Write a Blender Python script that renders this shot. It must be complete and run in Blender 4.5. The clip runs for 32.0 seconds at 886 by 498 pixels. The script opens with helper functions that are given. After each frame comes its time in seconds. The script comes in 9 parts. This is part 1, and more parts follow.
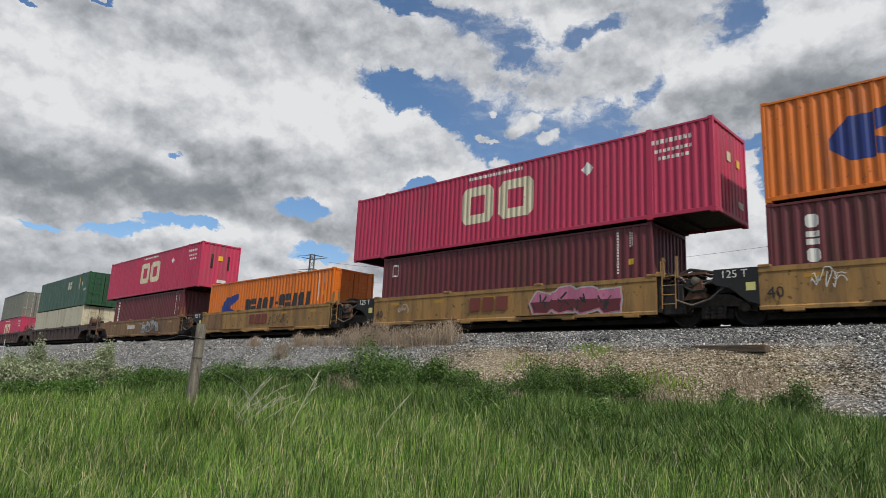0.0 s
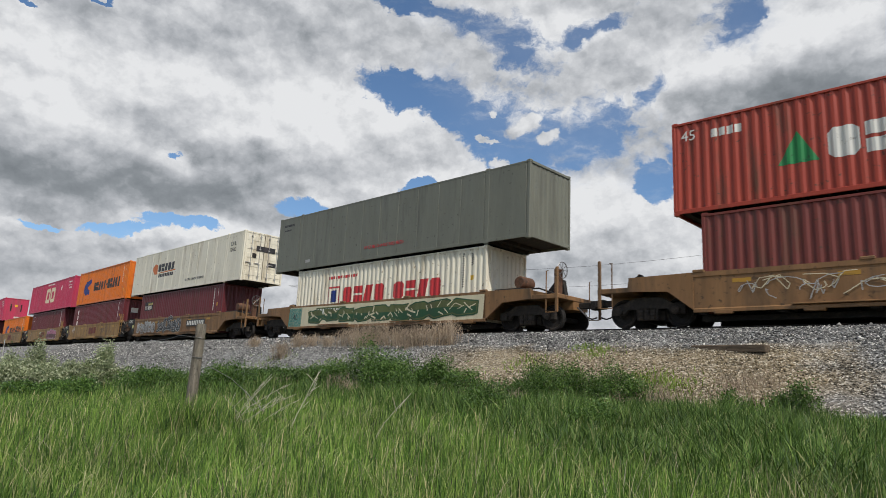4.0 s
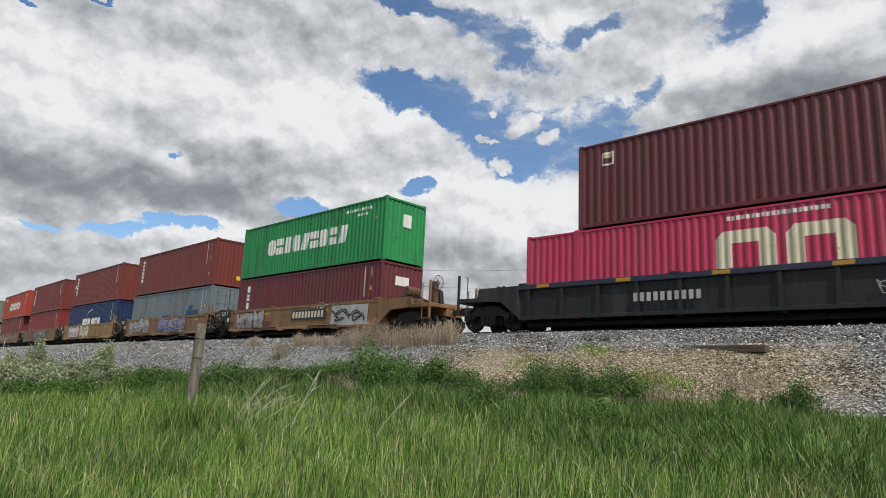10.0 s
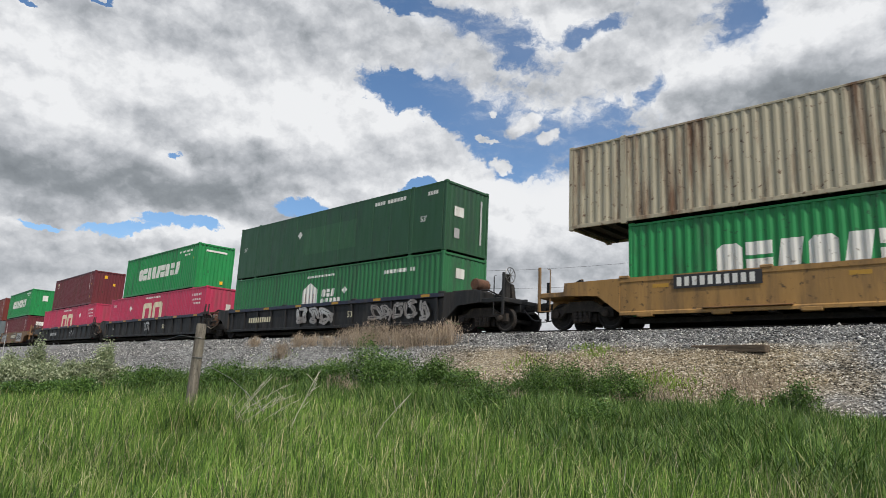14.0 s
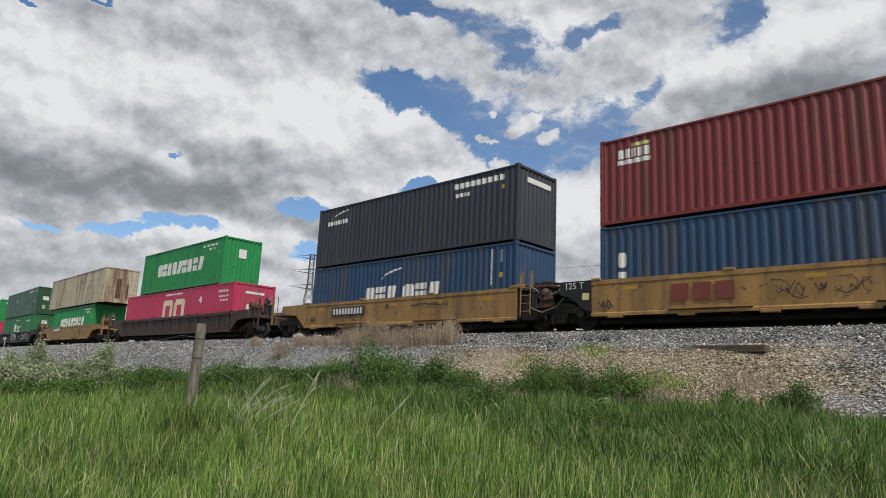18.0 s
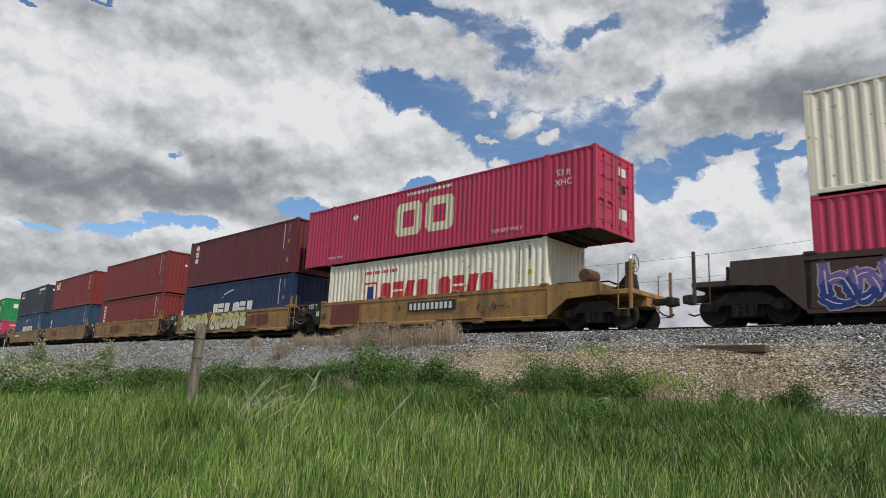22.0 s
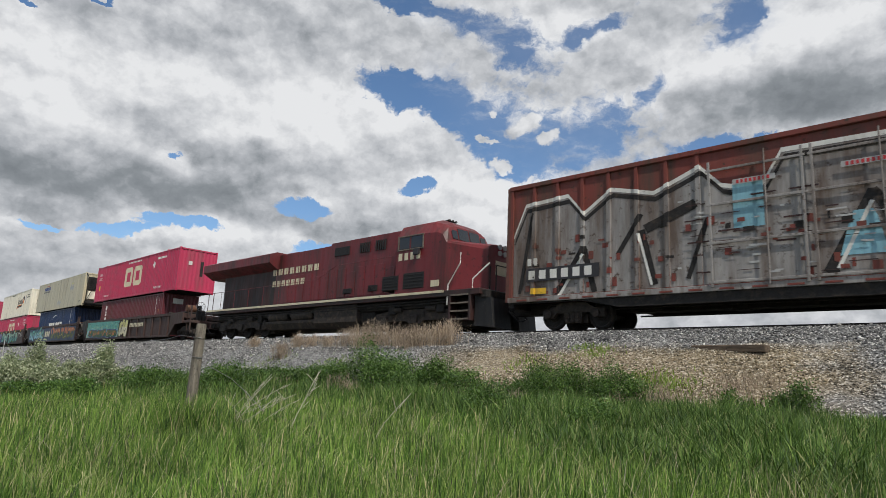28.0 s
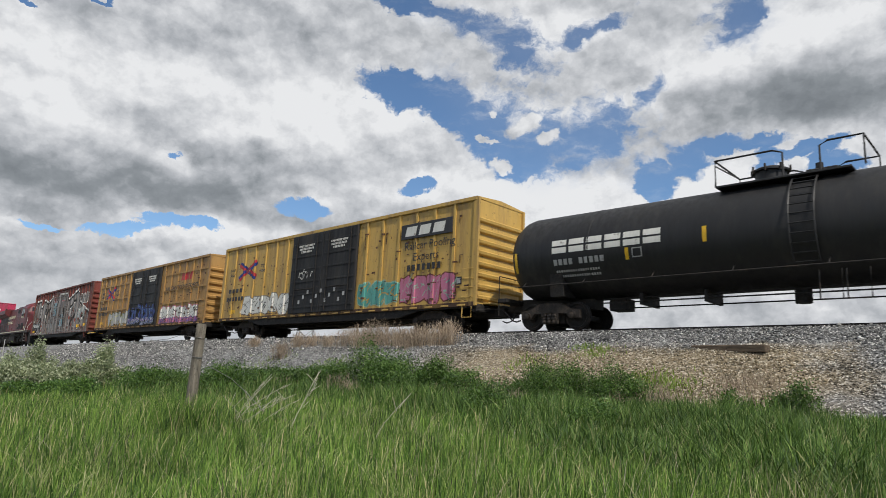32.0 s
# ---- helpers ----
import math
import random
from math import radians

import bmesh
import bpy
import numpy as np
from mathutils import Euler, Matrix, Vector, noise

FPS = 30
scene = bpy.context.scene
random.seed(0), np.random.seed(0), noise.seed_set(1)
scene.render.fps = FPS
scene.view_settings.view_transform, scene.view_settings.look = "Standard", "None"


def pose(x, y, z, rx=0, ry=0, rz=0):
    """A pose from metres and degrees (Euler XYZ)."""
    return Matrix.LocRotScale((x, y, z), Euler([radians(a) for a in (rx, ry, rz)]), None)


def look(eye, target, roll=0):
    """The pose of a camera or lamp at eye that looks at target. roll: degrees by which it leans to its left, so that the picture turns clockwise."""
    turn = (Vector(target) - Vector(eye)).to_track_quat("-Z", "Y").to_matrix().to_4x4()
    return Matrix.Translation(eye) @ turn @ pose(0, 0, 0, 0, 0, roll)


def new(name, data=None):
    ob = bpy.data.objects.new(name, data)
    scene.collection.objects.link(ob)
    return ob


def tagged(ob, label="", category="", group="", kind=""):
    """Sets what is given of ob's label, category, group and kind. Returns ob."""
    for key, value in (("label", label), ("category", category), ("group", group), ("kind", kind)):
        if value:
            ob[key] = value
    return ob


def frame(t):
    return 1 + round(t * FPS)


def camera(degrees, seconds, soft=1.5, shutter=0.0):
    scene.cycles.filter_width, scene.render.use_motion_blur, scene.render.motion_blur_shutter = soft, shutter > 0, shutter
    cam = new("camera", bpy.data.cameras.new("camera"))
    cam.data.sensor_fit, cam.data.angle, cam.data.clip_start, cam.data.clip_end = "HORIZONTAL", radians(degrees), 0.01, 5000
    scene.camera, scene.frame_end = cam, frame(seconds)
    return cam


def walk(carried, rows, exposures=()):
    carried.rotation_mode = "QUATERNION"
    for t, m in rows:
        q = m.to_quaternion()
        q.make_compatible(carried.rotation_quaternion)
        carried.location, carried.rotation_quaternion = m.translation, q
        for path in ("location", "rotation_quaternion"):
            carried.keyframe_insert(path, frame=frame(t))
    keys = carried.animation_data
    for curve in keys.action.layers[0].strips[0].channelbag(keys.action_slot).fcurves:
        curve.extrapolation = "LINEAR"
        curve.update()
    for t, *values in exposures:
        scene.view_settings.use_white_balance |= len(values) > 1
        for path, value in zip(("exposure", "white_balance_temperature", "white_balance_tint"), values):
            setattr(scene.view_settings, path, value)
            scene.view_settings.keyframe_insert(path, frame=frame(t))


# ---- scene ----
EYE = 1.3                 # height of the lens above the field
RAIL = 3.22               # top of rail where the track passes nearest
TRACK_Y, BEND, GRADE = 19.42, 0.000469, 0.00124
YAW, TILT, LEAN = 43.11, 11.60, 2.75

cam = camera(68.51, 32.0, soft=0.85, shutter=0.07)
STAND = pose(0, 0, EYE, 0, 0, YAW) @ pose(0, 0, 0, 90 + TILT, 0, 0) @ pose(0, 0, 0, 0, 0, LEAN)
walk(cam, [(0.0, STAND), (32.0, STAND)], exposures=[(0.0, -0.06), (3.0, -0.04), (6.0, 0.05), (10.0, 0.08), (12.0, -0.04), (14.0, 0.12), (17.0, -0.06), (20.0, 0.08), (23.0, -0.1), (28.0, 0.0), (30.0, -0.03), (32.0, 0.03)])

# ---- sky and sun ----
SUN_AZ, SUN_EL = -110.0, 50.0        # degrees; azimuth counted to the left of the way to the track
SUN_POWER, SKY_POWER, TONE = 3.4, 0.1, 0.7


def toward(az, el):
    a, e = radians(az), radians(el)
    return Vector((-math.sin(a) * math.cos(e), math.cos(a) * math.cos(e), math.sin(e)))


sun_data = bpy.data.lights.new("sun", "SUN")
sun_data.energy, sun_data.angle, sun_data.color = SUN_POWER, radians(0.6), (1.0, 0.95, 0.87)
sun = new("sun", sun_data)
sun.matrix_world = look(toward(SUN_AZ, SUN_EL) * 100, (0, 0, 0))

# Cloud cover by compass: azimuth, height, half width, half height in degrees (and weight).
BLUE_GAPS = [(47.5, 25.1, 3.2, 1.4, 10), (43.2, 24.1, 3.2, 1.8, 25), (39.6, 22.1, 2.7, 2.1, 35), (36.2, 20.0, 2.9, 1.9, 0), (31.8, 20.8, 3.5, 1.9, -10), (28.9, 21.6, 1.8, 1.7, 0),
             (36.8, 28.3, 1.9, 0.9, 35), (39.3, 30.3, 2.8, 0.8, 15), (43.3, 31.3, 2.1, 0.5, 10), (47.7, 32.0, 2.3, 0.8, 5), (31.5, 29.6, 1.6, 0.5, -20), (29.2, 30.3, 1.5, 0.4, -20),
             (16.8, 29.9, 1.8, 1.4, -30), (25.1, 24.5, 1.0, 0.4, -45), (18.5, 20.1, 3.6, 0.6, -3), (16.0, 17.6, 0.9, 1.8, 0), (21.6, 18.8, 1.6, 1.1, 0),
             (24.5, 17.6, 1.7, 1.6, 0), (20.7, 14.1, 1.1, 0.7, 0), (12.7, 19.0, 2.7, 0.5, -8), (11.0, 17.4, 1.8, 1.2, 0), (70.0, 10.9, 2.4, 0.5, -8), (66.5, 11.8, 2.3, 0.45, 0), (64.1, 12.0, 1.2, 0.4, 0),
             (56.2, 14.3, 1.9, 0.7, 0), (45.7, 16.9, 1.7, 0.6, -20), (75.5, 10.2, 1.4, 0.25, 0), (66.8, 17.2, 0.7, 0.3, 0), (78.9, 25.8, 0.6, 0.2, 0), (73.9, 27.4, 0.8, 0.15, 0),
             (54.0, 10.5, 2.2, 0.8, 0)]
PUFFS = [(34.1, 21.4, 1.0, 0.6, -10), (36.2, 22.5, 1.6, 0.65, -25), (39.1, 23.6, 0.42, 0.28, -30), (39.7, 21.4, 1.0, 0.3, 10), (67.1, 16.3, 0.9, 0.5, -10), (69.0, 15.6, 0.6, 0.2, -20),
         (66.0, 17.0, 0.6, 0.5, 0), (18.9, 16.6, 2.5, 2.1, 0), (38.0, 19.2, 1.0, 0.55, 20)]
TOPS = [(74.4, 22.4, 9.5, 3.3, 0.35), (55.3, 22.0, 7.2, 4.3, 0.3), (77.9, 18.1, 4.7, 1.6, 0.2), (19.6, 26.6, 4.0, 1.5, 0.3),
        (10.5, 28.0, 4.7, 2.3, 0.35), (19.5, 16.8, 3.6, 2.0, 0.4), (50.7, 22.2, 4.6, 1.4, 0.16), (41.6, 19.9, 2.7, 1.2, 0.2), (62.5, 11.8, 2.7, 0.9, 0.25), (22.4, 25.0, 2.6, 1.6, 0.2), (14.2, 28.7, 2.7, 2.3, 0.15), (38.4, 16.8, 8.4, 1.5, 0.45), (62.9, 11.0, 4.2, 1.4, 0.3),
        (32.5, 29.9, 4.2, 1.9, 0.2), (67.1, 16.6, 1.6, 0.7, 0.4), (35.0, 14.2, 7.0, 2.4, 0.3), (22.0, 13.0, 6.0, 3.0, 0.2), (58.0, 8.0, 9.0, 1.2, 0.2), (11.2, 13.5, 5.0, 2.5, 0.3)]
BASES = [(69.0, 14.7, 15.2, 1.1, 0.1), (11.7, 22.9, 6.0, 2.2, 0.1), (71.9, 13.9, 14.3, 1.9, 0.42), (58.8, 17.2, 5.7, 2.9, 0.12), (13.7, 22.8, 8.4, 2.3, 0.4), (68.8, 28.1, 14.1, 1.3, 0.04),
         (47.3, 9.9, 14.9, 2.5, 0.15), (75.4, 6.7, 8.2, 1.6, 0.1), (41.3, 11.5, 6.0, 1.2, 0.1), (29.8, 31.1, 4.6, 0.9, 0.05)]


def sky_world():
    world = bpy.data.worlds.new("sky")
    world.use_nodes = True
    nt = world.node_tree
    nt.nodes.clear()
    N, L = nt.nodes, nt.links

    def put(sock, v):
        if isinstance(v, bpy.types.NodeSocket):
            L.new(v, sock)
        else:
            sock.default_value = v

    def num(op, a, b=0.0, c=0.0, clamp=False):
        n = N.new("ShaderNodeMath")
        n.operation, n.use_clamp = op, clamp
        for s, v in zip(n.inputs, (a, b, c)):
            put(s, v)
        return n.outputs[0]

    def vec(op, a, b=(0, 0, 0)):
        n = N.new("ShaderNodeVectorMath")
        n.operation = op
        put(n.inputs[0], a)
        put(n.inputs[1], b)
        return n.outputs["Value" if op in ("DOT_PRODUCT", "LENGTH") else "Vector"]

    def scaled(a, k):
        n = N.new("ShaderNodeVectorMath")
        n.operation = "SCALE"
        put(n.inputs[0], a)
        n.inputs["Scale"].default_value = k
        return n.outputs["Vector"]

    def cloud_noise(v, scale, detail, rough=0.55, out="Fac"):
        n = N.new("ShaderNodeTexNoise")
        put(n.inputs["Vector"], v)
        n.inputs["Scale"].default_value, n.inputs["Detail"].default_value, n.inputs["Roughness"].default_value = scale, detail, rough
        return n.outputs[out]

    def step(v, a, b):
        n = N.new("ShaderNodeMapRange")
        n.interpolation_type = "SMOOTHSTEP"
        put(n.inputs["Value"], v)
        n.inputs["From Min"].default_value, n.inputs["From Max"].default_value = a, b
        return n.outputs["Result"]

    def mixed(f, a, b):
        n = N.new("ShaderNodeMix")
        n.data_type = "RGBA"
        put(n.inputs["Factor"], f)
        put(n.inputs[6], a)
        put(n.inputs[7], b)
        return n.outputs[2]

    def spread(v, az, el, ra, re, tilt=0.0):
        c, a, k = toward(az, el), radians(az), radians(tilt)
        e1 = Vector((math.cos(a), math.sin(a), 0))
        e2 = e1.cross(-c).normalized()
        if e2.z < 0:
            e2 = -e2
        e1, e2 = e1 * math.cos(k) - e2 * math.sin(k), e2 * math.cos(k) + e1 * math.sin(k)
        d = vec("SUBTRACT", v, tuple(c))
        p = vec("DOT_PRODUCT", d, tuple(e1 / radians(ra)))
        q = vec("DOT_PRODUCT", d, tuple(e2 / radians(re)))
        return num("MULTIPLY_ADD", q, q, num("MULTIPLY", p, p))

    def heaps(v):
        """Rounded cloud heads: cells seen from outside, with finer ones on them, roughened by noise."""
        n = N.new("ShaderNodeTexVoronoi")
        n.feature = "SMOOTH_F1"
        put(n.inputs["Vector"], v)
        for k, x in (("Scale", 9.0), ("Detail", 4.0), ("Roughness", 0.52), ("Lacunarity", 2.3), ("Smoothness", 0.35)):
            n.inputs[k].default_value = x
        cells = num("SUBTRACT", 0.95, num("MULTIPLY", n.outputs["Distance"], 1.1))
        return num("ADD", num("MULTIPLY", cells, 0.55), num("MULTIPLY", cloud_noise(v, 5.0, 9, 0.56), 0.5))

    way = N.new("ShaderNodeTexCoord").outputs["Generated"]
    flat = vec("MULTIPLY", way, (1, 1, 1.3))
    swirl = scaled(vec("SUBTRACT", cloud_noise(flat, 9.0, 3, 0.5, "Color"), (0.5, 0.5, 0.5)), 0.06)
    curl = scaled(vec("SUBTRACT", cloud_noise(flat, 38.0, 6, 0.62, "Color"), (0.5, 0.5, 0.5)), 0.034)
    bent = vec("ADD", flat, scaled(curl, 0.5))
    billow = heaps(bent)
    warped = vec("ADD", vec("ADD", way, scaled(swirl, 0.35)), curl)
    near, puff = None, None
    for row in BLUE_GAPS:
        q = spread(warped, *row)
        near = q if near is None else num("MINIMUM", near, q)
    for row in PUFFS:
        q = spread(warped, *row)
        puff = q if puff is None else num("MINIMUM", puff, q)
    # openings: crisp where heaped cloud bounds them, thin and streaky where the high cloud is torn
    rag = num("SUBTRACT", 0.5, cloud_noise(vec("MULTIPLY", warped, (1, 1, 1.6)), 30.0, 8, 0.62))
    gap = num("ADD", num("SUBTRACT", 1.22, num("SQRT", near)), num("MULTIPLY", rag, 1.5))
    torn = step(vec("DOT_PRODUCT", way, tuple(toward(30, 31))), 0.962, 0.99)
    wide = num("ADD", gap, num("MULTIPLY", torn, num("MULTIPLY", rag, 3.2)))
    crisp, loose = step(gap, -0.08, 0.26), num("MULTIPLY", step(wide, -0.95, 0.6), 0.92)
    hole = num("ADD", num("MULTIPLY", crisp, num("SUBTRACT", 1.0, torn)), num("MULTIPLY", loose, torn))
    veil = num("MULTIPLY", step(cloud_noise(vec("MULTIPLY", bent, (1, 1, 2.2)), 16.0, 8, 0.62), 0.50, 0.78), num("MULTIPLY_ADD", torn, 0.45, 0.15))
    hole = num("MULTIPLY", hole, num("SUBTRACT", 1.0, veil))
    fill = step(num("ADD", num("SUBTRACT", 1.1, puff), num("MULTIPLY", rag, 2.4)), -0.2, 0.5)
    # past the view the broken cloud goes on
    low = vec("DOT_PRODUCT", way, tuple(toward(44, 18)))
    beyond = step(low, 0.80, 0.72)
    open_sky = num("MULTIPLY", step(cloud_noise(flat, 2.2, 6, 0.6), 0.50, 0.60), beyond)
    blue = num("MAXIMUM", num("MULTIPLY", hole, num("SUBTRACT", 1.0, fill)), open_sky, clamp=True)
    # relief of the clouds: lit from above, broad heads with finer ones on them
    layer = vec("MULTIPLY", vec("ADD", way, scaled(curl, 0.5)), (1, 1, 1.6))
    broad = num("SUBTRACT", cloud_noise(layer, 6.5, 6, 0.42), cloud_noise(vec("ADD", layer, (0.012, 0.010, 0.045)), 6.5, 6, 0.42))
    heads = num("SUBTRACT", billow, heaps(vec("ADD", bent, (0.006, 0.005, 0.020))))
    relief = num("ADD", num("MULTIPLY", broad, 0.72), num("MULTIPLY", heads, 1.05))
    soft = vec("ADD", way, scaled(swirl, 0.9))
    tone = TONE
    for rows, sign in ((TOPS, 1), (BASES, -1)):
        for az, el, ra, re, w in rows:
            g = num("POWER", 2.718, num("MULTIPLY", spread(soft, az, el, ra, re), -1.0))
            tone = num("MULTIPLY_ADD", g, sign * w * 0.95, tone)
    tone = num("ADD", tone, num("MULTIPLY", relief, 0.85))
    tone = num("ADD", tone, num("MULTIPLY", num("SUBTRACT", billow, 0.5), 0.12))
    tone = num("ADD", tone, num("MULTIPLY", step(gap, -1.6, 0.1), 0.12), clamp=True)
    ramp = N.new("ShaderNodeValToRGB")
    put(ramp.inputs[0], tone)
    cr = ramp.color_ramp
    cr.elements[0].position, cr.elements[0].color = 0.0, (1.85, 2.05, 2.25, 1)
    cr.elements[1].position, cr.elements[1].color = 1.0, (7.9, 8.0, 8.15, 1)
    for p, c in ((0.3, (2.65, 2.88, 3.12)), (0.55, (4.3, 4.5, 4.8)), (0.8, (6.3, 6.45, 6.7))):
        e = cr.elements.new(p)
        e.color = (*c, 1)
    air = N.new("ShaderNodeTexSky")
    air.sky_type, air.sun_disc = "NISHITA", False
    air.sun_elevation, air.sun_rotation = radians(SUN_EL), radians(-SUN_AZ)
    air.altitude, air.air_density, air.dust_density, air.ozone_density = 900, 1.0, 0.4, 1.5
    # thin haze low down
    up = N.new("ShaderNodeSeparateXYZ")
    put(up.inputs[0], way)
    clear = vec("MULTIPLY", air.outputs[0], (0.98, 1.14, 1.24))
    colour = mixed(blue, ramp.outputs[0], clear)
    haze = step(up.outputs["Z"], 0.12, 0.0)
    colour = mixed(num("MULTIPLY", haze, 0.6), colour, (5.4, 5.7, 6.1, 1))
    bg = N.new("ShaderNodeBackground")
    put(bg.inputs["Color"], colour)
    bg.inputs["Strength"].default_value = SKY_POWER
    out = N.new("ShaderNodeOutputWorld")
    L.new(bg.outputs[0], out.inputs["Surface"])
    scene.world = world


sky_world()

# ---- materials ----
def material(name, colour, rough=0.6, metal=0.0, vary=0.25, grain=6.0, bump=0.0, bump_scale=60.0, dirt=None, dirt_amount=0.0,
             streak=(1, 1, 1), random_tint=0.0, island=False, coords="Object"):
    m = bpy.data.materials.new(name)
    m.use_nodes = True
    nt = m.node_tree
    N, L = nt.nodes, nt.links
    b = N["Principled BSDF"]
    b.inputs["Roughness"].default_value, b.inputs["Metallic"].default_value = rough, metal
    tc = N.new("ShaderNodeTexCoord")
    mp = N.new("ShaderNodeMapping")
    L.new(tc.outputs[coords], mp.inputs[0])
    mp.inputs["Scale"].default_value = streak

    def tex(scale, detail=6.0, src=None, rough_=0.6):
        n = N.new("ShaderNodeTexNoise")
        n.inputs["Scale"].default_value, n.inputs["Detail"].default_value, n.inputs["Roughness"].default_value = scale, detail, rough_
        L.new(src or mp.outputs[0], n.inputs["Vector"])
        return n.outputs["Fac"]

    def span(v, a, b_, lo=0.0, hi=1.0):
        n = N.new("ShaderNodeMapRange")
        L.new(v, n.inputs["Value"])
        for k, x in zip(("From Min", "From Max", "To Min", "To Max"), (a, b_, lo, hi)):
            n.inputs[k].default_value = x
        return n.outputs["Result"]

    def mix(f, a, c, kind="MIX"):
        n = N.new("ShaderNodeMix")
        n.data_type, n.blend_type = "RGBA", kind
        for s, v in ((n.inputs["Factor"], f), (n.inputs[6], a), (n.inputs[7], c)):
            if isinstance(v, bpy.types.NodeSocket):
                L.new(v, s)
            elif isinstance(v, (int, float)):
                s.default_value = v
            else:
                s.default_value = (*v[:3], 1)
        return n.outputs[2]

    def grey(v):
        n = N.new("ShaderNodeCombineColor")
        for s in n.inputs:
            L.new(v, s)
        return n.outputs[0]

    col = mix(1.0, colour, grey(span(tex(grain), 0.3, 0.7, 1 - vary, 1 + vary)), "MULTIPLY")
    col = mix(1.0, col, grey(span(tex(grain * 9, 4), 0.3, 0.7, 1 - vary * 0.5, 1 + vary * 0.5)), "MULTIPLY")
    if random_tint:
        if island:
            r = N.new("ShaderNodeNewGeometry").outputs["Random Per Island"]
        else:
            r = N.new("ShaderNodeObjectInfo").outputs["Random"]
        col = mix(1.0, col, grey(span(r, 0, 1, 1 - random_tint, 1 + random_tint)), "MULTIPLY")
    if dirt is not None:
        f = span(tex(grain * 0.6, 8, None, 0.7), 0.62 - dirt_amount * 0.35, 0.75 - dirt_amount * 0.25)
        col = mix(f, col, dirt)
        f2 = span(tex(grain * 5, 5, tc.outputs[coords], 0.65), 0.64 - dirt_amount * 0.12, 0.72 - dirt_amount * 0.1)
        col = mix(f2, col, [c * 0.7 for c in dirt])
    L.new(col, b.inputs["Base Color"])
    L.new(span(tex(grain * 3, 4), 0.3, 0.7, max(rough - 0.12, 0.05), min(rough + 0.12, 1)), b.inputs["Roughness"])
    if bump:
        bp = N.new("ShaderNodeBump")
        bp.inputs["Strength"].default_value, bp.inputs["Distance"].default_value = bump, 0.01
        L.new(tex(bump_scale, 6, tc.outputs[coords]), bp.inputs["Height"])
        L.new(bp.outputs[0], b.inputs["Normal"])
    return m


RUST, DUST, SOOT = (0.10, 0.045, 0.022), (0.20, 0.165, 0.12), (0.02, 0.018, 0.016)
DOWN = (1.6, 1.6, 0.22)


def paint(name, colour, dirt=DUST, amount=0.3, rough=0.5, vary=0.10):
    return material(name, colour, rough, 0.0, vary, 1.1, 0.12, 22.0, dirt, amount, DOWN)


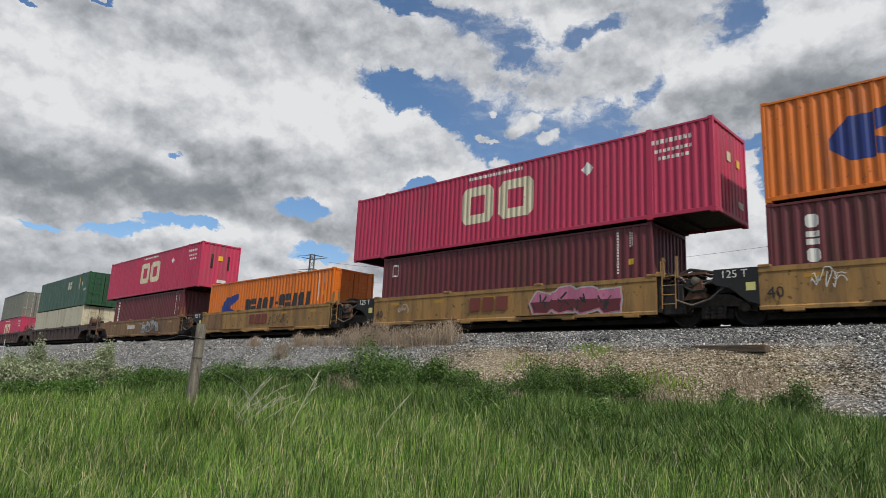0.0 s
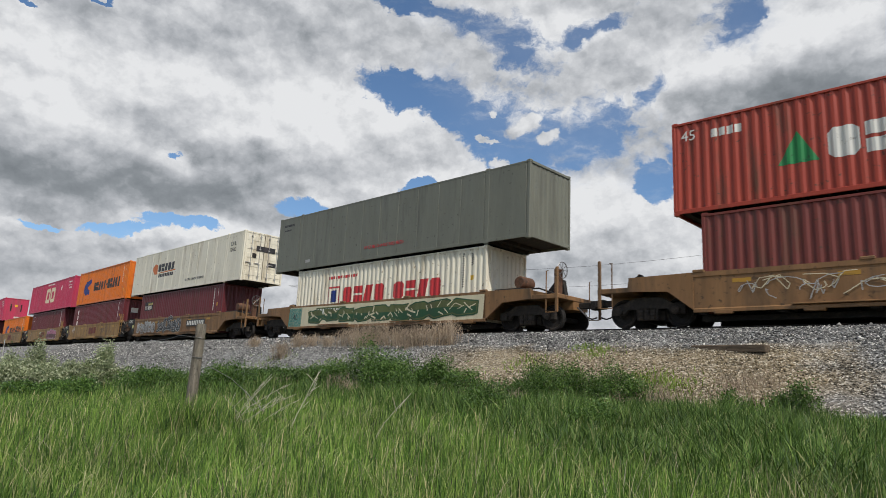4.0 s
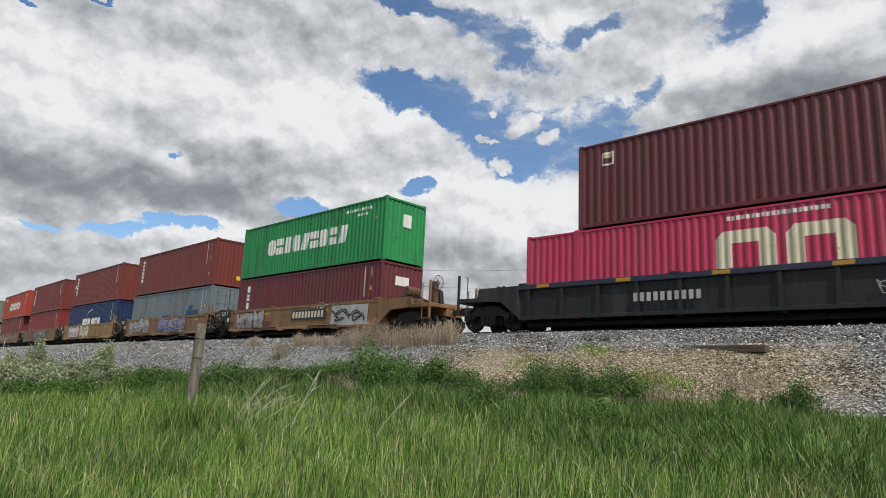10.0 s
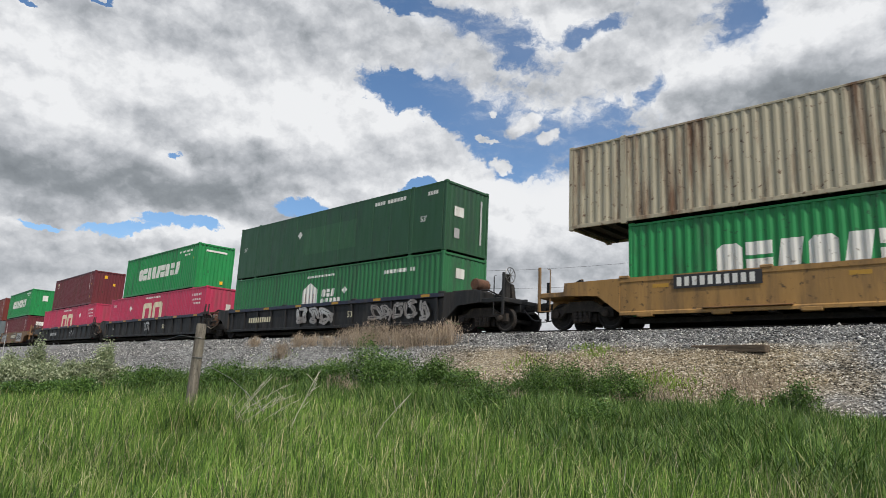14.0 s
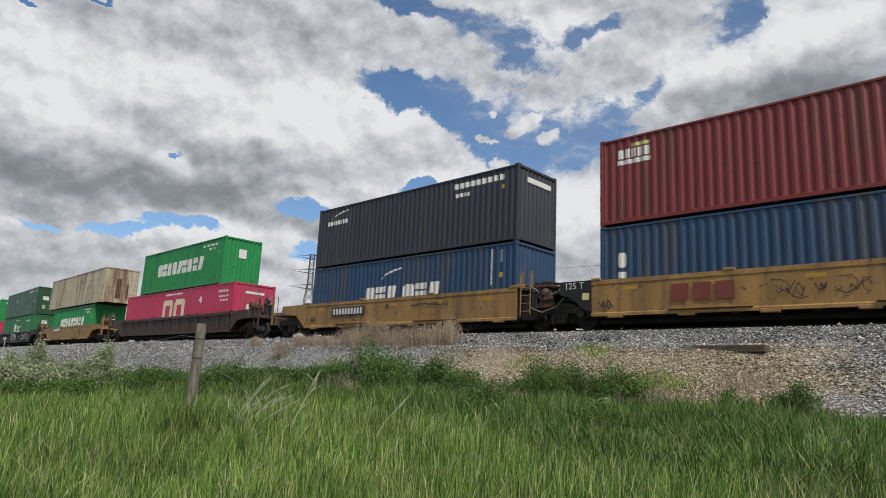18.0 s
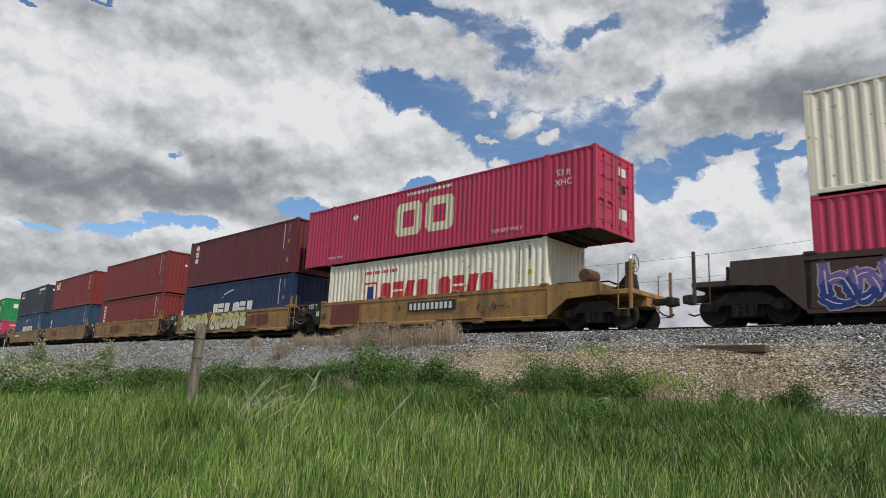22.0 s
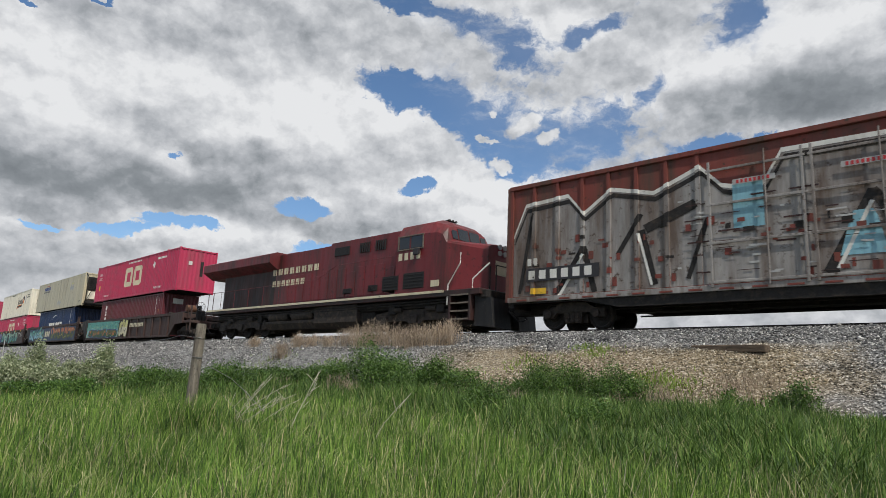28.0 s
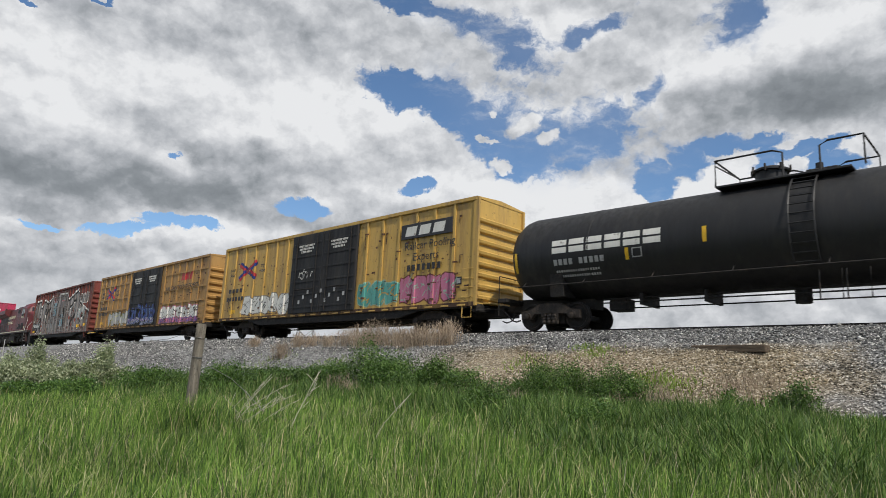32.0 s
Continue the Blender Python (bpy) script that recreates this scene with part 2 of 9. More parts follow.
M = {
    "pink": paint("faded magenta-pink container paint", (0.48, 0.032, 0.088), (0.27, 0.06, 0.08), 0.25),
    "maroon": paint("maroon container paint", (0.125, 0.020, 0.026), (0.09, 0.03, 0.02), 0.3),
    "oxblood": paint("brown-red container paint", (0.165, 0.030, 0.022), RUST, 0.25),
    "brick": paint("brick-red container paint", (0.20, 0.025, 0.025), RUST, 0.25),
    "orange": paint("orange container paint", (0.68, 0.165, 0.012), (0.35, 0.10, 0.03), 0.2),
    "hyundai": paint("red-orange container paint", (0.36, 0.045, 0.022), RUST, 0.2),
    "green": paint("bright green container paint", (0.012, 0.235, 0.060), (0.02, 0.09, 0.035), 0.25),
    "forest": paint("dark green container paint", (0.016, 0.075, 0.028), (0.02, 0.05, 0.03), 0.25),
    "hub": paint("mid green container paint", (0.022, 0.15, 0.05), (0.03, 0.08, 0.04), 0.25),
    "navy": paint("navy blue container paint", (0.010, 0.028, 0.085), (0.03, 0.03, 0.04), 0.2),
    "blue": paint("weathered blue container paint", (0.016, 0.055, 0.125), (0.06, 0.06, 0.06), 0.35),
    "slate": paint("dark slate container paint", (0.032, 0.034, 0.046), (0.05, 0.045, 0.04), 0.25),
    "greyblue": paint("faded grey-blue container paint", (0.15, 0.18, 0.195), (0.10, 0.09, 0.08), 0.3),
    "white": paint("off-white container paint", (0.80, 0.75, 0.61), (0.36, 0.28, 0.17), 0.18),
    "cream": paint("cream container paint", (0.58, 0.52, 0.36), (0.28, 0.22, 0.13), 0.25),
    "tan": paint("rusty tan container paint", (0.43, 0.38, 0.27), (0.15, 0.075, 0.035), 0.4),
    "grey": paint("olive-grey container paint", (0.165, 0.17, 0.135), (0.10, 0.10, 0.08), 0.2),
    "yellow": paint("dusty yellow-brown wagon paint", (0.35, 0.195, 0.06), (0.14, 0.085, 0.04), 0.45, 0.6, 0.15),
    "tannish": paint("tan-brown wagon paint", (0.24, 0.125, 0.05), (0.10, 0.06, 0.03), 0.42, 0.6, 0.15),
    "black": paint("dirty black wagon paint", (0.012, 0.012, 0.013), (0.045, 0.037, 0.03), 0.3, 0.65, 0.2),
    "chord": paint("dark navy wagon paint", (0.022, 0.027, 0.055), (0.06, 0.05, 0.045), 0.3, 0.55),
    "brown": paint("dark brown wagon paint", (0.055, 0.028, 0.023), (0.06, 0.045, 0.035), 0.35, 0.65),
    "boxyellow": paint("yellow boxcar paint", (0.55, 0.35, 0.09), (0.28, 0.17, 0.07), 0.27, 0.5),
    "boxochre": paint("faded ochre boxcar paint", (0.42, 0.24, 0.075), (0.22, 0.12, 0.05), 0.33, 0.55),
    "forest_pale": paint("newer dark green paint", (0.024, 0.098, 0.036), (0.02, 0.06, 0.03), 0.2),
    "boxred": paint("oxide-red boxcar paint", (0.19, 0.042, 0.03), (0.09, 0.045, 0.03), 0.4, 0.65),
    "sprayed": paint("silver-grey spray paint", (0.30, 0.285, 0.27), (0.12, 0.085, 0.065), 0.5, 0.55, 0.25),
    "loco": paint("weathered dark red locomotive paint", (0.165, 0.016, 0.02), (0.055, 0.018, 0.015), 0.4, 0.48),
    "sill_rust": paint("rust-streaked yellow rail", (0.36, 0.21, 0.05), (0.06, 0.03, 0.018), 0.85, 0.75, 0.3),
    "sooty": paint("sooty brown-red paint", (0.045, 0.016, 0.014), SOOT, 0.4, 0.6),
    "tank": material("satin black tank paint", (0.012, 0.012, 0.013), 0.55, 0, 0.2, 1.2, 0.05, 14, (0.03, 0.028, 0.025), 0.25, DOWN),
    "iron": material("grimy dark cast iron", (0.015, 0.013, 0.012), 0.8, 0.0, 0.35, 5, 0.35, 30, (0.06, 0.042, 0.03), 0.25),
    "steel": material("worn bare steel", (0.30, 0.29, 0.28), 0.35, 1.0, 0.15, 9, 0.1, 60, (0.14, 0.09, 0.06), 0.3),
    "rust": material("rusted steel", (0.12, 0.055, 0.03), 0.85, 0.0, 0.4, 7, 0.4, 50, (0.05, 0.03, 0.02), 0.4),
    "m_white": paint("white lettering paint", (0.70, 0.69, 0.64), (0.45, 0.42, 0.36), 0.2, 0.55),
    "m_cream": paint("cream lettering paint", (0.66, 0.60, 0.42), (0.45, 0.36, 0.24), 0.2, 0.55),
    "m_black": paint("black lettering paint", (0.025, 0.024, 0.026), (0.06, 0.05, 0.05), 0.2, 0.5),
    "m_blue": paint("deep blue emblem paint", (0.014, 0.035, 0.20), (0.03, 0.05, 0.15), 0.2, 0.5),
    "m_red": paint("red lettering paint", (0.50, 0.03, 0.035), (0.35, 0.05, 0.05), 0.2, 0.5),
    "m_yellow": paint("yellow sticker film", (0.75, 0.45, 0.02), (0.5, 0.3, 0.05), 0.1, 0.45),
    "m_orange": paint("orange emblem paint", (0.62, 0.16, 0.03), (0.4, 0.12, 0.04), 0.15, 0.5),
    "m_teal": paint("turquoise spray paint", (0.10, 0.36, 0.31), (0.07, 0.22, 0.20), 0.35, 0.5, 0.2),
    "m_mint": paint("pale mint spray paint", (0.32, 0.48, 0.36), (0.16, 0.32, 0.27), 0.35, 0.5, 0.2),
    "m_lime": paint("pale yellow spray paint", (0.58, 0.54, 0.20), (0.38, 0.36, 0.14), 0.25, 0.5, 0.15),
    "m_pink": paint("rose spray paint", (0.50, 0.16, 0.26), (0.35, 0.10, 0.18), 0.3, 0.5, 0.2),
    "m_purple": paint("violet spray paint", (0.16, 0.10, 0.30), (0.08, 0.06, 0.18), 0.3, 0.5, 0.2),
    "m_silver": paint("pale grey spray paint", (0.42, 0.42, 0.41), (0.3, 0.28, 0.27), 0.35, 0.45, 0.2),
    "m_sky": paint("light blue spray paint", (0.22, 0.44, 0.52), (0.15, 0.3, 0.36), 0.3, 0.5, 0.2),
    "m_coral": paint("coral spray paint", (0.50, 0.14, 0.05), (0.34, 0.10, 0.05), 0.3, 0.5, 0.2),
    "m_olive": paint("dull olive spray paint", (0.10, 0.12, 0.04), (0.06, 0.06, 0.03), 0.3, 0.6, 0.2),
    "truck": material("dusty brown-black cast steel", (0.028, 0.022, 0.018), 0.8, 0.0, 0.4, 6, 0.35, 30, (0.085, 0.06, 0.042), 0.35),
    "pipe": material("grey-tan brake pipe", (0.17, 0.14, 0.11), 0.6, 0.0, 0.3, 8, 0.1, 40, (0.06, 0.045, 0.035), 0.35),
    "m_amber": paint("dull amber reflector film", (0.46, 0.25, 0.03), (0.25, 0.15, 0.05), 0.3, 0.5),
    "glass": material("dark cab glass", (0.02, 0.025, 0.03), 0.06, 0.0, 0.05, 3),
    "mesh": material("black grille wire", (0.012, 0.011, 0.011), 0.7, 0, 0.2, 20, 0.5, 90),
}

# ---- mesh helpers ----
def quad_box(bm, x0, x1, y0, y1, z0, z1, b=0.0):
    """A box; b chamfers its edges."""
    if b <= 0:
        v = [bm.verts.new((x, y, z)) for x in (x0, x1) for y in (y0, y1) for z in (z0, z1)]
        for f in ((0, 1, 3, 2), (4, 6, 7, 5), (0, 4, 5, 1), (2, 3, 7, 6), (0, 2, 6, 4), (1, 5, 7, 3)):
            bm.faces.new([v[i] for i in f])
        return
    w = {}
    for ix, x in enumerate((x0, x1)):
        for iy, y in enumerate((y0, y1)):
            for iz, z in enumerate((z0, z1)):
                sx, sy, sz = b * (1 - 2 * ix), b * (1 - 2 * iy), b * (1 - 2 * iz)
                w[ix, iy, iz] = (bm.verts.new((x, y + sy, z + sz)), bm.verts.new((x + sx, y, z + sz)), bm.verts.new((x + sx, y + sy, z)))
    for i in (0, 1):
        bm.faces.new([w[i, a, c][0] for a, c in ((0, 0), (1, 0), (1, 1), (0, 1))])
        bm.faces.new([w[a, i, c][1] for a, c in ((0, 0), (1, 0), (1, 1), (0, 1))])
        bm.faces.new([w[a, c, i][2] for a, c in ((0, 0), (1, 0), (1, 1), (0, 1))])
        for j in (0, 1):
            bm.faces.new([w[0, i, j][1], w[0, i, j][2], w[1, i, j][2], w[1, i, j][1]])
            bm.faces.new([w[i, 0, j][0], w[i, 0, j][2], w[i, 1, j][2], w[i, 1, j][0]])
            bm.faces.new([w[i, j, 0][0], w[i, j, 0][1], w[i, j, 1][1], w[i, j, 1][0]])
    for t in w.values():
        bm.faces.new(t)


def prism(bm, pts, y0, y1):
    """A polygon in x, z drawn out from y0 to y1."""
    a = [bm.verts.new((x, y0, z)) for x, z in pts]
    b = [bm.verts.new((x, y1, z)) for x, z in pts]
    n = len(pts)
    bm.faces.new(a)
    bm.faces.new(b[::-1])
    for i in range(n):
        bm.faces.new((a[i], b[i], b[(i + 1) % n], a[(i + 1) % n]))


def section(bm, pts, x0, x1):
    """A polygon in y, z drawn out along x."""
    a = [bm.verts.new((x0, y, z)) for y, z in pts]
    b = [bm.verts.new((x1, y, z)) for y, z in pts]
    n = len(pts)
    bm.faces.new(a)
    bm.faces.new(b[::-1])
    for i in range(n):
        bm.faces.new((a[i], b[i], b[(i + 1) % n], a[(i + 1) % n]))


def lathe(bm, rings, axis="x", at=(0, 0, 0), seg=20):
    """Rings of (place along the axis, radius)."""
    loops = []
    for d, r in rings:
        loop = []
        for i in range(seg):
            a = 2 * math.pi * i / seg
            c, s = r * math.cos(a), r * math.sin(a)
            p = {"x": (d, c, s), "y": (c, d, s), "z": (c, s, d)}[axis]
            loop.append(bm.verts.new((p[0] + at[0], p[1] + at[1], p[2] + at[2])))
        loops.append(loop)
    for a, b in zip(loops, loops[1:]):
        for i in range(seg):
            bm.faces.new((a[i], a[(i + 1) % seg], b[(i + 1) % seg], b[i]))
    bm.faces.new(loops[0])
    bm.faces.new(loops[-1][::-1])


def tube(bm, pts, r=0.02, seg=6):
    pts = [Vector(p) for p in pts]
    loops = []
    for i, p in enumerate(pts):
        d = (pts[min(i + 1, len(pts) - 1)] - pts[max(i - 1, 0)]).normalized()
        u = d.cross(Vector((0.13, 0.21, 0.97)) if abs(d.z) < 0.9 else Vector((1, 0.1, 0))).normalized()
        w = d.cross(u)
        loops.append([bm.verts.new(p + (u * math.cos(2 * math.pi * k / seg) + w * math.sin(2 * math.pi * k / seg)) * r) for k in range(seg)])
    for a, b in zip(loops, loops[1:]):
        for k in range(seg):
            bm.faces.new((a[k], a[(k + 1) % seg], b[(k + 1) % seg], b[k]))
    bm.faces.new(loops[0])
    bm.faces.new(loops[-1][::-1])


def finish(bm, name, smooth=False):
    bmesh.ops.recalc_face_normals(bm, faces=bm.faces)
    me = bpy.data.meshes.new(name)
    bm.to_mesh(me)
    bm.free()
    if smooth:
        me.polygons.foreach_set("use_smooth", [True] * len(me.polygons))
        me.set_sharp_from_angle(angle=radians(38))
    return me


def hang(name, me, mat, parent, label="", place=None):
    """A mesh as a part; the material sits on the object, so that alike parts share a mesh."""
    ob = new(name, me)
    if not me.materials:
        me.materials.append(mat)
    ob.material_slots[0].link = "OBJECT"
    ob.material_slots[0].material = mat
    ob.parent = parent
    if place:
        ob.matrix_basis = place
    if label:
        ob["label"] = label
    return ob


def part(name, bm, mat, parent, label="", smooth=False, place=None):
    return hang(name, finish(bm, name, smooth), mat, parent, label, place)


SHARED = {}


def shared(key, make, smooth=False):
    """A mesh built once by make(bm) and used again."""
    if key not in SHARED:
        bm = bmesh.new()
        make(bm)
        SHARED[key] = finish(bm, key[0] if isinstance(key, tuple) else key, smooth)
    return SHARED[key]


def words(body, size, mat, parent, place, label="", name="lettering", wide=1.0):
    """Lettering in the built-in font, standing in the x, z plane."""
    key = ("lettering", body, size, wide)
    if key not in SHARED:
        cu = bpy.data.curves.new("lettering", "FONT")
        cu.body, cu.size, cu.extrude, cu.align_x, cu.align_y = body, size, 0.003, "CENTER", "CENTER"
        cu.resolution_u = 2
        tmp = bpy.data.objects.new("lettering", cu)
        scene.collection.objects.link(tmp)
        dg = bpy.context.evaluated_depsgraph_get()
        me = bpy.data.meshes.new_from_object(tmp.evaluated_get(dg))
        bpy.data.objects.remove(tmp)
        me.transform(Matrix.Diagonal((wide, 1, 1, 1)))
        me.materials.clear()
        SHARED[key] = me
    x, y, z = place
    return hang(name, SHARED[key], mat, parent, label, pose(x, y, z, 90, 0, 0))


MOVERS = []


def thing(name, x_ref, label, category, group="", z=0.0):
    """A moving thing: an Empty on the track; x_ref is its place on the train."""
    e = new(name)
    e.empty_display_size = 0.3
    tagged(e, label, category, group)
    MOVERS.append((e, x_ref, z))
    return e


def track_point(x):
    """y, z of the top of rail and the heading at x: a gentle bend, straight further out."""
    c = max(min(x, 60.0), -122.0)
    y = TRACK_Y + BEND * c * c + 2 * BEND * c * (x - c)
    return y, RAIL + GRADE * max(min(x, 150.0), -150.0), math.degrees(math.atan(2 * BEND * c))


def travelled(t):
    """Metres that the train has run, counted from 16 s."""
    u = (t - 16) / 10
    return 10 * (V0 * u * 10 + V1 * u ** 2 + V2 * u ** 3 + V3 * u ** 4)

# ---- containers ----
V0, V1, V2, V3 = 1.50154734, 0.13309288, 0.00686219, 0.03124612
FLOOR_Z, TALL = 0.30, 2.896


def profile(x0, x1, pitch, depth, kind):
    """The wall in plan: places along x with the inset from the outer face."""
    n = max(1, round((x1 - x0) / pitch))
    p = (x1 - x0) / n
    out = []
    if kind == "plate":
        for i in range(n):
            a = x0 + i * p
            out += [(a, 0.0), (a + p - 0.05, 0.0), (a + p - 0.035, depth), (a + p - 0.015, depth)]
        out.append((x1, 0.0))
    else:
        for i in range(n):
            a = x0 + i * p
            out += [(a, 0.0), (a + p * 0.26, 0.0), (a + p * 0.5, depth), (a + p * 0.76, depth)]
        out.append((x1, 0.0))
    return out


def plan_at(prof, x):
    for (xa, da), (xb, db) in zip(prof, prof[1:]):
        if xa <= x <= xb:
            return da + (db - da) * (x - xa) / max(xb - xa, 1e-6)
    return 0.0


def strips_mesh(strips, prof, y_face, name):
    """Painted marks that follow the wall's folds, 4 mm proud of it."""
    bm = bmesh.new()
    xs_all = [p[0] for p in prof]
    for strip in strips:
        xs = sorted({round(s[0], 4) for s in strip} | {round(x, 4) for x in xs_all if strip[0][0] < x < strip[-1][0]})
        prev = None
        for x in xs:
            for (xa, la, ha), (xb, lb, hb) in zip(strip, strip[1:]):
                if xa - 1e-4 <= x <= xb + 1e-4:
                    k = (x - xa) / max(xb - xa, 1e-6)
                    lo, hi = la + (lb - la) * k, ha + (hb - ha) * k
                    break
            y = y_face + plan_at(prof, x) - 0.004
            cur = (bm.verts.new((x, y, lo)), bm.verts.new((x, y, hi)))
            if prev:
                bm.faces.new((prev[0], cur[0], cur[1], prev[1]))
            prev = cur
    return finish(bm, name)


def rect(x0, x1, z0, z1, lean=0.0):
    h = (z1 - z0) * lean
    return [(x0, z0, z1), (x1, z0, z1)] if not lean else [(x0, z0, z0), (x0 + h, z0, z1), (x1, z0, z1), (x1 + h, z1, z1)]


def ring(x0, x1, z0, z1, t, u):
    return [rect(x0, x0 + t, z0, z1), rect(x0 + t, x1 - t, z1 - u, z1), rect(x0 + t, x1 - t, z0, z0 + u), rect(x1 - t, x1, z0, z1)]


def touching(strips):
    """Strips gathered into the marks that they make up."""
    boxes = [(s[0][0], s[-1][0], min(p[1] for p in s), max(p[2] for p in s)) for s in strips]
    groups = []
    for i, b in enumerate(boxes):
        hit = [g for g in groups if any(b[0] <= boxes[j][1] + 0.003 and b[1] >= boxes[j][0] - 0.003 and b[2] <= boxes[j][3] + 0.003 and b[3] >= boxes[j][2] - 0.003 for j in g)]
        merged = [i] + [j for g in hit for j in g]
        groups = [g for g in groups if g not in hit] + [merged]
    return [[strips[j] for j in sorted(g)] for g in groups]


def block_row(cx, cz, w, h, n, gap=0.2):
    """A word as plain blocks, side by side; tall ones take turns between cut-cornered, leaning and halved."""
    out, p, lo, hi = [], w / n, cz - h / 2, cz + h / 2
    for i in range(n):
        a = cx - w / 2 + i * p
        b = a + p * (1 - gap)
        if h <= 0.35:
            out.append(rect(a, b, lo, hi))
            continue
        c, e = h * 0.16, (b - a) * 0.2
        kind = (0, 1, 2, 0, 2, 1)[i % 6]
        if kind == 0:
            out.append([(a, lo + c, hi - c), (a + e, lo, hi), (b - e, lo, hi), (b, lo + c, hi - c)])
        elif kind == 1:
            out += [rect(a, b, lo, cz - h * 0.06), rect(a, b, cz + h * 0.06, hi)]
        else:
            out.append([(a, lo, lo), (a + e, lo, hi), (b - e, lo, hi), (b, hi, hi)])
    return out


def soft_ring(x0, x1, z0, z1, t, u, c):
    """A ring with cut corners."""
    k = min(c, t * 0.9)
    return [[(x0, z0 + c, z1 - c), (x0 + k, z0, z1), (x0 + t, z0, z1)], rect(x0 + t, x1 - t, z1 - u, z1), rect(x0 + t, x1 - t, z0, z0 + u), [(x1 - t, z0, z1), (x1 - k, z0, z1), (x1, z0 + c, z1 - c)]]


def block_column(cx, cz, w, h, n):
    out, p = [], h / n
    for i in range(n):
        z1 = cz + h / 2 - i * p
        z0 = z1 - p * (0.78 if w > 0.2 else 0.66)
        if w > 0.2:
            a, b, u = cx - w * 0.44, cx + w * 0.44, (z1 - z0) * 0.27
            if i % 2:
                out += [rect(a, b, z0, z0 + u * 1.6), rect(a, b, z1 - u * 1.6, z1)]
            else:
                out.append([(a, z0 + u * 0.7, z1 - u * 0.7), (a + w * 0.2, z0, z1), (b - w * 0.2, z0, z1), (b, z0 + u * 0.7, z1 - u * 0.7)])
        else:
            out.append(rect(cx - w / 2, cx + w / 2, z0, z1))
    return out


def diamond(cx, cz, r):
    return [[(cx - r, cz, cz), (cx, cz - r, cz + r), (cx + r, cz, cz)]]


def swoosh(cx, cz, w, h):
    return [[(cx - w / 2, cz - h * 0.5, cz - h * 0.5), (cx - w * 0.2, cz - h * 0.02, cz + h * 0.12), (cx + w * 0.1, cz + h * 0.18, cz + h * 0.36), (cx + w / 2, cz + h * 0.38, cz + h * 0.5)]]


KIND = {"iso": (2.438, 0.278, 0.036, "fold"), "fold53": (2.60, 0.235, 0.030, "fold"), "fold53w": (2.60, 0.27, 0.032, "fold"), "plate53": (2.60, 1.22, 0.018, "plate"), "panel53": (2.60, 1.22, 0.012, "plate")}


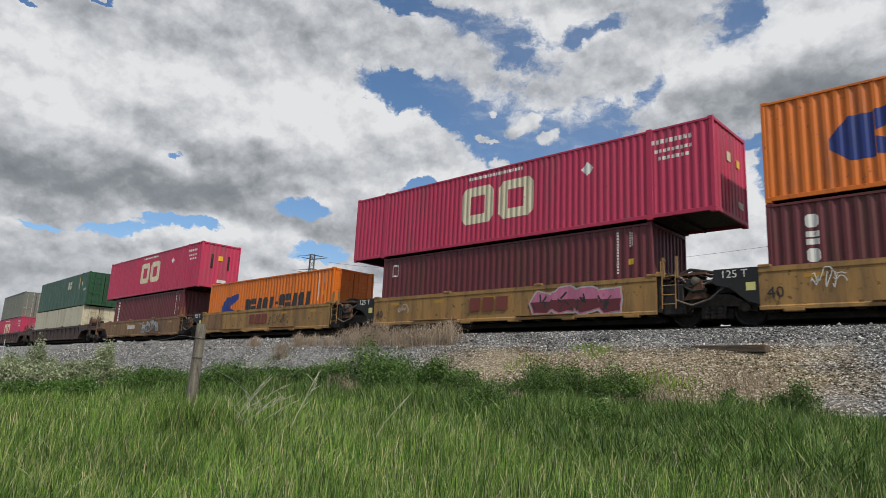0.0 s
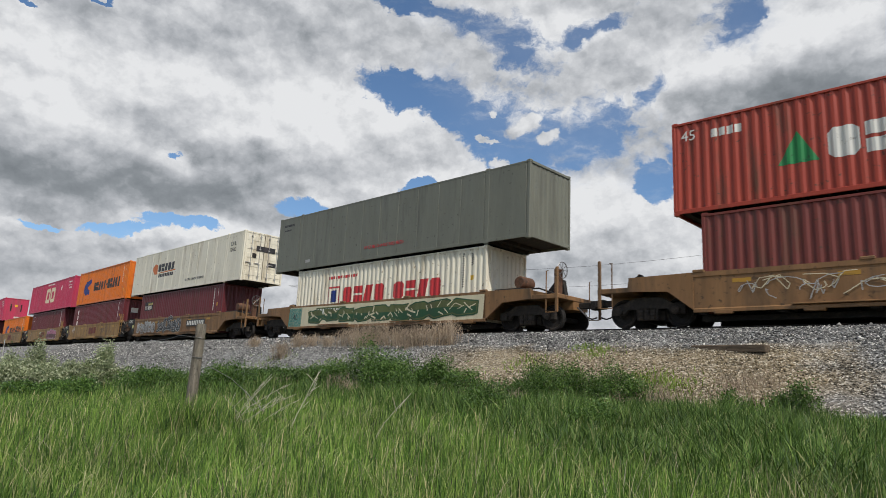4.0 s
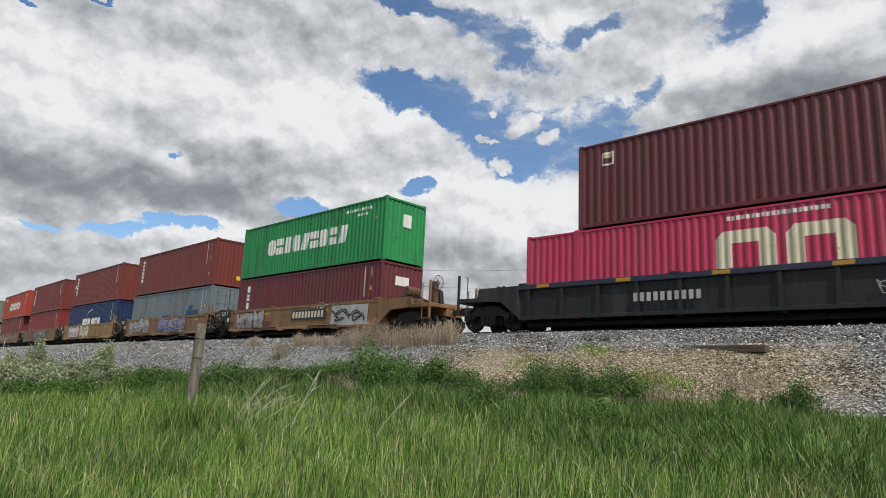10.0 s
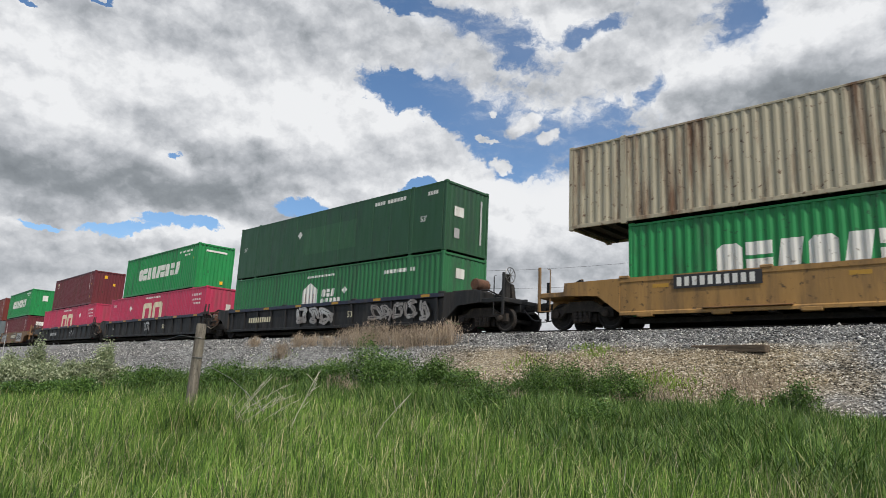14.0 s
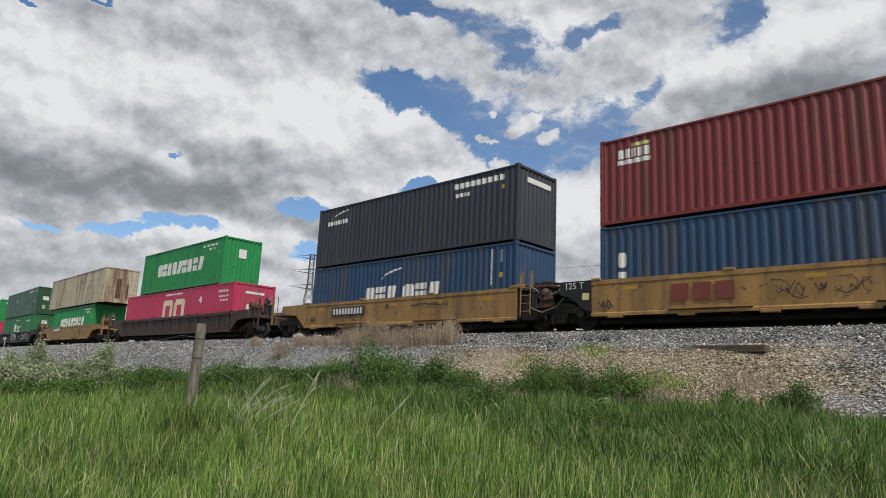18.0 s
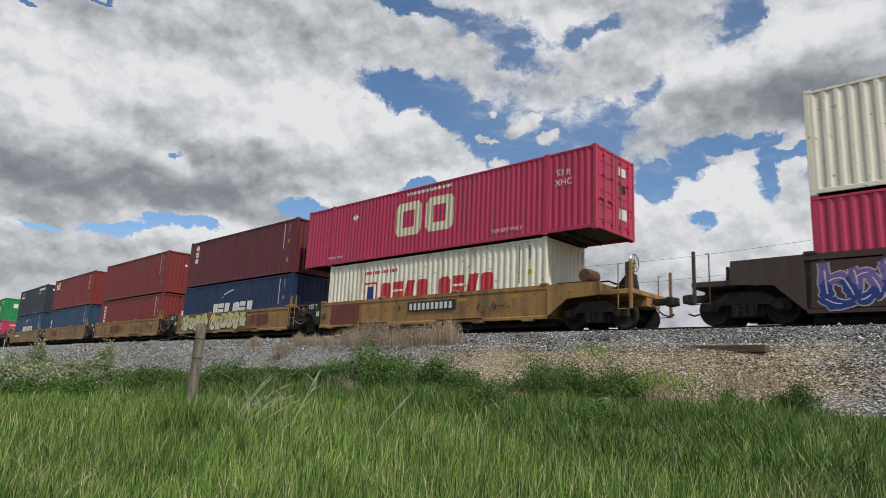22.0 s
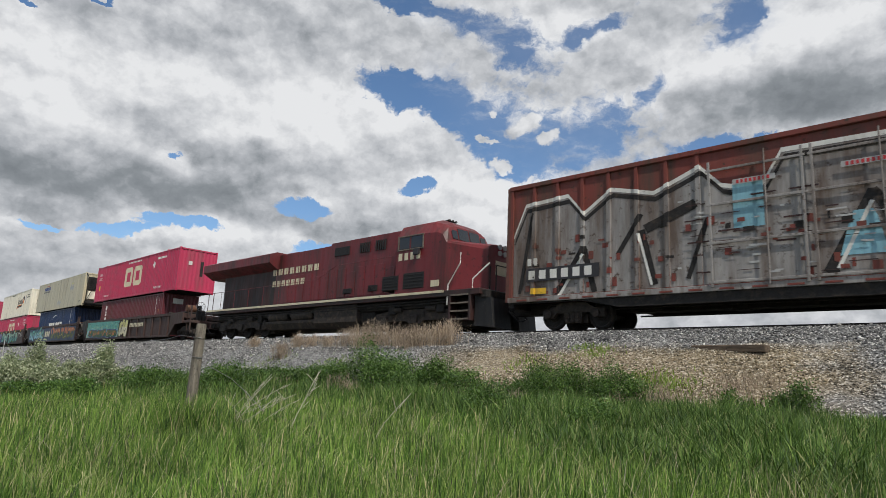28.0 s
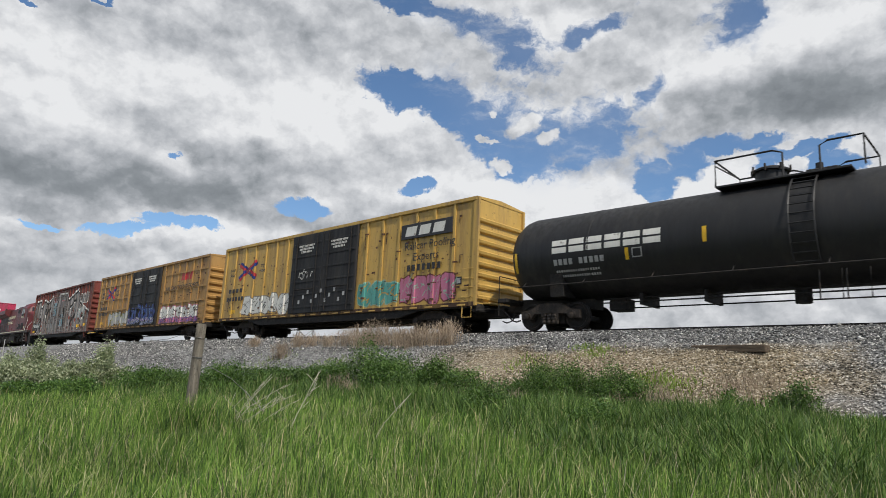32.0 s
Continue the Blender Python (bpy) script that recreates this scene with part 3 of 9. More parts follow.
def container(x_left, top, length, colour, style, label, marks=(), doors=False, texts=(), end_marks=(), name="shipping_container"):
    """One box. top: on the upper tier. x_left: its left end on the train. marks: (colour, strips)."""
    w, pitch, depth, fold = KIND[style]
    h, half, hw = TALL, length / 2, w / 2
    root = thing(name, x_left + half, label, "container", "containers on the train", FLOOR_Z + (TALL + 0.012 if top else 0.0))
    mat = M[colour]
    posts53 = style != "iso" and length > 15
    face = -hw + (0.014 if style == "iso" else 0.006)
    # stretches of wall between the posts
    inner = 6.096
    spans = [(-half + 0.13, -inner - 0.10), (-inner + 0.10, inner - 0.10), (inner + 0.10, half - 0.13)] if posts53 else [(-half + 0.10, half - 0.10)]
    prof = []
    for a, b in spans:
        prof += profile(a, b, pitch, depth, fold)

    def wall(bm):
        for a, b in spans:
            cols = [(bm.verts.new((x, face + d, 0.15)), bm.verts.new((x, face + d, h - 0.10))) for x, d in profile(a, b, pitch, depth, fold)]
            for p, q in zip(cols, cols[1:]):
                bm.faces.new((p[0], q[0], q[1], p[1]))
            back = -hw + 0.09
            r = [bm.verts.new((x, back, z)) for x in (a, b) for z in (0.15, h - 0.10)]
            bm.faces.new((r[0], r[1], r[3], r[2]))

    key = (style, round(length, 2))
    me = shared(("side_wall", *key), wall)
    hang("side_wall", me, mat, root)
    hang("side_wall", me, mat, root, "", pose(0, 0, 0, 0, 0, 180))

    def end(bm):
        n = 9
        pts = []
        for i in range(n):
            a = -hw + 0.1 + (w - 0.2) * i / n
            p = (w - 0.2) / n
            pts += [(a, 0.0), (a + p * 0.3, 0.0), (a + p * 0.5, 0.04 if style == "iso" else 0.02), (a + p * 0.8, 0.04 if style == "iso" else 0.02)]
        pts.append((hw - 0.1, 0.0))
        cols = [(bm.verts.new((half - 0.03 - d, y, 0.16)), bm.verts.new((half - 0.03 - d, y, h - 0.12))) for y, d in pts]
        for p, q in zip(cols, cols[1:]):
            bm.faces.new((p[0], q[0], q[1], p[1]))

    end_me = shared(("end_wall", *key), end)

    def leaf(bm):
        quad_box(bm, half - 0.07, half - 0.02, 0.02, hw - 0.11, 0.17, h - 0.13, 0.006)
        for k in range(5):
            z = 0.35 + k * 0.5
            quad_box(bm, half - 0.022, half - 0.004, 0.10, hw - 0.2, z, z + 0.26, 0.008)

    def bars(bm):
        for y in (0.28, 0.82):
            tube(bm, [(half + 0.03, y, 0.10), (half + 0.03, y, h - 0.08)], 0.019, 8)
            for z in (0.3, 1.0, 1.9, 2.6):
                quad_box(bm, half - 0.006, half + 0.055, y - 0.05, y + 0.05, z - 0.03, z + 0.03)
            quad_box(bm, half + 0.02, half + 0.05, y - 0.02, y + 0.30, 1.05, 1.09)

    leaf_me, bars_me = shared(("door_leaf", *key), leaf), shared(("locking_bar", *key), bars)
    turn = pose(0, 0, 0, 0, 0, 180)
    if doors:
        for s, lme, bme in ((1, leaf_me, bars_me), (-1, mirrored(("door_leaf_m", *key), leaf_me), mirrored(("locking_bar_m", *key), bars_me))):
            d = hang("door", lme, mat, root)
            hang("locking_bar", bme, M["m_silver"] if colour in ("white", "cream", "grey", "tan") else mat, d, "galvanised locking bars" if colour in ("white", "cream") else "")
        hang("end_wall", end_me, mat, root, "", turn)
    else:
        hang("end_wall", end_me, mat, root)
        hang("end_wall", end_me, mat, root, "", turn)

    def roof(bm):
        n = 14
        for i in range(n):
            a = -half + 0.1 + (length - 0.2) * i / n
            p = (length - 0.2) / n
            quad_box(bm, a, a + p * 0.86, -hw + 0.07, hw - 0.07, h - 0.085, h - 0.045, 0.01)
        quad_box(bm, -half + 0.05, half - 0.05, -hw + 0.05, hw - 0.05, h - 0.105, h - 0.08)

    def base(bm):
        pts = [(-half + 0.08, 0.17), (-half + 0.08, 0.14)]
        for i in range(int((length - 0.8) / 0.6)):
            x = -half + 0.4 + i * 0.6
            pts += [(x, 0.14), (x + 0.01, 0.02), (x + 0.07, 0.02), (x + 0.08, 0.14)]
        prism(bm, pts + [(half - 0.08, 0.14), (half - 0.08, 0.17)], -hw + 0.06, hw - 0.06)

    def post(bm):
        quad_box(bm, -0.10 if style == "iso" else -0.13, 0.0, 0.0, 0.09, 0.11, h - 0.11, 0.012)

    def casting(bm):
        quad_box(bm, -0.178, 0.0, 0.0, 0.162, 0.0, 0.118, 0.014)
        lathe(bm, [(-0.001, 0.045), (0.004, 0.03)], "y", (-0.09, 0.0, 0.06), 8)

    def rail(bm):
        quad_box(bm, -half + 0.09, half - 0.09, -hw, -hw + 0.06, h - 0.11, h - 0.038, 0.008)

    def sill(bm):
        quad_box(bm, -half + 0.09, half - 0.09, -hw, -hw + 0.05, 0.045, 0.165, 0.008)

    def header(bm):
        quad_box(bm, half - 0.07, half, -hw + 0.08, hw - 0.08, h - 0.13, h - 0.03, 0.008)

    def footer(bm):
        quad_box(bm, half - 0.07, half, -hw + 0.08, hw - 0.08, 0.05, 0.17, 0.008)

    hang("roof", shared(("roof", *key), roof), mat, root)
    hang("base", shared(("base", *key), base), M["iron"], root, "grimy steel cross-members")
    for nm, fn in (("top_rail", rail), ("bottom_rail", sill), ("end_header", header), ("end_sill", footer)):
        me = shared((nm, *key), fn)
        hang(nm, me, mat, root)
        hang(nm, me, mat, root, "", turn)
    pm, cm = shared(("corner_post", style), post), shared(("corner_casting", style), casting)
    spots = [(half, -hw, 1), (-half, -hw, -1), (half, hw, 1), (-half, hw, -1)]
    for x, y, s in spots:
        near = y < 0
        q = pose(x, y, 0) if (near and s > 0) else pose(x + 0.0, y, 0, 0, 0, 180) if (not near and s < 0) else None
        if q is None:
            # the two other corners take the mirrored post
            mk = mirrored(("corner_post_m", style), pm, "x")
            ck = mirrored(("corner_casting_m", style), cm, "x")
            q = pose(x, y, 0) if near else pose(x, y, 0, 0, 0, 180)
            hang("corner_post", mk, mat, root, "", q)
            hang("corner_casting", ck, mat, root, "", q)
            hang("corner_casting", ck, mat, root, "", pose(0, 0, h - 0.118) @ q)
        else:
            hang("corner_post", pm, mat, root, "", q)
            hang("corner_casting", cm, mat, root, "", q)
            hang("corner_casting", cm, mat, root, "", pose(0, 0, h - 0.118) @ q)
    if posts53:
        def mid(bm):
            quad_box(bm, -0.10, 0.10, -hw - 0.002, -hw + 0.06, 0.03, h - 0.02, 0.01)
            quad_box(bm, -0.09, 0.09, -hw - 0.006, -hw + 0.1, h - 0.11, h + 0.004, 0.01)
            quad_box(bm, -0.09, 0.09, -hw - 0.006, -hw + 0.1, 0.0, 0.11, 0.01)
        mm = shared(("lifting_post", style), mid)
        for x in (-inner, inner):
            hang("lifting_post", mm, mat, root, "", pose(x, 0, 0))
            hang("lifting_post", mm, mat, root, "", pose(x, 0, 0, 0, 0, 180))
    for i, (mc, strips) in enumerate(marks):
        moved = [[(x - half, lo, hi) for x, lo, hi in s] for s in strips]
        small = []
        for group in touching(moved):
            zs = [v for s in group for p in s for v in p[1:]]
            if max(zs) - min(zs) > 0.26:
                hang("painted_mark", strips_mesh(group, prof, face, "painted_mark"), M[mc], root, "")
            else:
                small += group
        if small:
            hang("small_lettering", strips_mesh(small, prof, face, "small_lettering"), M[mc], root, "tiny painted bars")["kind"] = "stuff"
    for body, size, x, z, mc in texts:
        words(body, size, M[mc], root, (x - half, face - 0.006, z))
    for cy, cz, ww, hh, mc in end_marks:
        bm = bmesh.new()
        quad_box(bm, half - 0.024, half - 0.018 + (0.03 if doors else 0.0), cy - ww / 2, cy + ww / 2, cz - hh / 2, cz + hh / 2)
        part("painted_mark", bm, M[mc], root)
    return root


def mirrored(key, me, axis="y"):
    if key not in SHARED:
        m2 = me.copy()
        m2.transform(Matrix.Diagonal((-1 if axis == "x" else 1, -1 if axis == "y" else 1, 1, 1)))
        m2.flip_normals()
        SHARED[key] = m2
    return SHARED[key]


FT40, FT45, FT53 = 12.192, 13.716, 16.154


def codes(length, colour="m_white"):
    """Small number plates as bars near the right end, upright, as on sea containers."""
    return [(colour, block_column(length - 1.15, 2.0, 0.06, 1.35, 15) + block_column(length - 0.74, 2.4, 0.055, 0.5, 6) + block_column(length - 0.66, 2.4, 0.04, 0.42, 6)),
            ("m_yellow", [rect(length - 0.80, length - 0.62, 1.62, 1.80), rect(length - 0.8, length - 0.62, 0.62, 0.84)])]


def emblem_pink(cx, cz):
    """The large two-block emblem."""
    return [("m_cream", soft_ring(cx - 1.7, cx - 0.12, cz - 0.72, cz + 0.72, 0.44, 0.36, 0.22) + soft_ring(cx + 0.12, cx + 1.7, cz - 0.72, cz + 0.72, 0.44, 0.36, 0.22))]


def small53(length=FT53):
    return [("m_white", block_row(length * 0.5, 2.62, 2.6, 0.12, 20, 0.25) + block_row(length - 1.25, 2.42, 1.3, 0.14, 9, 0.3) + block_row(length - 1.2, 2.12, 1.2, 0.11, 9, 0.3) + block_row(length - 1.2, 1.88, 1.0, 0.11, 7, 0.3))]


def evergreen_marks():
    return [("m_white", block_row(6.13, 1.5, 6.95, 0.84, 9, 0.12) + block_row(FT40 - 1.9, 2.5, 1.9, 0.13, 10, 0.35) + block_row(FT40 - 1.6, 2.25, 0.8, 0.12, 4, 0.35)),
            ("m_yellow", [rect(FT40 - 0.75, FT40 - 0.6, 1.9, 2.05)])]


def cma_marks():
    return [("m_white", block_row(4.95, 1.41, 2.05, 0.58, 3, 0.1) + block_row(7.42, 1.41, 2.2, 0.58, 3, 0.1) + swoosh(5.5, 2.2, 1.4, 0.5))] + codes(FT40)


def yang_marks():
    return [("m_red", block_row(5.15, 1.48, 2.9, 0.74, 4, 0.14) + block_row(8.55, 1.48, 2.85, 0.74, 4, 0.14) + block_row(3.6, 2.35, 2.2, 0.13, 12, 0.3)
             + [rect(2.55, 3.4, 1.0, 1.08), rect(2.55, 2.63, 1.08, 1.85), rect(3.32, 3.4, 1.08, 1.85), rect(2.55, 3.4, 1.85, 1.93)]),
            ("m_blue", [rect(2.75, 3.2, 1.2, 1.75)])] + codes(FT40, "m_black")


def all_containers():
    C = container
    bk = "m_white"
    pink_lbl = "faded pink 53-foot container with cream block emblem, ribbed walls"
    # first cars, far up the line
    C(-334.0, False, FT53, "pink", "fold53", "pink 53-foot container with block emblem in a ribbed brown well wagon", emblem_pink(8.15, 1.55) + small53(), end_marks=[(-0.3, 1.3, 0.35, 0.35, "m_white")])
    C(-331.6, True, FT40, "grey", "iso", "grey-beige 40-foot container with closed doors, stacked on pink", (), True)
    C(-311.1, False, FT53, "cream", "panel53", "cream 53-foot container with rust-streaked doors", (), True)
    C(-310.8, True, FT53, "forest", "panel53", "dark green 53-foot container with small white marks", [("m_cream", block_row(10.6, 2.0, 1.2, 0.7, 2)), ("m_white", diamond(14.4, 1.95, 0.22) + block_row(15.3, 1.4, 0.6, 0.22, 2)), ("m_yellow", [rect(13.5, 13.7, 1.5, 2.5)])], True)
    C(-287.2, False, FT40, "maroon", "iso", "dark maroon 40-foot container under a pink one", [(bk, block_column(0.75, 1.9, 0.18, 1.5, 7))] + codes(FT40))
    C(-289.2, True, FT53, "pink", "fold53", pink_lbl, emblem_pink(8.15, 1.55) + small53() + [(bk, diamond(11.9, 2.05, 0.22))], end_marks=[(-0.55, 1.7, 0.16, 0.9, "iron"), (0.55, 1.7, 0.14, 0.9, "iron"), (0.2, 0.5, 0.6, 0.2, "m_white"), (0.0, 1.95, 0.3, 0.3, "m_yellow")])
    hap = [("m_blue", [[(1.6, 1.2, 1.5), (2.05, 0.82, 2.0), (2.6, 0.82, 2.0)], [(2.62, 0.9, 1.35), (3.1, 0.82, 1.2), (3.2, 0.82, 1.1)], [(2.62, 1.5, 2.05), (3.25, 1.75, 2.15), (3.4, 1.9, 2.13)]]), ("m_black", block_row(5.75, 1.42, 3.0, 0.72, 5, 0.16) + [rect(7.25, 7.5, 1.35, 1.5)] + block_row(9.1, 1.46, 2.9, 0.78, 5, 0.16))]
    C(-271.4, False, FT40, "orange", "iso", "orange 40-foot container riding alone in the well", hap + codes(FT40), True)
    C(-255.7, False, FT40, "maroon", "iso", "maroon 40-foot container beneath an overhanging pink box", [("m_white", ring(0.55, 0.95, 2.05, 2.55, 0.06, 0.06))] + codes(FT40))
    C(-257.7, True, FT53, "pink", "fold53", pink_lbl, emblem_pink(8.15, 1.55) + small53() + [(bk, diamond(12.0, 2.05, 0.24))], end_marks=[(-0.1, 1.95, 0.3, 0.3, "m_cream"), (0.65, 1.9, 0.25, 0.25, "m_yellow"), (0.75, 0.6, 0.4, 0.2, "m_white")])
    C(-240.3, False, FT40, "maroon", "iso", "maroon 40-foot container with three white blocks at one end", [(bk, block_column(1.08, 1.8, 0.36, 1.35, 3))] + codes(FT40), end_marks=[(-0.4, 2.1, 0.5, 0.35, "m_white")])
    C(-240.3, True, FT40, "orange", "iso", "orange 40-foot container with blue emblem and black block wordmark", hap + codes(FT40, "m_white"), True)
    C(-224.6, False, FT40, "maroon", "iso", "maroon 40-foot container with a small green and white plate", [("m_black", [rect(0.55, 2.0, 1.75, 2.35)]), ("m_white", block_row(1.3, 1.95, 1.2, 0.24, 6)), ("m_lime", [rect(1.2, 1.9, 2.12, 2.28)])] + codes(FT40))
    bis = [("m_black", block_row(5.7, 1.7, 2.65, 0.52, 5, 0.12) + block_row(5.7, 1.16, 2.4, 0.22, 9, 0.2)), ("m_orange", [[(3.45, 1.6, 1.8), (3.8, 1.3, 2.05), (4.25, 1.3, 1.9)], [(4.5, 1.32, 1.38), (7.2, 1.36, 1.44)]])]
    C(-226.6, True, FT53, "white", "plate53", "smooth white 53-foot container with dark emblem and doors", bis, True, [("HI-CUBE  CHASSIS  REQUIRED", 0.2, 10.2, 0.55, "m_black"), ("53 ft", 0.34, 14.9, 2.2, "m_black"), ("XHC", 0.34, 14.9, 1.85, "m_black")], [(0.1, 1.95, 1.2, 0.3, "m_black"), (0.6, 1.1, 0.5, 0.25, "m_black"), (-0.6, 1.5, 0.25, 0.25, "iron")])
    C(-204.8, False, FT40, "white", "iso", "white 40-foot container with large red block wordmark", yang_marks())
    C(-206.8, True, FT53, "grey", "plate53", "plain olive-grey 53-foot container, slightly stained", [("m_silver", [rect(2.6, 2.95, 0.35, 0.5)]), ("m_black", block_row(0.9, 2.45, 0.9, 0.12, 8) + block_row(0.8, 2.2, 0.6, 0.08, 6))], texts=[("HI-CUBE CHASSIS REQUIRED", 0.2, 8.4, 0.6, "m_red")])
    C(-184.7, False, FT40, "oxblood", "iso", "brown-red 40-foot container under a longer red box", codes(FT40))
    C(-185.5, True, FT45, "hyundai", "iso", "red-orange 45-foot container with white block wordmark", [(bk, block_row(7.03, 1.38, 5.85, 0.82, 7, 0.14) + block_row(1.6, 2.35, 0.9, 0.25, 4)), ("green", [[(2.9, 1.0, 1.0), (3.4, 1.0, 1.9), (3.9, 1.0, 1.0)]])] + codes(FT45), True, [("45", 0.45, 0.5, 2.4, "m_white"), ("45", 0.45, 13.0, 2.4, "m_white")], [(-0.4, 1.9, 0.5, 0.4, "m_white"), (-0.2, 2.25, 0.35, 0.3, "green")])
    tri = [(bk, block_column(0.92, 1.7, 0.36, 1.62, 6))]
    C(-169.17, False, FT40, "brick", "iso", "brick-red 40-foot container with a yellow outlined mark", [("m_lime", ring(0.55, 0.85, 1.3, 2.3, 0.06, 0.06))] + codes(FT40))
    C(-169.17, True, FT40, "oxblood", "iso", "brown-red 40-foot container with upright white block wordmark", tri + codes(FT40), end_marks=[(0.4, 0.9, 0.2, 0.2, "m_yellow")])
    C(-153.55, False, FT40, "navy", "iso", "navy 40-foot container with white blocks and a swoosh", cma_marks())
    C(-153.55, True, FT40, "oxblood", "iso", "brown-red 40-foot container with upright white block wordmark", tri + [(bk, diamond(0.45, 1.75, 0.18))] + codes(FT40), end_marks=[(0.3, 2.0, 0.4, 0.2, "m_white"), (0.3, 0.8, 0.2, 0.2, "m_yellow")])
    C(-138.0, False, FT40, "greyblue", "iso", "faded grey-blue 40-foot container with blue patches", [("blue", [rect(5.3, 6.6, 0.4, 1.3), rect(8.9, 10.6, 0.5, 1.5), rect(9.2, 9.8, 1.5, 1.8)])] + codes(FT40), True)
    C(-138.0, True, FT40, "oxblood", "iso", "brown-red 40-foot container with upright white block wordmark", tri + codes(FT40), end_marks=[(0.4, 0.6, 0.25, 0.25, "m_yellow"), (0.9, 1.8, 0.08, 1.2, "m_white")])
    C(-122.48, False, FT40, "maroon", "iso", "maroon 40-foot container with three white blocks at one end", [(bk, block_column(1.08, 1.8, 0.36, 1.35, 3))] + codes(FT40), end_marks=[(0.0, 2.1, 0.8, 0.4, "m_white")])
    ever_lbl = "bright green 40-foot container with large white block wordmark"
    C(-122.48, True, FT40, "green", "iso", ever_lbl, evergreen_marks(), end_marks=[(0.1, 1.95, 0.5, 0.6, "m_white")])
    C(-102.6, False, FT53, "pink", "fold53", "pink 53-foot container with block emblem half hidden by the well", emblem_pink(8.15, 1.55) + small53() + [(bk, diamond(11.95, 2.05, 0.24))])
    C(-100.6, True, FT40, "maroon", "iso", "dark maroon 40-foot container with a small yellow and blue plate", [("m_white", ring(0.85, 1.3, 2.05, 2.5, 0.06, 0.06)), ("m_lime", [rect(0.92, 1.22, 2.3, 2.44)])] + codes(FT40), end_marks=[(-0.3, 2.4, 0.25, 0.25, "m_yellow"), (0.4, 1.8, 0.2, 0.2, "m_yellow")])
    C(-82.8, False, FT53, "pink", "fold53", "pink 53-foot container longer than the green box on it", emblem_pink(8.15, 1.55) + small53() + [(bk, diamond(4.14, 2.02, 0.24))], texts=[("53 ft", 0.3, 0.95, 2.35, "m_white")], end_marks=[(0.2, 1.7, 0.3, 0.4, "m_white")])
    C(-80.79, True, FT40, "green", "iso", ever_lbl, evergreen_marks(), end_marks=[(0.0, 2.45, 1.4, 0.12, "m_white"), (0.5, 0.5, 0.2, 0.2, "m_yellow")])
    C(-63.1, False, FT53, "hub", "fold53w", "mid-green 53-foot container with a white house-shaped emblem", [(bk, [[(6.6, 0.9, 1.85), (7.23, 0.9, 2.23), (7.88, 0.9, 1.85)]] + block_row(8.75, 1.66, 1.1, 0.36, 3) + block_row(8.95, 1.22, 1.55, 0.38, 5) + diamond(9.95, 1.72, 0.2) + block_row(8.0, 2.5, 2.2, 0.1, 20) + block_row(13.6, 2.3, 2.0, 0.16, 10)), ("m_red", [rect(6.85, 6.97, 0.95, 1.7), rect(7.2, 7.3, 0.95, 1.7), rect(7.5, 7.62, 0.95, 1.65)])], texts=[("53'", 0.4, 15.4, 0.75, "m_white"), ("53'", 0.3, 1.3, 0.5, "m_white")], end_marks=[(-0.3, 2.1, 0.5, 0.4, "m_white")])
    C(-63.1, True, FT53, "forest", "plate53", "dark green 53-foot container with a paler repainted panel", [("forest_pale", [rect(6.35, 10.55, 0.75, 2.06)]), (bk, diamond(5.98, 1.82, 0.2) + block_row(12.1, 2.5, 0.7, 0.16, 4) + block_row(13.2, 2.5, 1.2, 0.16, 6) + block_row(15.4, 2.45, 0.6, 0.16, 4))], texts=[("53'", 0.3, 0.7, 1.6, "m_white"), ("53'", 0.34, 14.9, 1.4, "m_white")], end_marks=[(-0.5, 1.7, 0.55, 0.4, "m_white"), (0.85, 1.5, 0.1, 1.9, "m_silver"), (-0.6, 0.8, 0.3, 0.4, "m_silver")])
    C(-39.2, False, FT40, "green", "iso", ever_lbl, evergreen_marks())
    C(-41.3, True, FT53, "tan", "fold53w", "rust-stained tan 53-foot container with ribbed walls", [("rust", [rect(13.4, 13.6, 0.8, 1.5)])], end_marks=[(-0.2, 1.2, 0.4, 1.6, "rust"), (0.5, 1.0, 0.15, 1.2, "rust")])
    C(-19.3, False, FT53, "pink", "fold53", "pink 53-foot container in a dark brown well wagon", emblem_pink(8.15, 1.55) + small53() + [(bk, diamond(12.0, 2.05, 0.24))], end_marks=[(0.0, 2.35, 1.2, 0.14, "m_white"), (-0.3, 1.5, 0.3, 0.35, "m_white"), (0.3, 1.5, 0.25, 0.4, "m_yellow")])
    C(-17.3, True, FT40, "green", "iso", ever_lbl, evergreen_marks(), end_marks=[(0.0, 1.95, 0.5, 0.55, "m_white")])
    C(4.4, False, FT40, "blue", "iso", "blue 40-foot container with white blocks and a swoosh", cma_marks())
    C(4.4, True, FT40, "slate", "iso", "dark slate 40-foot container with small white emblem", [(bk, block_row(1.5, 2.1, 1.5, 0.2, 8) + swoosh(1.6, 2.45, 1.3, 0.4) + block_row(FT40 - 1.9, 2.5, 2.6, 0.22, 9, 0.2) + block_row(FT40 - 2.7, 2.12, 0.8, 0.16, 4)), ("m_yellow", [rect(FT40 - 0.8, FT40 - 0.65, 2.05, 2.2)])], end_marks=[(0.1, 2.4, 1.5, 0.2, "m_white")])
    C(19.88, False, FT40, "blue", "iso", "weathered blue 40-foot container with two white marks", [(bk, block_column(0.75, 1.4, 0.34, 1.2, 2))] + codes(FT40), end_marks=[(0.3, 1.6, 0.3, 0.7, "m_white")])
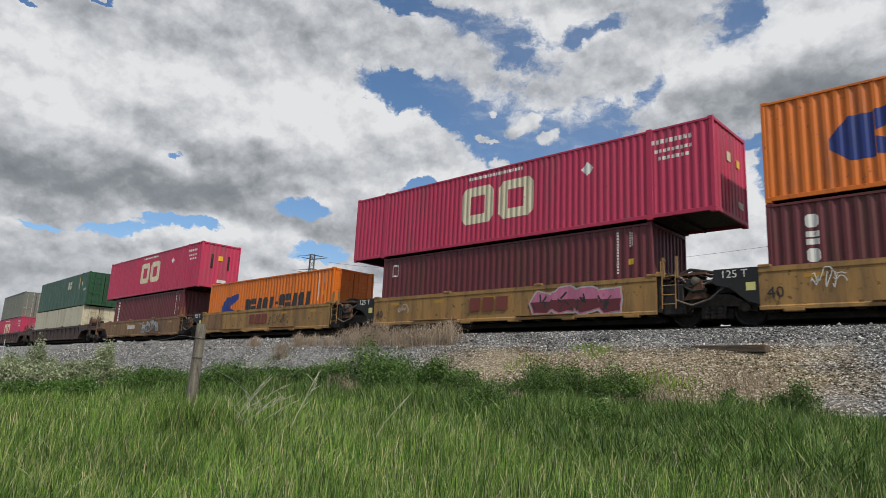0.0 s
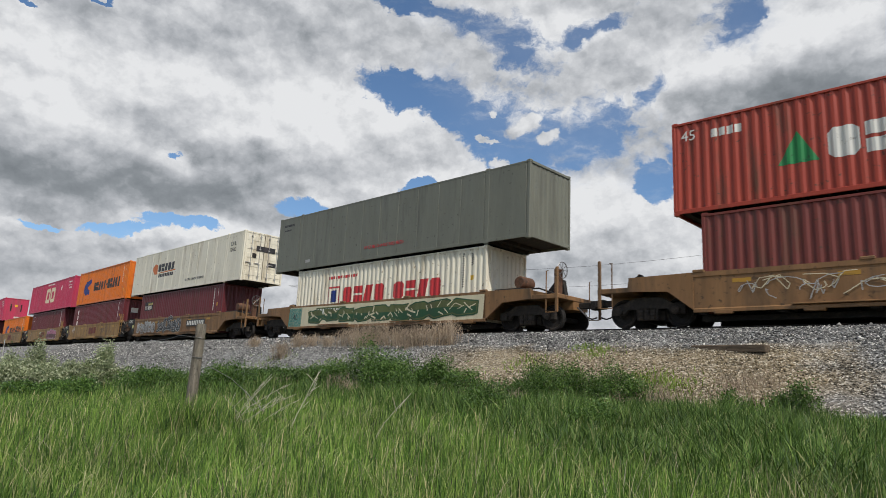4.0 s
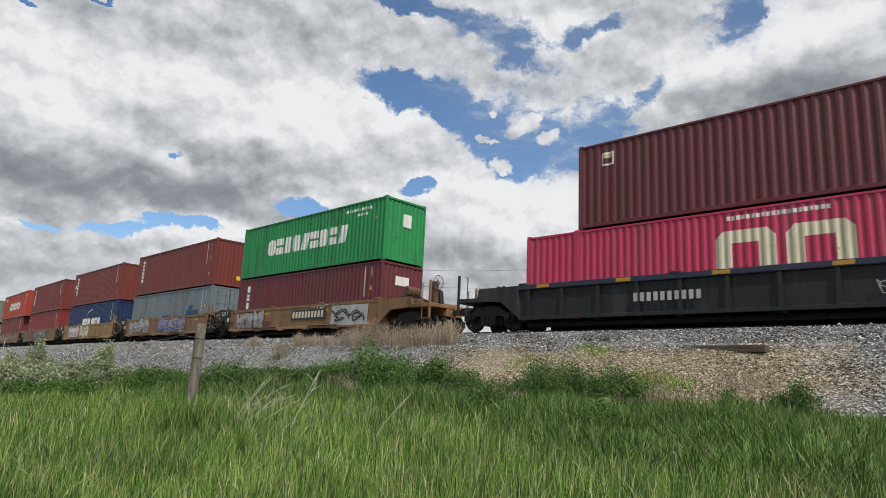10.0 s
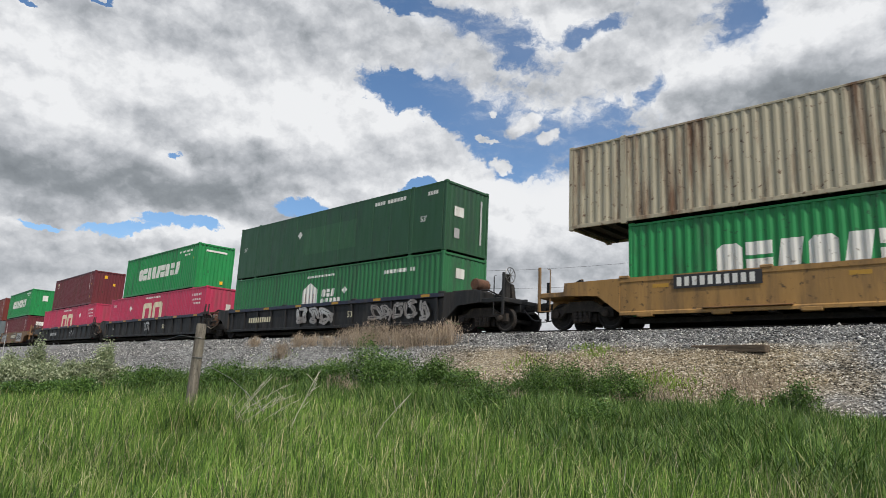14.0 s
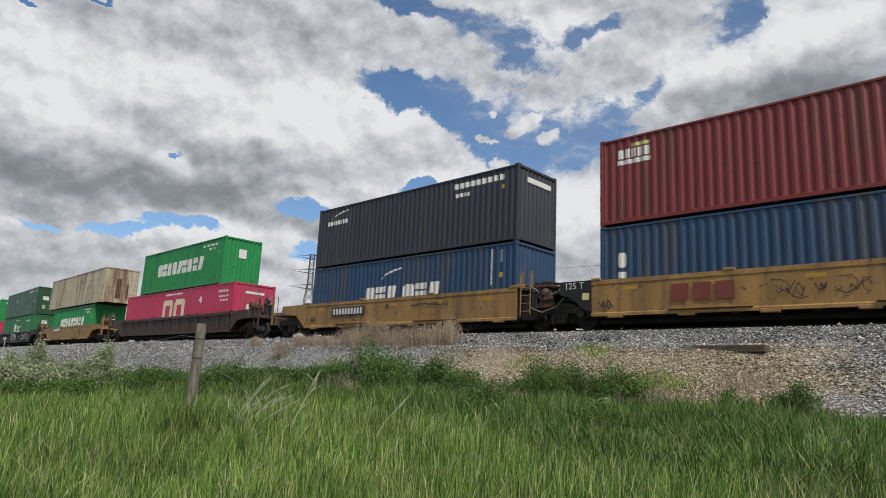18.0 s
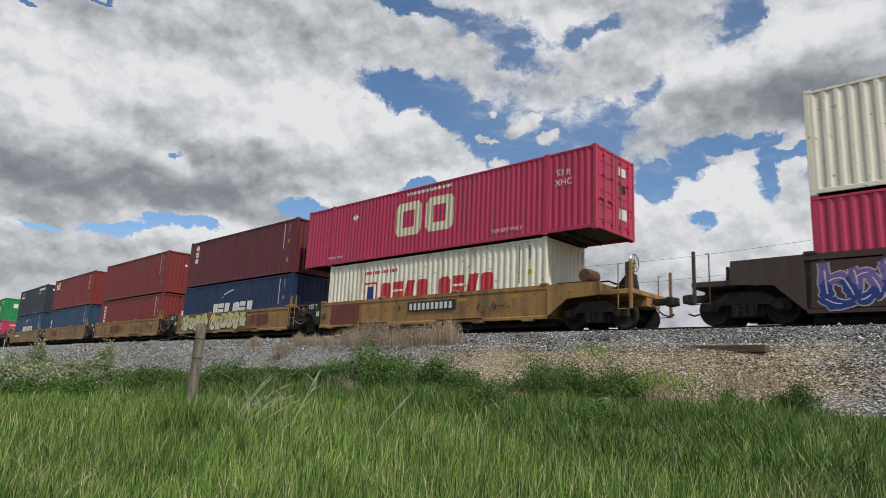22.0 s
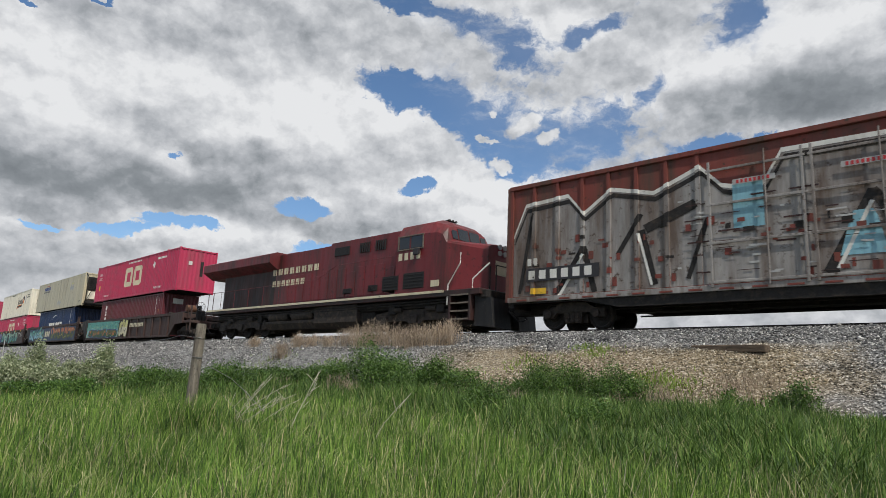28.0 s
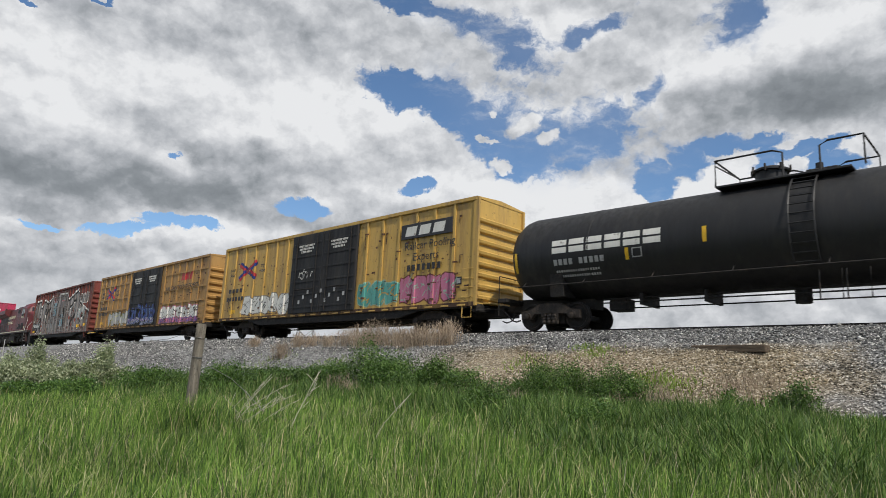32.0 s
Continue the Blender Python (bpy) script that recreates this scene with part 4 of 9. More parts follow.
    C(19.88, True, FT40, "brick", "iso", "brick-red 40-foot container with a small green and white plate", [("m_white", [rect(0.6, 1.75, 1.95, 2.1)] + block_row(1.2, 2.3, 1.1, 0.3, 5)), ("m_lime", [rect(1.1, 1.7, 2.5, 2.62)])] + codes(FT40), end_marks=[(0.7, 1.8, 0.08, 1.4, "m_white"), (-0.1, 1.9, 0.15, 0.15, "m_yellow")])
    C(35.2, False, FT40, "brick", "iso", "brick-red 40-foot container with upright white block wordmark", tri + codes(FT40), end_marks=[(0.3, 1.5, 0.25, 0.6, "m_white")])
    C(35.2, True, FT40, "brick", "iso", "plain brick-red 40-foot container, faintly scratched", codes(FT40), end_marks=[(0.1, 2.0, 0.15, 0.15, "m_white"), (0.7, 1.6, 0.08, 1.4, "m_white")])
    C(50.85, False, FT40, "navy", "iso", "navy 40-foot container with white blocks and a swoosh", cma_marks())
    C(50.85, True, FT40, "maroon", "iso", "maroon 40-foot container with three white blocks at one end", [(bk, block_column(0.95, 2.0, 0.42, 1.2, 3))] + codes(FT40), end_marks=[(0.2, 2.45, 0.6, 0.3, "m_white")])
    C(66.2, False, FT40, "white", "iso", "white 40-foot container with large red block wordmark", yang_marks())
    C(64.2, True, FT53, "pink", "fold53", pink_lbl + " and doors", emblem_pink(8.15, 1.55) + [(bk, diamond(3.7, 2.1, 0.2) + block_row(8.4, 2.62, 2.6, 0.12, 20, 0.25))], True, [("53 ft", 0.32, 14.9, 2.1, "m_white"), ("XHC", 0.32, 14.9, 1.75, "m_white"), ("TOP LIFT ONLY", 0.2, 12.5, 0.4, "m_white"), ("TOP LIFT ONLY", 0.17, 2.4, 0.35, "m_white")], [(0.4, 2.3, 0.5, 0.3, "m_white"), (0.45, 0.8, 0.5, 0.4, "m_white"), (0.5, 1.7, 0.25, 0.3, "iron")])
    C(86.5, False, FT53, "pink", "fold53", "pink 53-foot container below a white one", emblem_pink(8.15, 1.55) + small53() + [(bk, diamond(11.96, 2.05, 0.26))], end_marks=[(0.1, 1.7, 0.3, 0.35, "m_white")])
    bis2 = [("m_black", block_row(10.9, 1.72, 2.6, 0.56, 5, 0.12) + block_row(10.7, 1.2, 2.5, 0.22, 9, 0.2) + [[(12.0, 2.05, 2.1), (12.4, 2.0, 2.28), (12.85, 1.75, 2.2), (13.0, 1.6, 1.8)]]), ("m_orange", [[(9.2, 1.0, 1.15), (9.6, 1.05, 1.35), (11.9, 1.34, 1.42)], [(12.25, 1.5, 1.9), (12.5, 1.4, 2.0), (12.6, 1.6, 1.8)]]), ("m_silver", diamond(13.6, 2.05, 0.28) + diamond(13.6, 1.6, 0.28)), ("m_black", block_row(14.9, 2.3, 1.2, 0.14, 7) + block_row(14.9, 2.05, 1.2, 0.12, 8) + block_row(6.5, 2.65, 2.6, 0.1, 20))]
    C(86.5, True, FT53, "white", "fold53w", "off-white ribbed 53-foot container with black and orange emblem", bis2, end_marks=[(0.1, 2.35, 1.0, 0.3, "m_black"), (0.3, 1.6, 0.3, 0.3, "m_yellow"), (-0.5, 1.5, 0.3, 0.5, "iron")])
    C(108.0, False, FT40, "navy", "iso", "navy 40-foot container with white blocks and a swoosh", cma_marks())
    reefer = C(106.05, True, FT53, "cream", "panel53", "cream 53-foot refrigerated container with cooling unit", [("m_blue", block_row(3.6, 2.25, 2.3, 0.3, 8, 0.14)), ("m_black", block_row(3.5, 1.95, 2.4, 0.12, 18)), ("m_red", [rect(3.2, 4.1, 2.5, 2.56)]), ("m_silver", diamond(8.4, 0.62, 0.26) + diamond(9.0, 0.62, 0.26) + diamond(12.1, 1.8, 0.3) + diamond(12.65, 1.8, 0.3)), ("m_lime", [rect(12.2, 12.7, 2.12, 2.25)])], texts=[("53'", 0.3, 15.3, 0.4, "m_black")])
    # the cooling unit on its nose
    bm = bmesh.new()
    quad_box(bm, 8.08, 8.45, -1.0, 0.95, 0.55, 1.25, 0.05)
    quad_box(bm, 8.08, 8.40, -0.2, 0.95, 1.3, 2.5, 0.05)
    part("cooling_unit", bm, M["white"], reefer, "dented cream cooling unit housing")
    bm = bmesh.new()
    quad_box(bm, 8.08, 8.36, -1.0, -0.3, 1.35, 2.5, 0.02)
    for k in range(6):
        quad_box(bm, 8.37, 8.41, -0.95, -0.35, 1.45 + k * 0.17, 1.53 + k * 0.17)
    part("fan_grille", bm, M["mesh"], reefer, "black fan grille")
    bm = bmesh.new()
    for y in (-1.2, 1.2):
        tube(bm, [(8.08, y, 0.15), (8.65, y, 0.25), (8.75, y, 2.4), (8.08, y, 2.8)], 0.045, 8)
    for z in (0.25, 2.4):
        tube(bm, [(8.7, -1.2, z), (8.7, 1.2, z)], 0.04, 8)
    tube(bm, [(8.65, -1.2, 0.3), (8.72, -0.4, 2.35)], 0.03, 6)
    part("guard_frame", bm, M["iron"], reefer, "dark tubular guard frame")
    bm = bmesh.new()
    quad_box(bm, 8.08, 8.6, -1.15, 1.15, 0.05, 0.45, 0.05)
    part("fuel_tank", bm, M["iron"], reefer, "grimy fuel tank below the unit")
    C(127.55, False, FT40, "maroon", "iso", "maroon 40-foot container with three white blocks at one end", [(bk, block_column(1.08, 1.85, 0.36, 1.35, 3))] + codes(FT40), end_marks=[(-0.2, 2.4, 0.7, 0.35, "m_white")])
    C(125.53, True, FT53, "pink", "fold53", pink_lbl, emblem_pink(8.15, 1.55) + [(bk, diamond(12.0, 2.05, 0.26) + block_row(13.3, 2.45, 1.6, 0.14, 9) + block_row(8.2, 2.62, 2.6, 0.12, 20, 0.25)), ("m_yellow", [rect(0.85, 1.05, 0.9, 1.3)])], False, [("53 ft", 0.3, 1.0, 2.2, "m_white"), ("XHC", 0.3, 1.0, 1.85, "m_white"), ("TOP LIFT ONLY", 0.17, 2.8, 0.4, "m_white"), ("TOP LIFT ONLY", 0.2, 13.0, 0.4, "m_white")], [(-0.5, 1.9, 0.25, 0.25, "m_white"), (0.3, 1.6, 0.2, 1.0, "iron")])

# ---- wagons ----
def wheel_mesh(bm, r):
    for s in (-1, 1):
        y = 0.75 * s
        lathe(bm, [(y - 0.07 * s, r * 0.96), (y - 0.065 * s, r + 0.025), (y - 0.035 * s, r + 0.025), (y - 0.02 * s, r), (y + 0.06 * s, r * 0.985), (y + 0.062 * s, r * 0.86),
                   (y + 0.02 * s, r * 0.78), (y + 0.01 * s, r * 0.42), (y + 0.07 * s, r * 0.32), (y + 0.09 * s, r * 0.1)], "y", (0, 0, 0), 24)
    lathe(bm, [(-0.72, 0.09), (0.72, 0.09)], "y", (0, 0, 0), 10)


def side_frame(bm):
    y0, y1 = -1.07, -0.93
    prism(bm, [(-1.15, 0.36), (-0.75, 0.36), (-0.62, 0.52), (-0.34, 0.52), (-0.30, 0.20), (0.30, 0.20), (0.34, 0.52), (0.62, 0.52), (0.75, 0.36), (1.15, 0.36),
               (1.15, 0.62), (0.80, 0.66), (0.42, 0.86), (-0.42, 0.86), (-0.80, 0.66), (-1.15, 0.62)], y0, y1)
    for x in (-0.89, 0.89):
        lathe(bm, [(y0 + 0.01, 0.12), (y0 - 0.10, 0.12), (y0 - 0.13, 0.06)], "y", (x, 0, 0.46), 10)
    for x in (-0.18, 0.0, 0.18):
        lathe(bm, [(z, 0.075 + 0.02 * (k % 2)) for k, z in enumerate((0.19, 0.24, 0.29, 0.34, 0.39, 0.44, 0.49, 0.54))], "z", (x, y0 + 0.01, 0), 8)


def truck(parent, x, r=0.43):
    def bolster(bm):
        quad_box(bm, -0.22, 0.22, -0.98, 0.98, 0.52, 0.78, 0.03)
        quad_box(bm, -0.35, 0.35, -0.35, 0.35, 0.72, 0.95, 0.03)
    t = hang("truck", shared("truck", bolster), M["truck"], parent, "grimy cast two-axle truck", pose(x, 0, 0))
    for a in (0, 180):
        hang("side_frame", shared("side_frame", side_frame, True), M["truck"], t, "", pose(0, 0, 0, 0, 0, a))
    def beam(bm):
        for x in (-0.36, 0.36):
            quad_box(bm, x - 0.09, x + 0.09, -0.86, 0.86, 0.2, 0.5, 0.02)
        quad_box(bm, -0.4, 0.4, -0.1, 0.1, 0.26, 0.4, 0.02)
        for s in (-1, 1):
            for k in range(4):
                lathe(bm, [(0.18 + 0.05 * j, 0.07 + 0.015 * (j % 2)) for j in range(7)], "z", (-0.24 + 0.16 * k, s * 1.0, 0), 8)
    hang("brake_beam", shared("brake_beam", beam), M["truck"], t, "grimy brake beams and coil springs")
    for d in (-0.89, 0.89):
        hang("wheelset", shared(("wheelset", r), lambda bm: wheel_mesh(bm, r), True), M["iron"], t, "dark wheels with worn treads", pose(d, 0, r))
    return t


def coupler(parent, x, s, mat="iron"):
    def make(bm):
        quad_box(bm, -0.1, 0.55, -0.1, 0.1, 0.78, 0.98, 0.02)
        quad_box(bm, 0.5, 0.72, -0.16, 0.14, 0.72, 1.02, 0.03)
        quad_box(bm, 0.66, 0.82, -0.02, 0.16, 0.74, 1.0, 0.03)
    hang("coupler", shared("coupler", make, True), M[mat], parent, "rusty knuckle coupler", pose(x, 0, 0, 0, 0, 0 if s > 0 else 180))

    def hose(bm):
        tube(bm, [(0.1, -0.3, 0.8), (0.3, -0.3, 0.62), (0.45, -0.26, 0.46), (0.6, -0.2, 0.40), (0.75, -0.12, 0.46)], 0.028, 6)
    hang("air_hose", shared("air_hose", hose, True), M["m_black"], parent, "black rubber air hose", pose(x, 0, 0, 0, 0, 0 if s > 0 else 180))


def ladder(parent, x, y, z0, z1, mat, wide=0.42, along="x", rungs=4):
    def make(bm):
        for k in (0, wide):
            tube(bm, [(k, 0, z0), (k, 0, z1)], 0.017, 6)
        for i in range(rungs):
            z = z0 + (z1 - z0) * (i + 0.5) / rungs
            tube(bm, [(0, 0, z), (wide, 0, z)], 0.014, 6)
    return hang("ladder", shared(("ladder", round(z0, 2), round(z1, 2), wide, rungs), make), mat, parent, "", pose(x, y, 0, 0, 0, 0 if along == "x" else 90))


GRAFFITI_SEED = [0]
SECOND = {"m_mint": "m_teal", "m_teal": "m_sky", "m_coral": "m_olive", "m_silver": "sprayed", "m_lime": "m_cream", "m_purple": "m_blue", "m_pink": "maroon", "m_white": "m_silver", "m_olive": "forest"}


def blob_letter(cx, cz, w, h, rnd, grow=0.0):
    """A bulging hand-sprayed shape: an uneven closed outline."""
    pts, n = [], 14
    k = [rnd.uniform(0.78, 1.12) for _ in range(n)]
    for i in range(n):
        a = 2 * math.pi * i / n
        sx = math.copysign(abs(math.cos(a)) ** 0.6, math.cos(a))
        sz = math.copysign(abs(math.sin(a)) ** 0.6, math.sin(a))
        pts.append((cx + sx * (w / 2 * k[i] + grow), cz + sz * (h / 2 * k[i] + grow)))
    return pts


def as_strip(pts):
    """A roundish outline as a strip of columns: x with its lowest and highest z."""
    xs = sorted(p[0] for p in pts)
    out = []
    for x in np.linspace(xs[0] + 1e-4, xs[-1] - 1e-4, 13):
        zs = []
        for (xa, za), (xb, zb) in zip(pts, pts[1:] + pts[:1]):
            if (xa - x) * (xb - x) <= 0 and xa != xb:
                zs.append(za + (zb - za) * (x - xa) / (xb - xa))
        out.append((float(x), min(zs), max(zs)) if zs else (float(x), pts[0][1], pts[0][1]))
    return out


def sweep_strip(bm, pts, widths, y, pick=None):
    """A flat ribbon along a bent line; pick keeps the pieces of one half."""
    rows = []
    for k, (px, pz) in enumerate(pts):
        qx, qz = pts[min(k + 1, len(pts) - 1)]
        ox, oz = pts[max(k - 1, 0)]
        d = Vector((-(qz - oz), qx - ox))
        d = d.normalized() * widths[k] if d.length > 1e-6 else Vector((widths[k], 0))
        rows.append(((px - d.x, pz - d.y), (px + d.x, pz + d.y), pz))
    for (a0, a1, za), (b0, b1, zb) in zip(rows, rows[1:]):
        if pick is None or pick((za + zb) / 2):
            bm.faces.new([bm.verts.new((q[0], y, q[1])) for q in (a0, b0, b1, a1)])


def wild_shape(parent, cx, cz, w, h, y, off, rnd, fill, edge, inner):
    """Swept, hooked sprayed strokes with an outline, two-toned and shaded; they say nothing."""
    def curve(p0, p1, p2):
        return [((1 - t) ** 2 * p0[0] + 2 * t * (1 - t) * p1[0] + t * t * p2[0], (1 - t) ** 2 * p0[1] + 2 * t * (1 - t) * p1[1] + t * t * p2[1]) for t in np.linspace(0, 1, 9)]
    u = rnd.uniform
    lines = [curve((cx + u(-0.5, -0.2) * w, cz + u(0.25, 0.48) * h), (cx + u(-0.4, 0.1) * w, cz + u(-0.3, 0.3) * h), (cx + u(-0.45, 0.1) * w, cz - u(0.3, 0.48) * h)),
             curve((cx + u(-0.45, -0.1) * w, cz + u(-0.1, 0.4) * h), (cx + u(-0.1, 0.3) * w, cz + u(0.1, 0.6) * h), (cx + u(0.25, 0.55) * w, cz + u(-0.2, 0.45) * h)),
             curve((cx + u(-0.1, 0.3) * w, cz + u(0.1, 0.4) * h), (cx + u(0.1, 0.6) * w, cz + u(-0.4, 0.2) * h), (cx + u(-0.1, 0.5) * w, cz - u(0.25, 0.48) * h)),
             curve((cx + u(-0.5, -0.1) * w, cz - u(0.2, 0.45) * h), (cx + u(-0.2, 0.2) * w, cz - u(0.1, 0.55) * h), (cx + u(0.2, 0.5) * w, cz - u(0.0, 0.4) * h))]
    fat = [[h * u(0.09, 0.16) * (0.5 + 0.5 * math.sin(math.pi * min(1.0, 0.12 + t))) for t in np.linspace(0, 0.9, 9)] for _ in lines]
    z_mid = cz + u(-0.12, 0.08) * h
    bm, b1, b2, b3 = bmesh.new(), bmesh.new(), bmesh.new(), bmesh.new()
    for k, (pts, wd) in enumerate(zip(lines, fat)):
        sweep_strip(bm, pts, [a + 0.032 for a in wd], y - 0.004 - off - 0.0005 * k)
        sweep_strip(b1, pts, wd, y - 0.0075 - off - 0.0005 * k, lambda z: z >= z_mid)
        sweep_strip(b2, pts, wd, y - 0.0075 - off - 0.0005 * k, lambda z: z < z_mid)
        sweep_strip(b3, [(a + 0.012, b + 0.015) for a, b in pts[1:6]], [0.012] * 5, y - 0.0105 - off - 0.0002 * k)
    ob = part("graffiti", bm, M[edge], parent, "swept sprayed graffiti stroke")
    ob["kind"] = "stuff"
    for nm, b_, mat in (("fill", b1, fill), ("shading", b2, SECOND.get(fill, fill)), ("inner_stroke", b3, inner or edge)):
        if b_.faces:
            part(nm, b_, M[mat], ob)["kind"] = "stuff"
        else:
            b_.free()


def graffiti(parent, x0, x1, z0, z1, y, n, fill, edge, inner=None, prof=None):
    """A row of bulging sprayed shapes: each an outline with its fill and inner strokes, a hair above one another."""
    GRAFFITI_SEED[0] += 1
    p = (x1 - x0) / n
    rnd = random.Random(GRAFFITI_SEED[0])
    for i in range(n):
        cx, cz = x0 + p * (i + 0.5), (z0 + z1) / 2 + rnd.uniform(-0.06, 0.06)
        w, h = p * rnd.uniform(0.98, 1.25), (z1 - z0) * rnd.uniform(0.82, 1.0)
        state = rnd.getstate()
        out = blob_letter(cx, cz, w, h, rnd, 0.05)
        rnd.setstate(state)
        body = blob_letter(cx, cz, w, h, rnd, 0.0)
        off = 0.0006 * i
        bm = bmesh.new()
        if not prof and fill not in ("m_lime", "m_white", "m_olive", "m_pink"):
            bm.free()
            wild_shape(parent, cx, cz, w, h, y, off, rnd, fill, edge, inner)
            continue
        if prof:
            bm.free()
            ob = hang("graffiti", strips_mesh([as_strip(out)], prof, y - off, "graffiti"), M[edge], parent, "bulging sprayed graffiti shape")
            hang("fill", strips_mesh([as_strip(body)], prof, y - 0.004 - off, "fill"), M[fill], ob)
            strokes = []
            for _ in range(9):
                a0, b0 = cx + rnd.uniform(-0.42, 0.3) * w, cz + rnd.uniform(-0.42, 0.3) * h
                a1, b1 = a0 + rnd.uniform(0.05, 0.3) * w, b0 + rnd.uniform(-0.2, 0.42) * h
                t = rnd.uniform(0.012, 0.04)
                strokes.append([(a0, b0 - t, b0 + t), (a1, b1 - t, b1 + t)])
            hang("inner_stroke", strips_mesh(strokes, prof, y - 0.008 - off, "inner_stroke"), M[inner or edge], ob)["kind"] = "stuff"
            continue
        bm.faces.new([bm.verts.new((a, y - 0.004 - off, b)) for a, b in out])
        ob = part("graffiti", bm, M[edge], parent, "bulging sprayed graffiti shape")
        bm = bmesh.new()
        bm.faces.new([bm.verts.new((a, y - 0.008 - off, b)) for a, b in body])
        part("fill", bm, M[fill], ob)
        bm = bmesh.new()
        shade = [(a, b - 0.002) for a, b in body if b < cz + 0.05 * h]
        if len(shade) > 3:
            bs = bmesh.new()
            bs.faces.new([bs.verts.new((a * 0.94 + cx * 0.06, y - 0.0095 - off, b + 0.04)) for a, b in shade])
            part("shading", bs, M[SECOND.get(fill, fill)], ob)
        for _ in range(6):
            a0, b0 = cx + rnd.uniform(-0.36, 0.36) * w, cz + rnd.uniform(-0.40, 0.15) * h
            a1, b1 = a0 + rnd.uniform(-0.25, 0.25) * w, b0 + rnd.uniform(0.12, 0.36) * h
            d = Vector((b1 - b0, a0 - a1)).normalized() * rnd.uniform(0.012, 0.035)
            bm.faces.new([bm.verts.new((q[0], y - 0.011 - off, q[1])) for q in ((a0 - d.x, b0 - d.y), (a1 - d.x, b1 - d.y), (a1 + d.x, b1 + d.y), (a0 + d.x, b0 + d.y))])
        part("inner_stroke", bm, M[inner or edge], ob)["kind"] = "stuff"


def scribble(parent, x0, x1, z0, z1, y, n, mat):
    """Thin sprayed tags: crooked strokes that say nothing."""
    GRAFFITI_SEED[0] += 1
    rnd = random.Random(100 + GRAFFITI_SEED[0])
    bm = bmesh.new()
    p = (x1 - x0) / n
    for i in range(n):
        x, hz = x0 + p * i, (z1 - z0) / 2
        for turn in range(2):
            # a looping line of short strokes
            a, cx, cz = rnd.uniform(0, 6.28), x + p * rnd.uniform(0.3, 0.7), (z0 + z1) / 2 + hz * rnd.uniform(-0.4, 0.4)
            kx, kz, spin = p * rnd.uniform(0.25, 0.6), hz * rnd.uniform(0.3, 0.75), rnd.choice((-1, 1)) * rnd.uniform(0.5, 0.9)
            pts = []
            for k in range(rnd.randint(4, 8)):
                pts.append((cx + kx * math.cos(a) + 0.03 * k, cz + kz * math.sin(a * rnd.choice((1, 1, 1.5)))))
                a += spin
            for (a0, b0), (a1, b1) in zip(pts, pts[1:]):
                d = Vector((b1 - b0, a0 - a1))
                if d.length < 1e-3:
                    continue
                d = d.normalized() * 0.011
                bm.faces.new([bm.verts.new((q[0], y - 0.005, q[1])) for q in ((a0 - d.x, b0 - d.y), (a1 - d.x, b1 - d.y), (a1 + d.x, b1 + d.y), (a0 + d.x, b0 + d.y))])
    part("graffiti", bm, mat, parent, "thin sprayed scribble")["kind"] = "stuff"


def plate_row(parent, x, z, w, h, n, y, mat, board=None):
    """A number board as plain bars."""
    if board:
        bm = bmesh.new()
        quad_box(bm, x - w / 2 - 0.1, x + w / 2 + 0.1, y - 0.005, y, z - h * 0.75, z + h * 0.75)
        part("number_board", bm, M[board], parent, "dark number panel")
    bm = bmesh.new()
    p = w / n
    for i in range(n):
        quad_box(bm, x - w / 2 + i * p, x - w / 2 + (i + 0.6) * p, y - 0.009, y - 0.003, z - h / 2, z + h / 2)
    part("small_lettering", bm, M[mat], parent)["kind"] = "stuff"


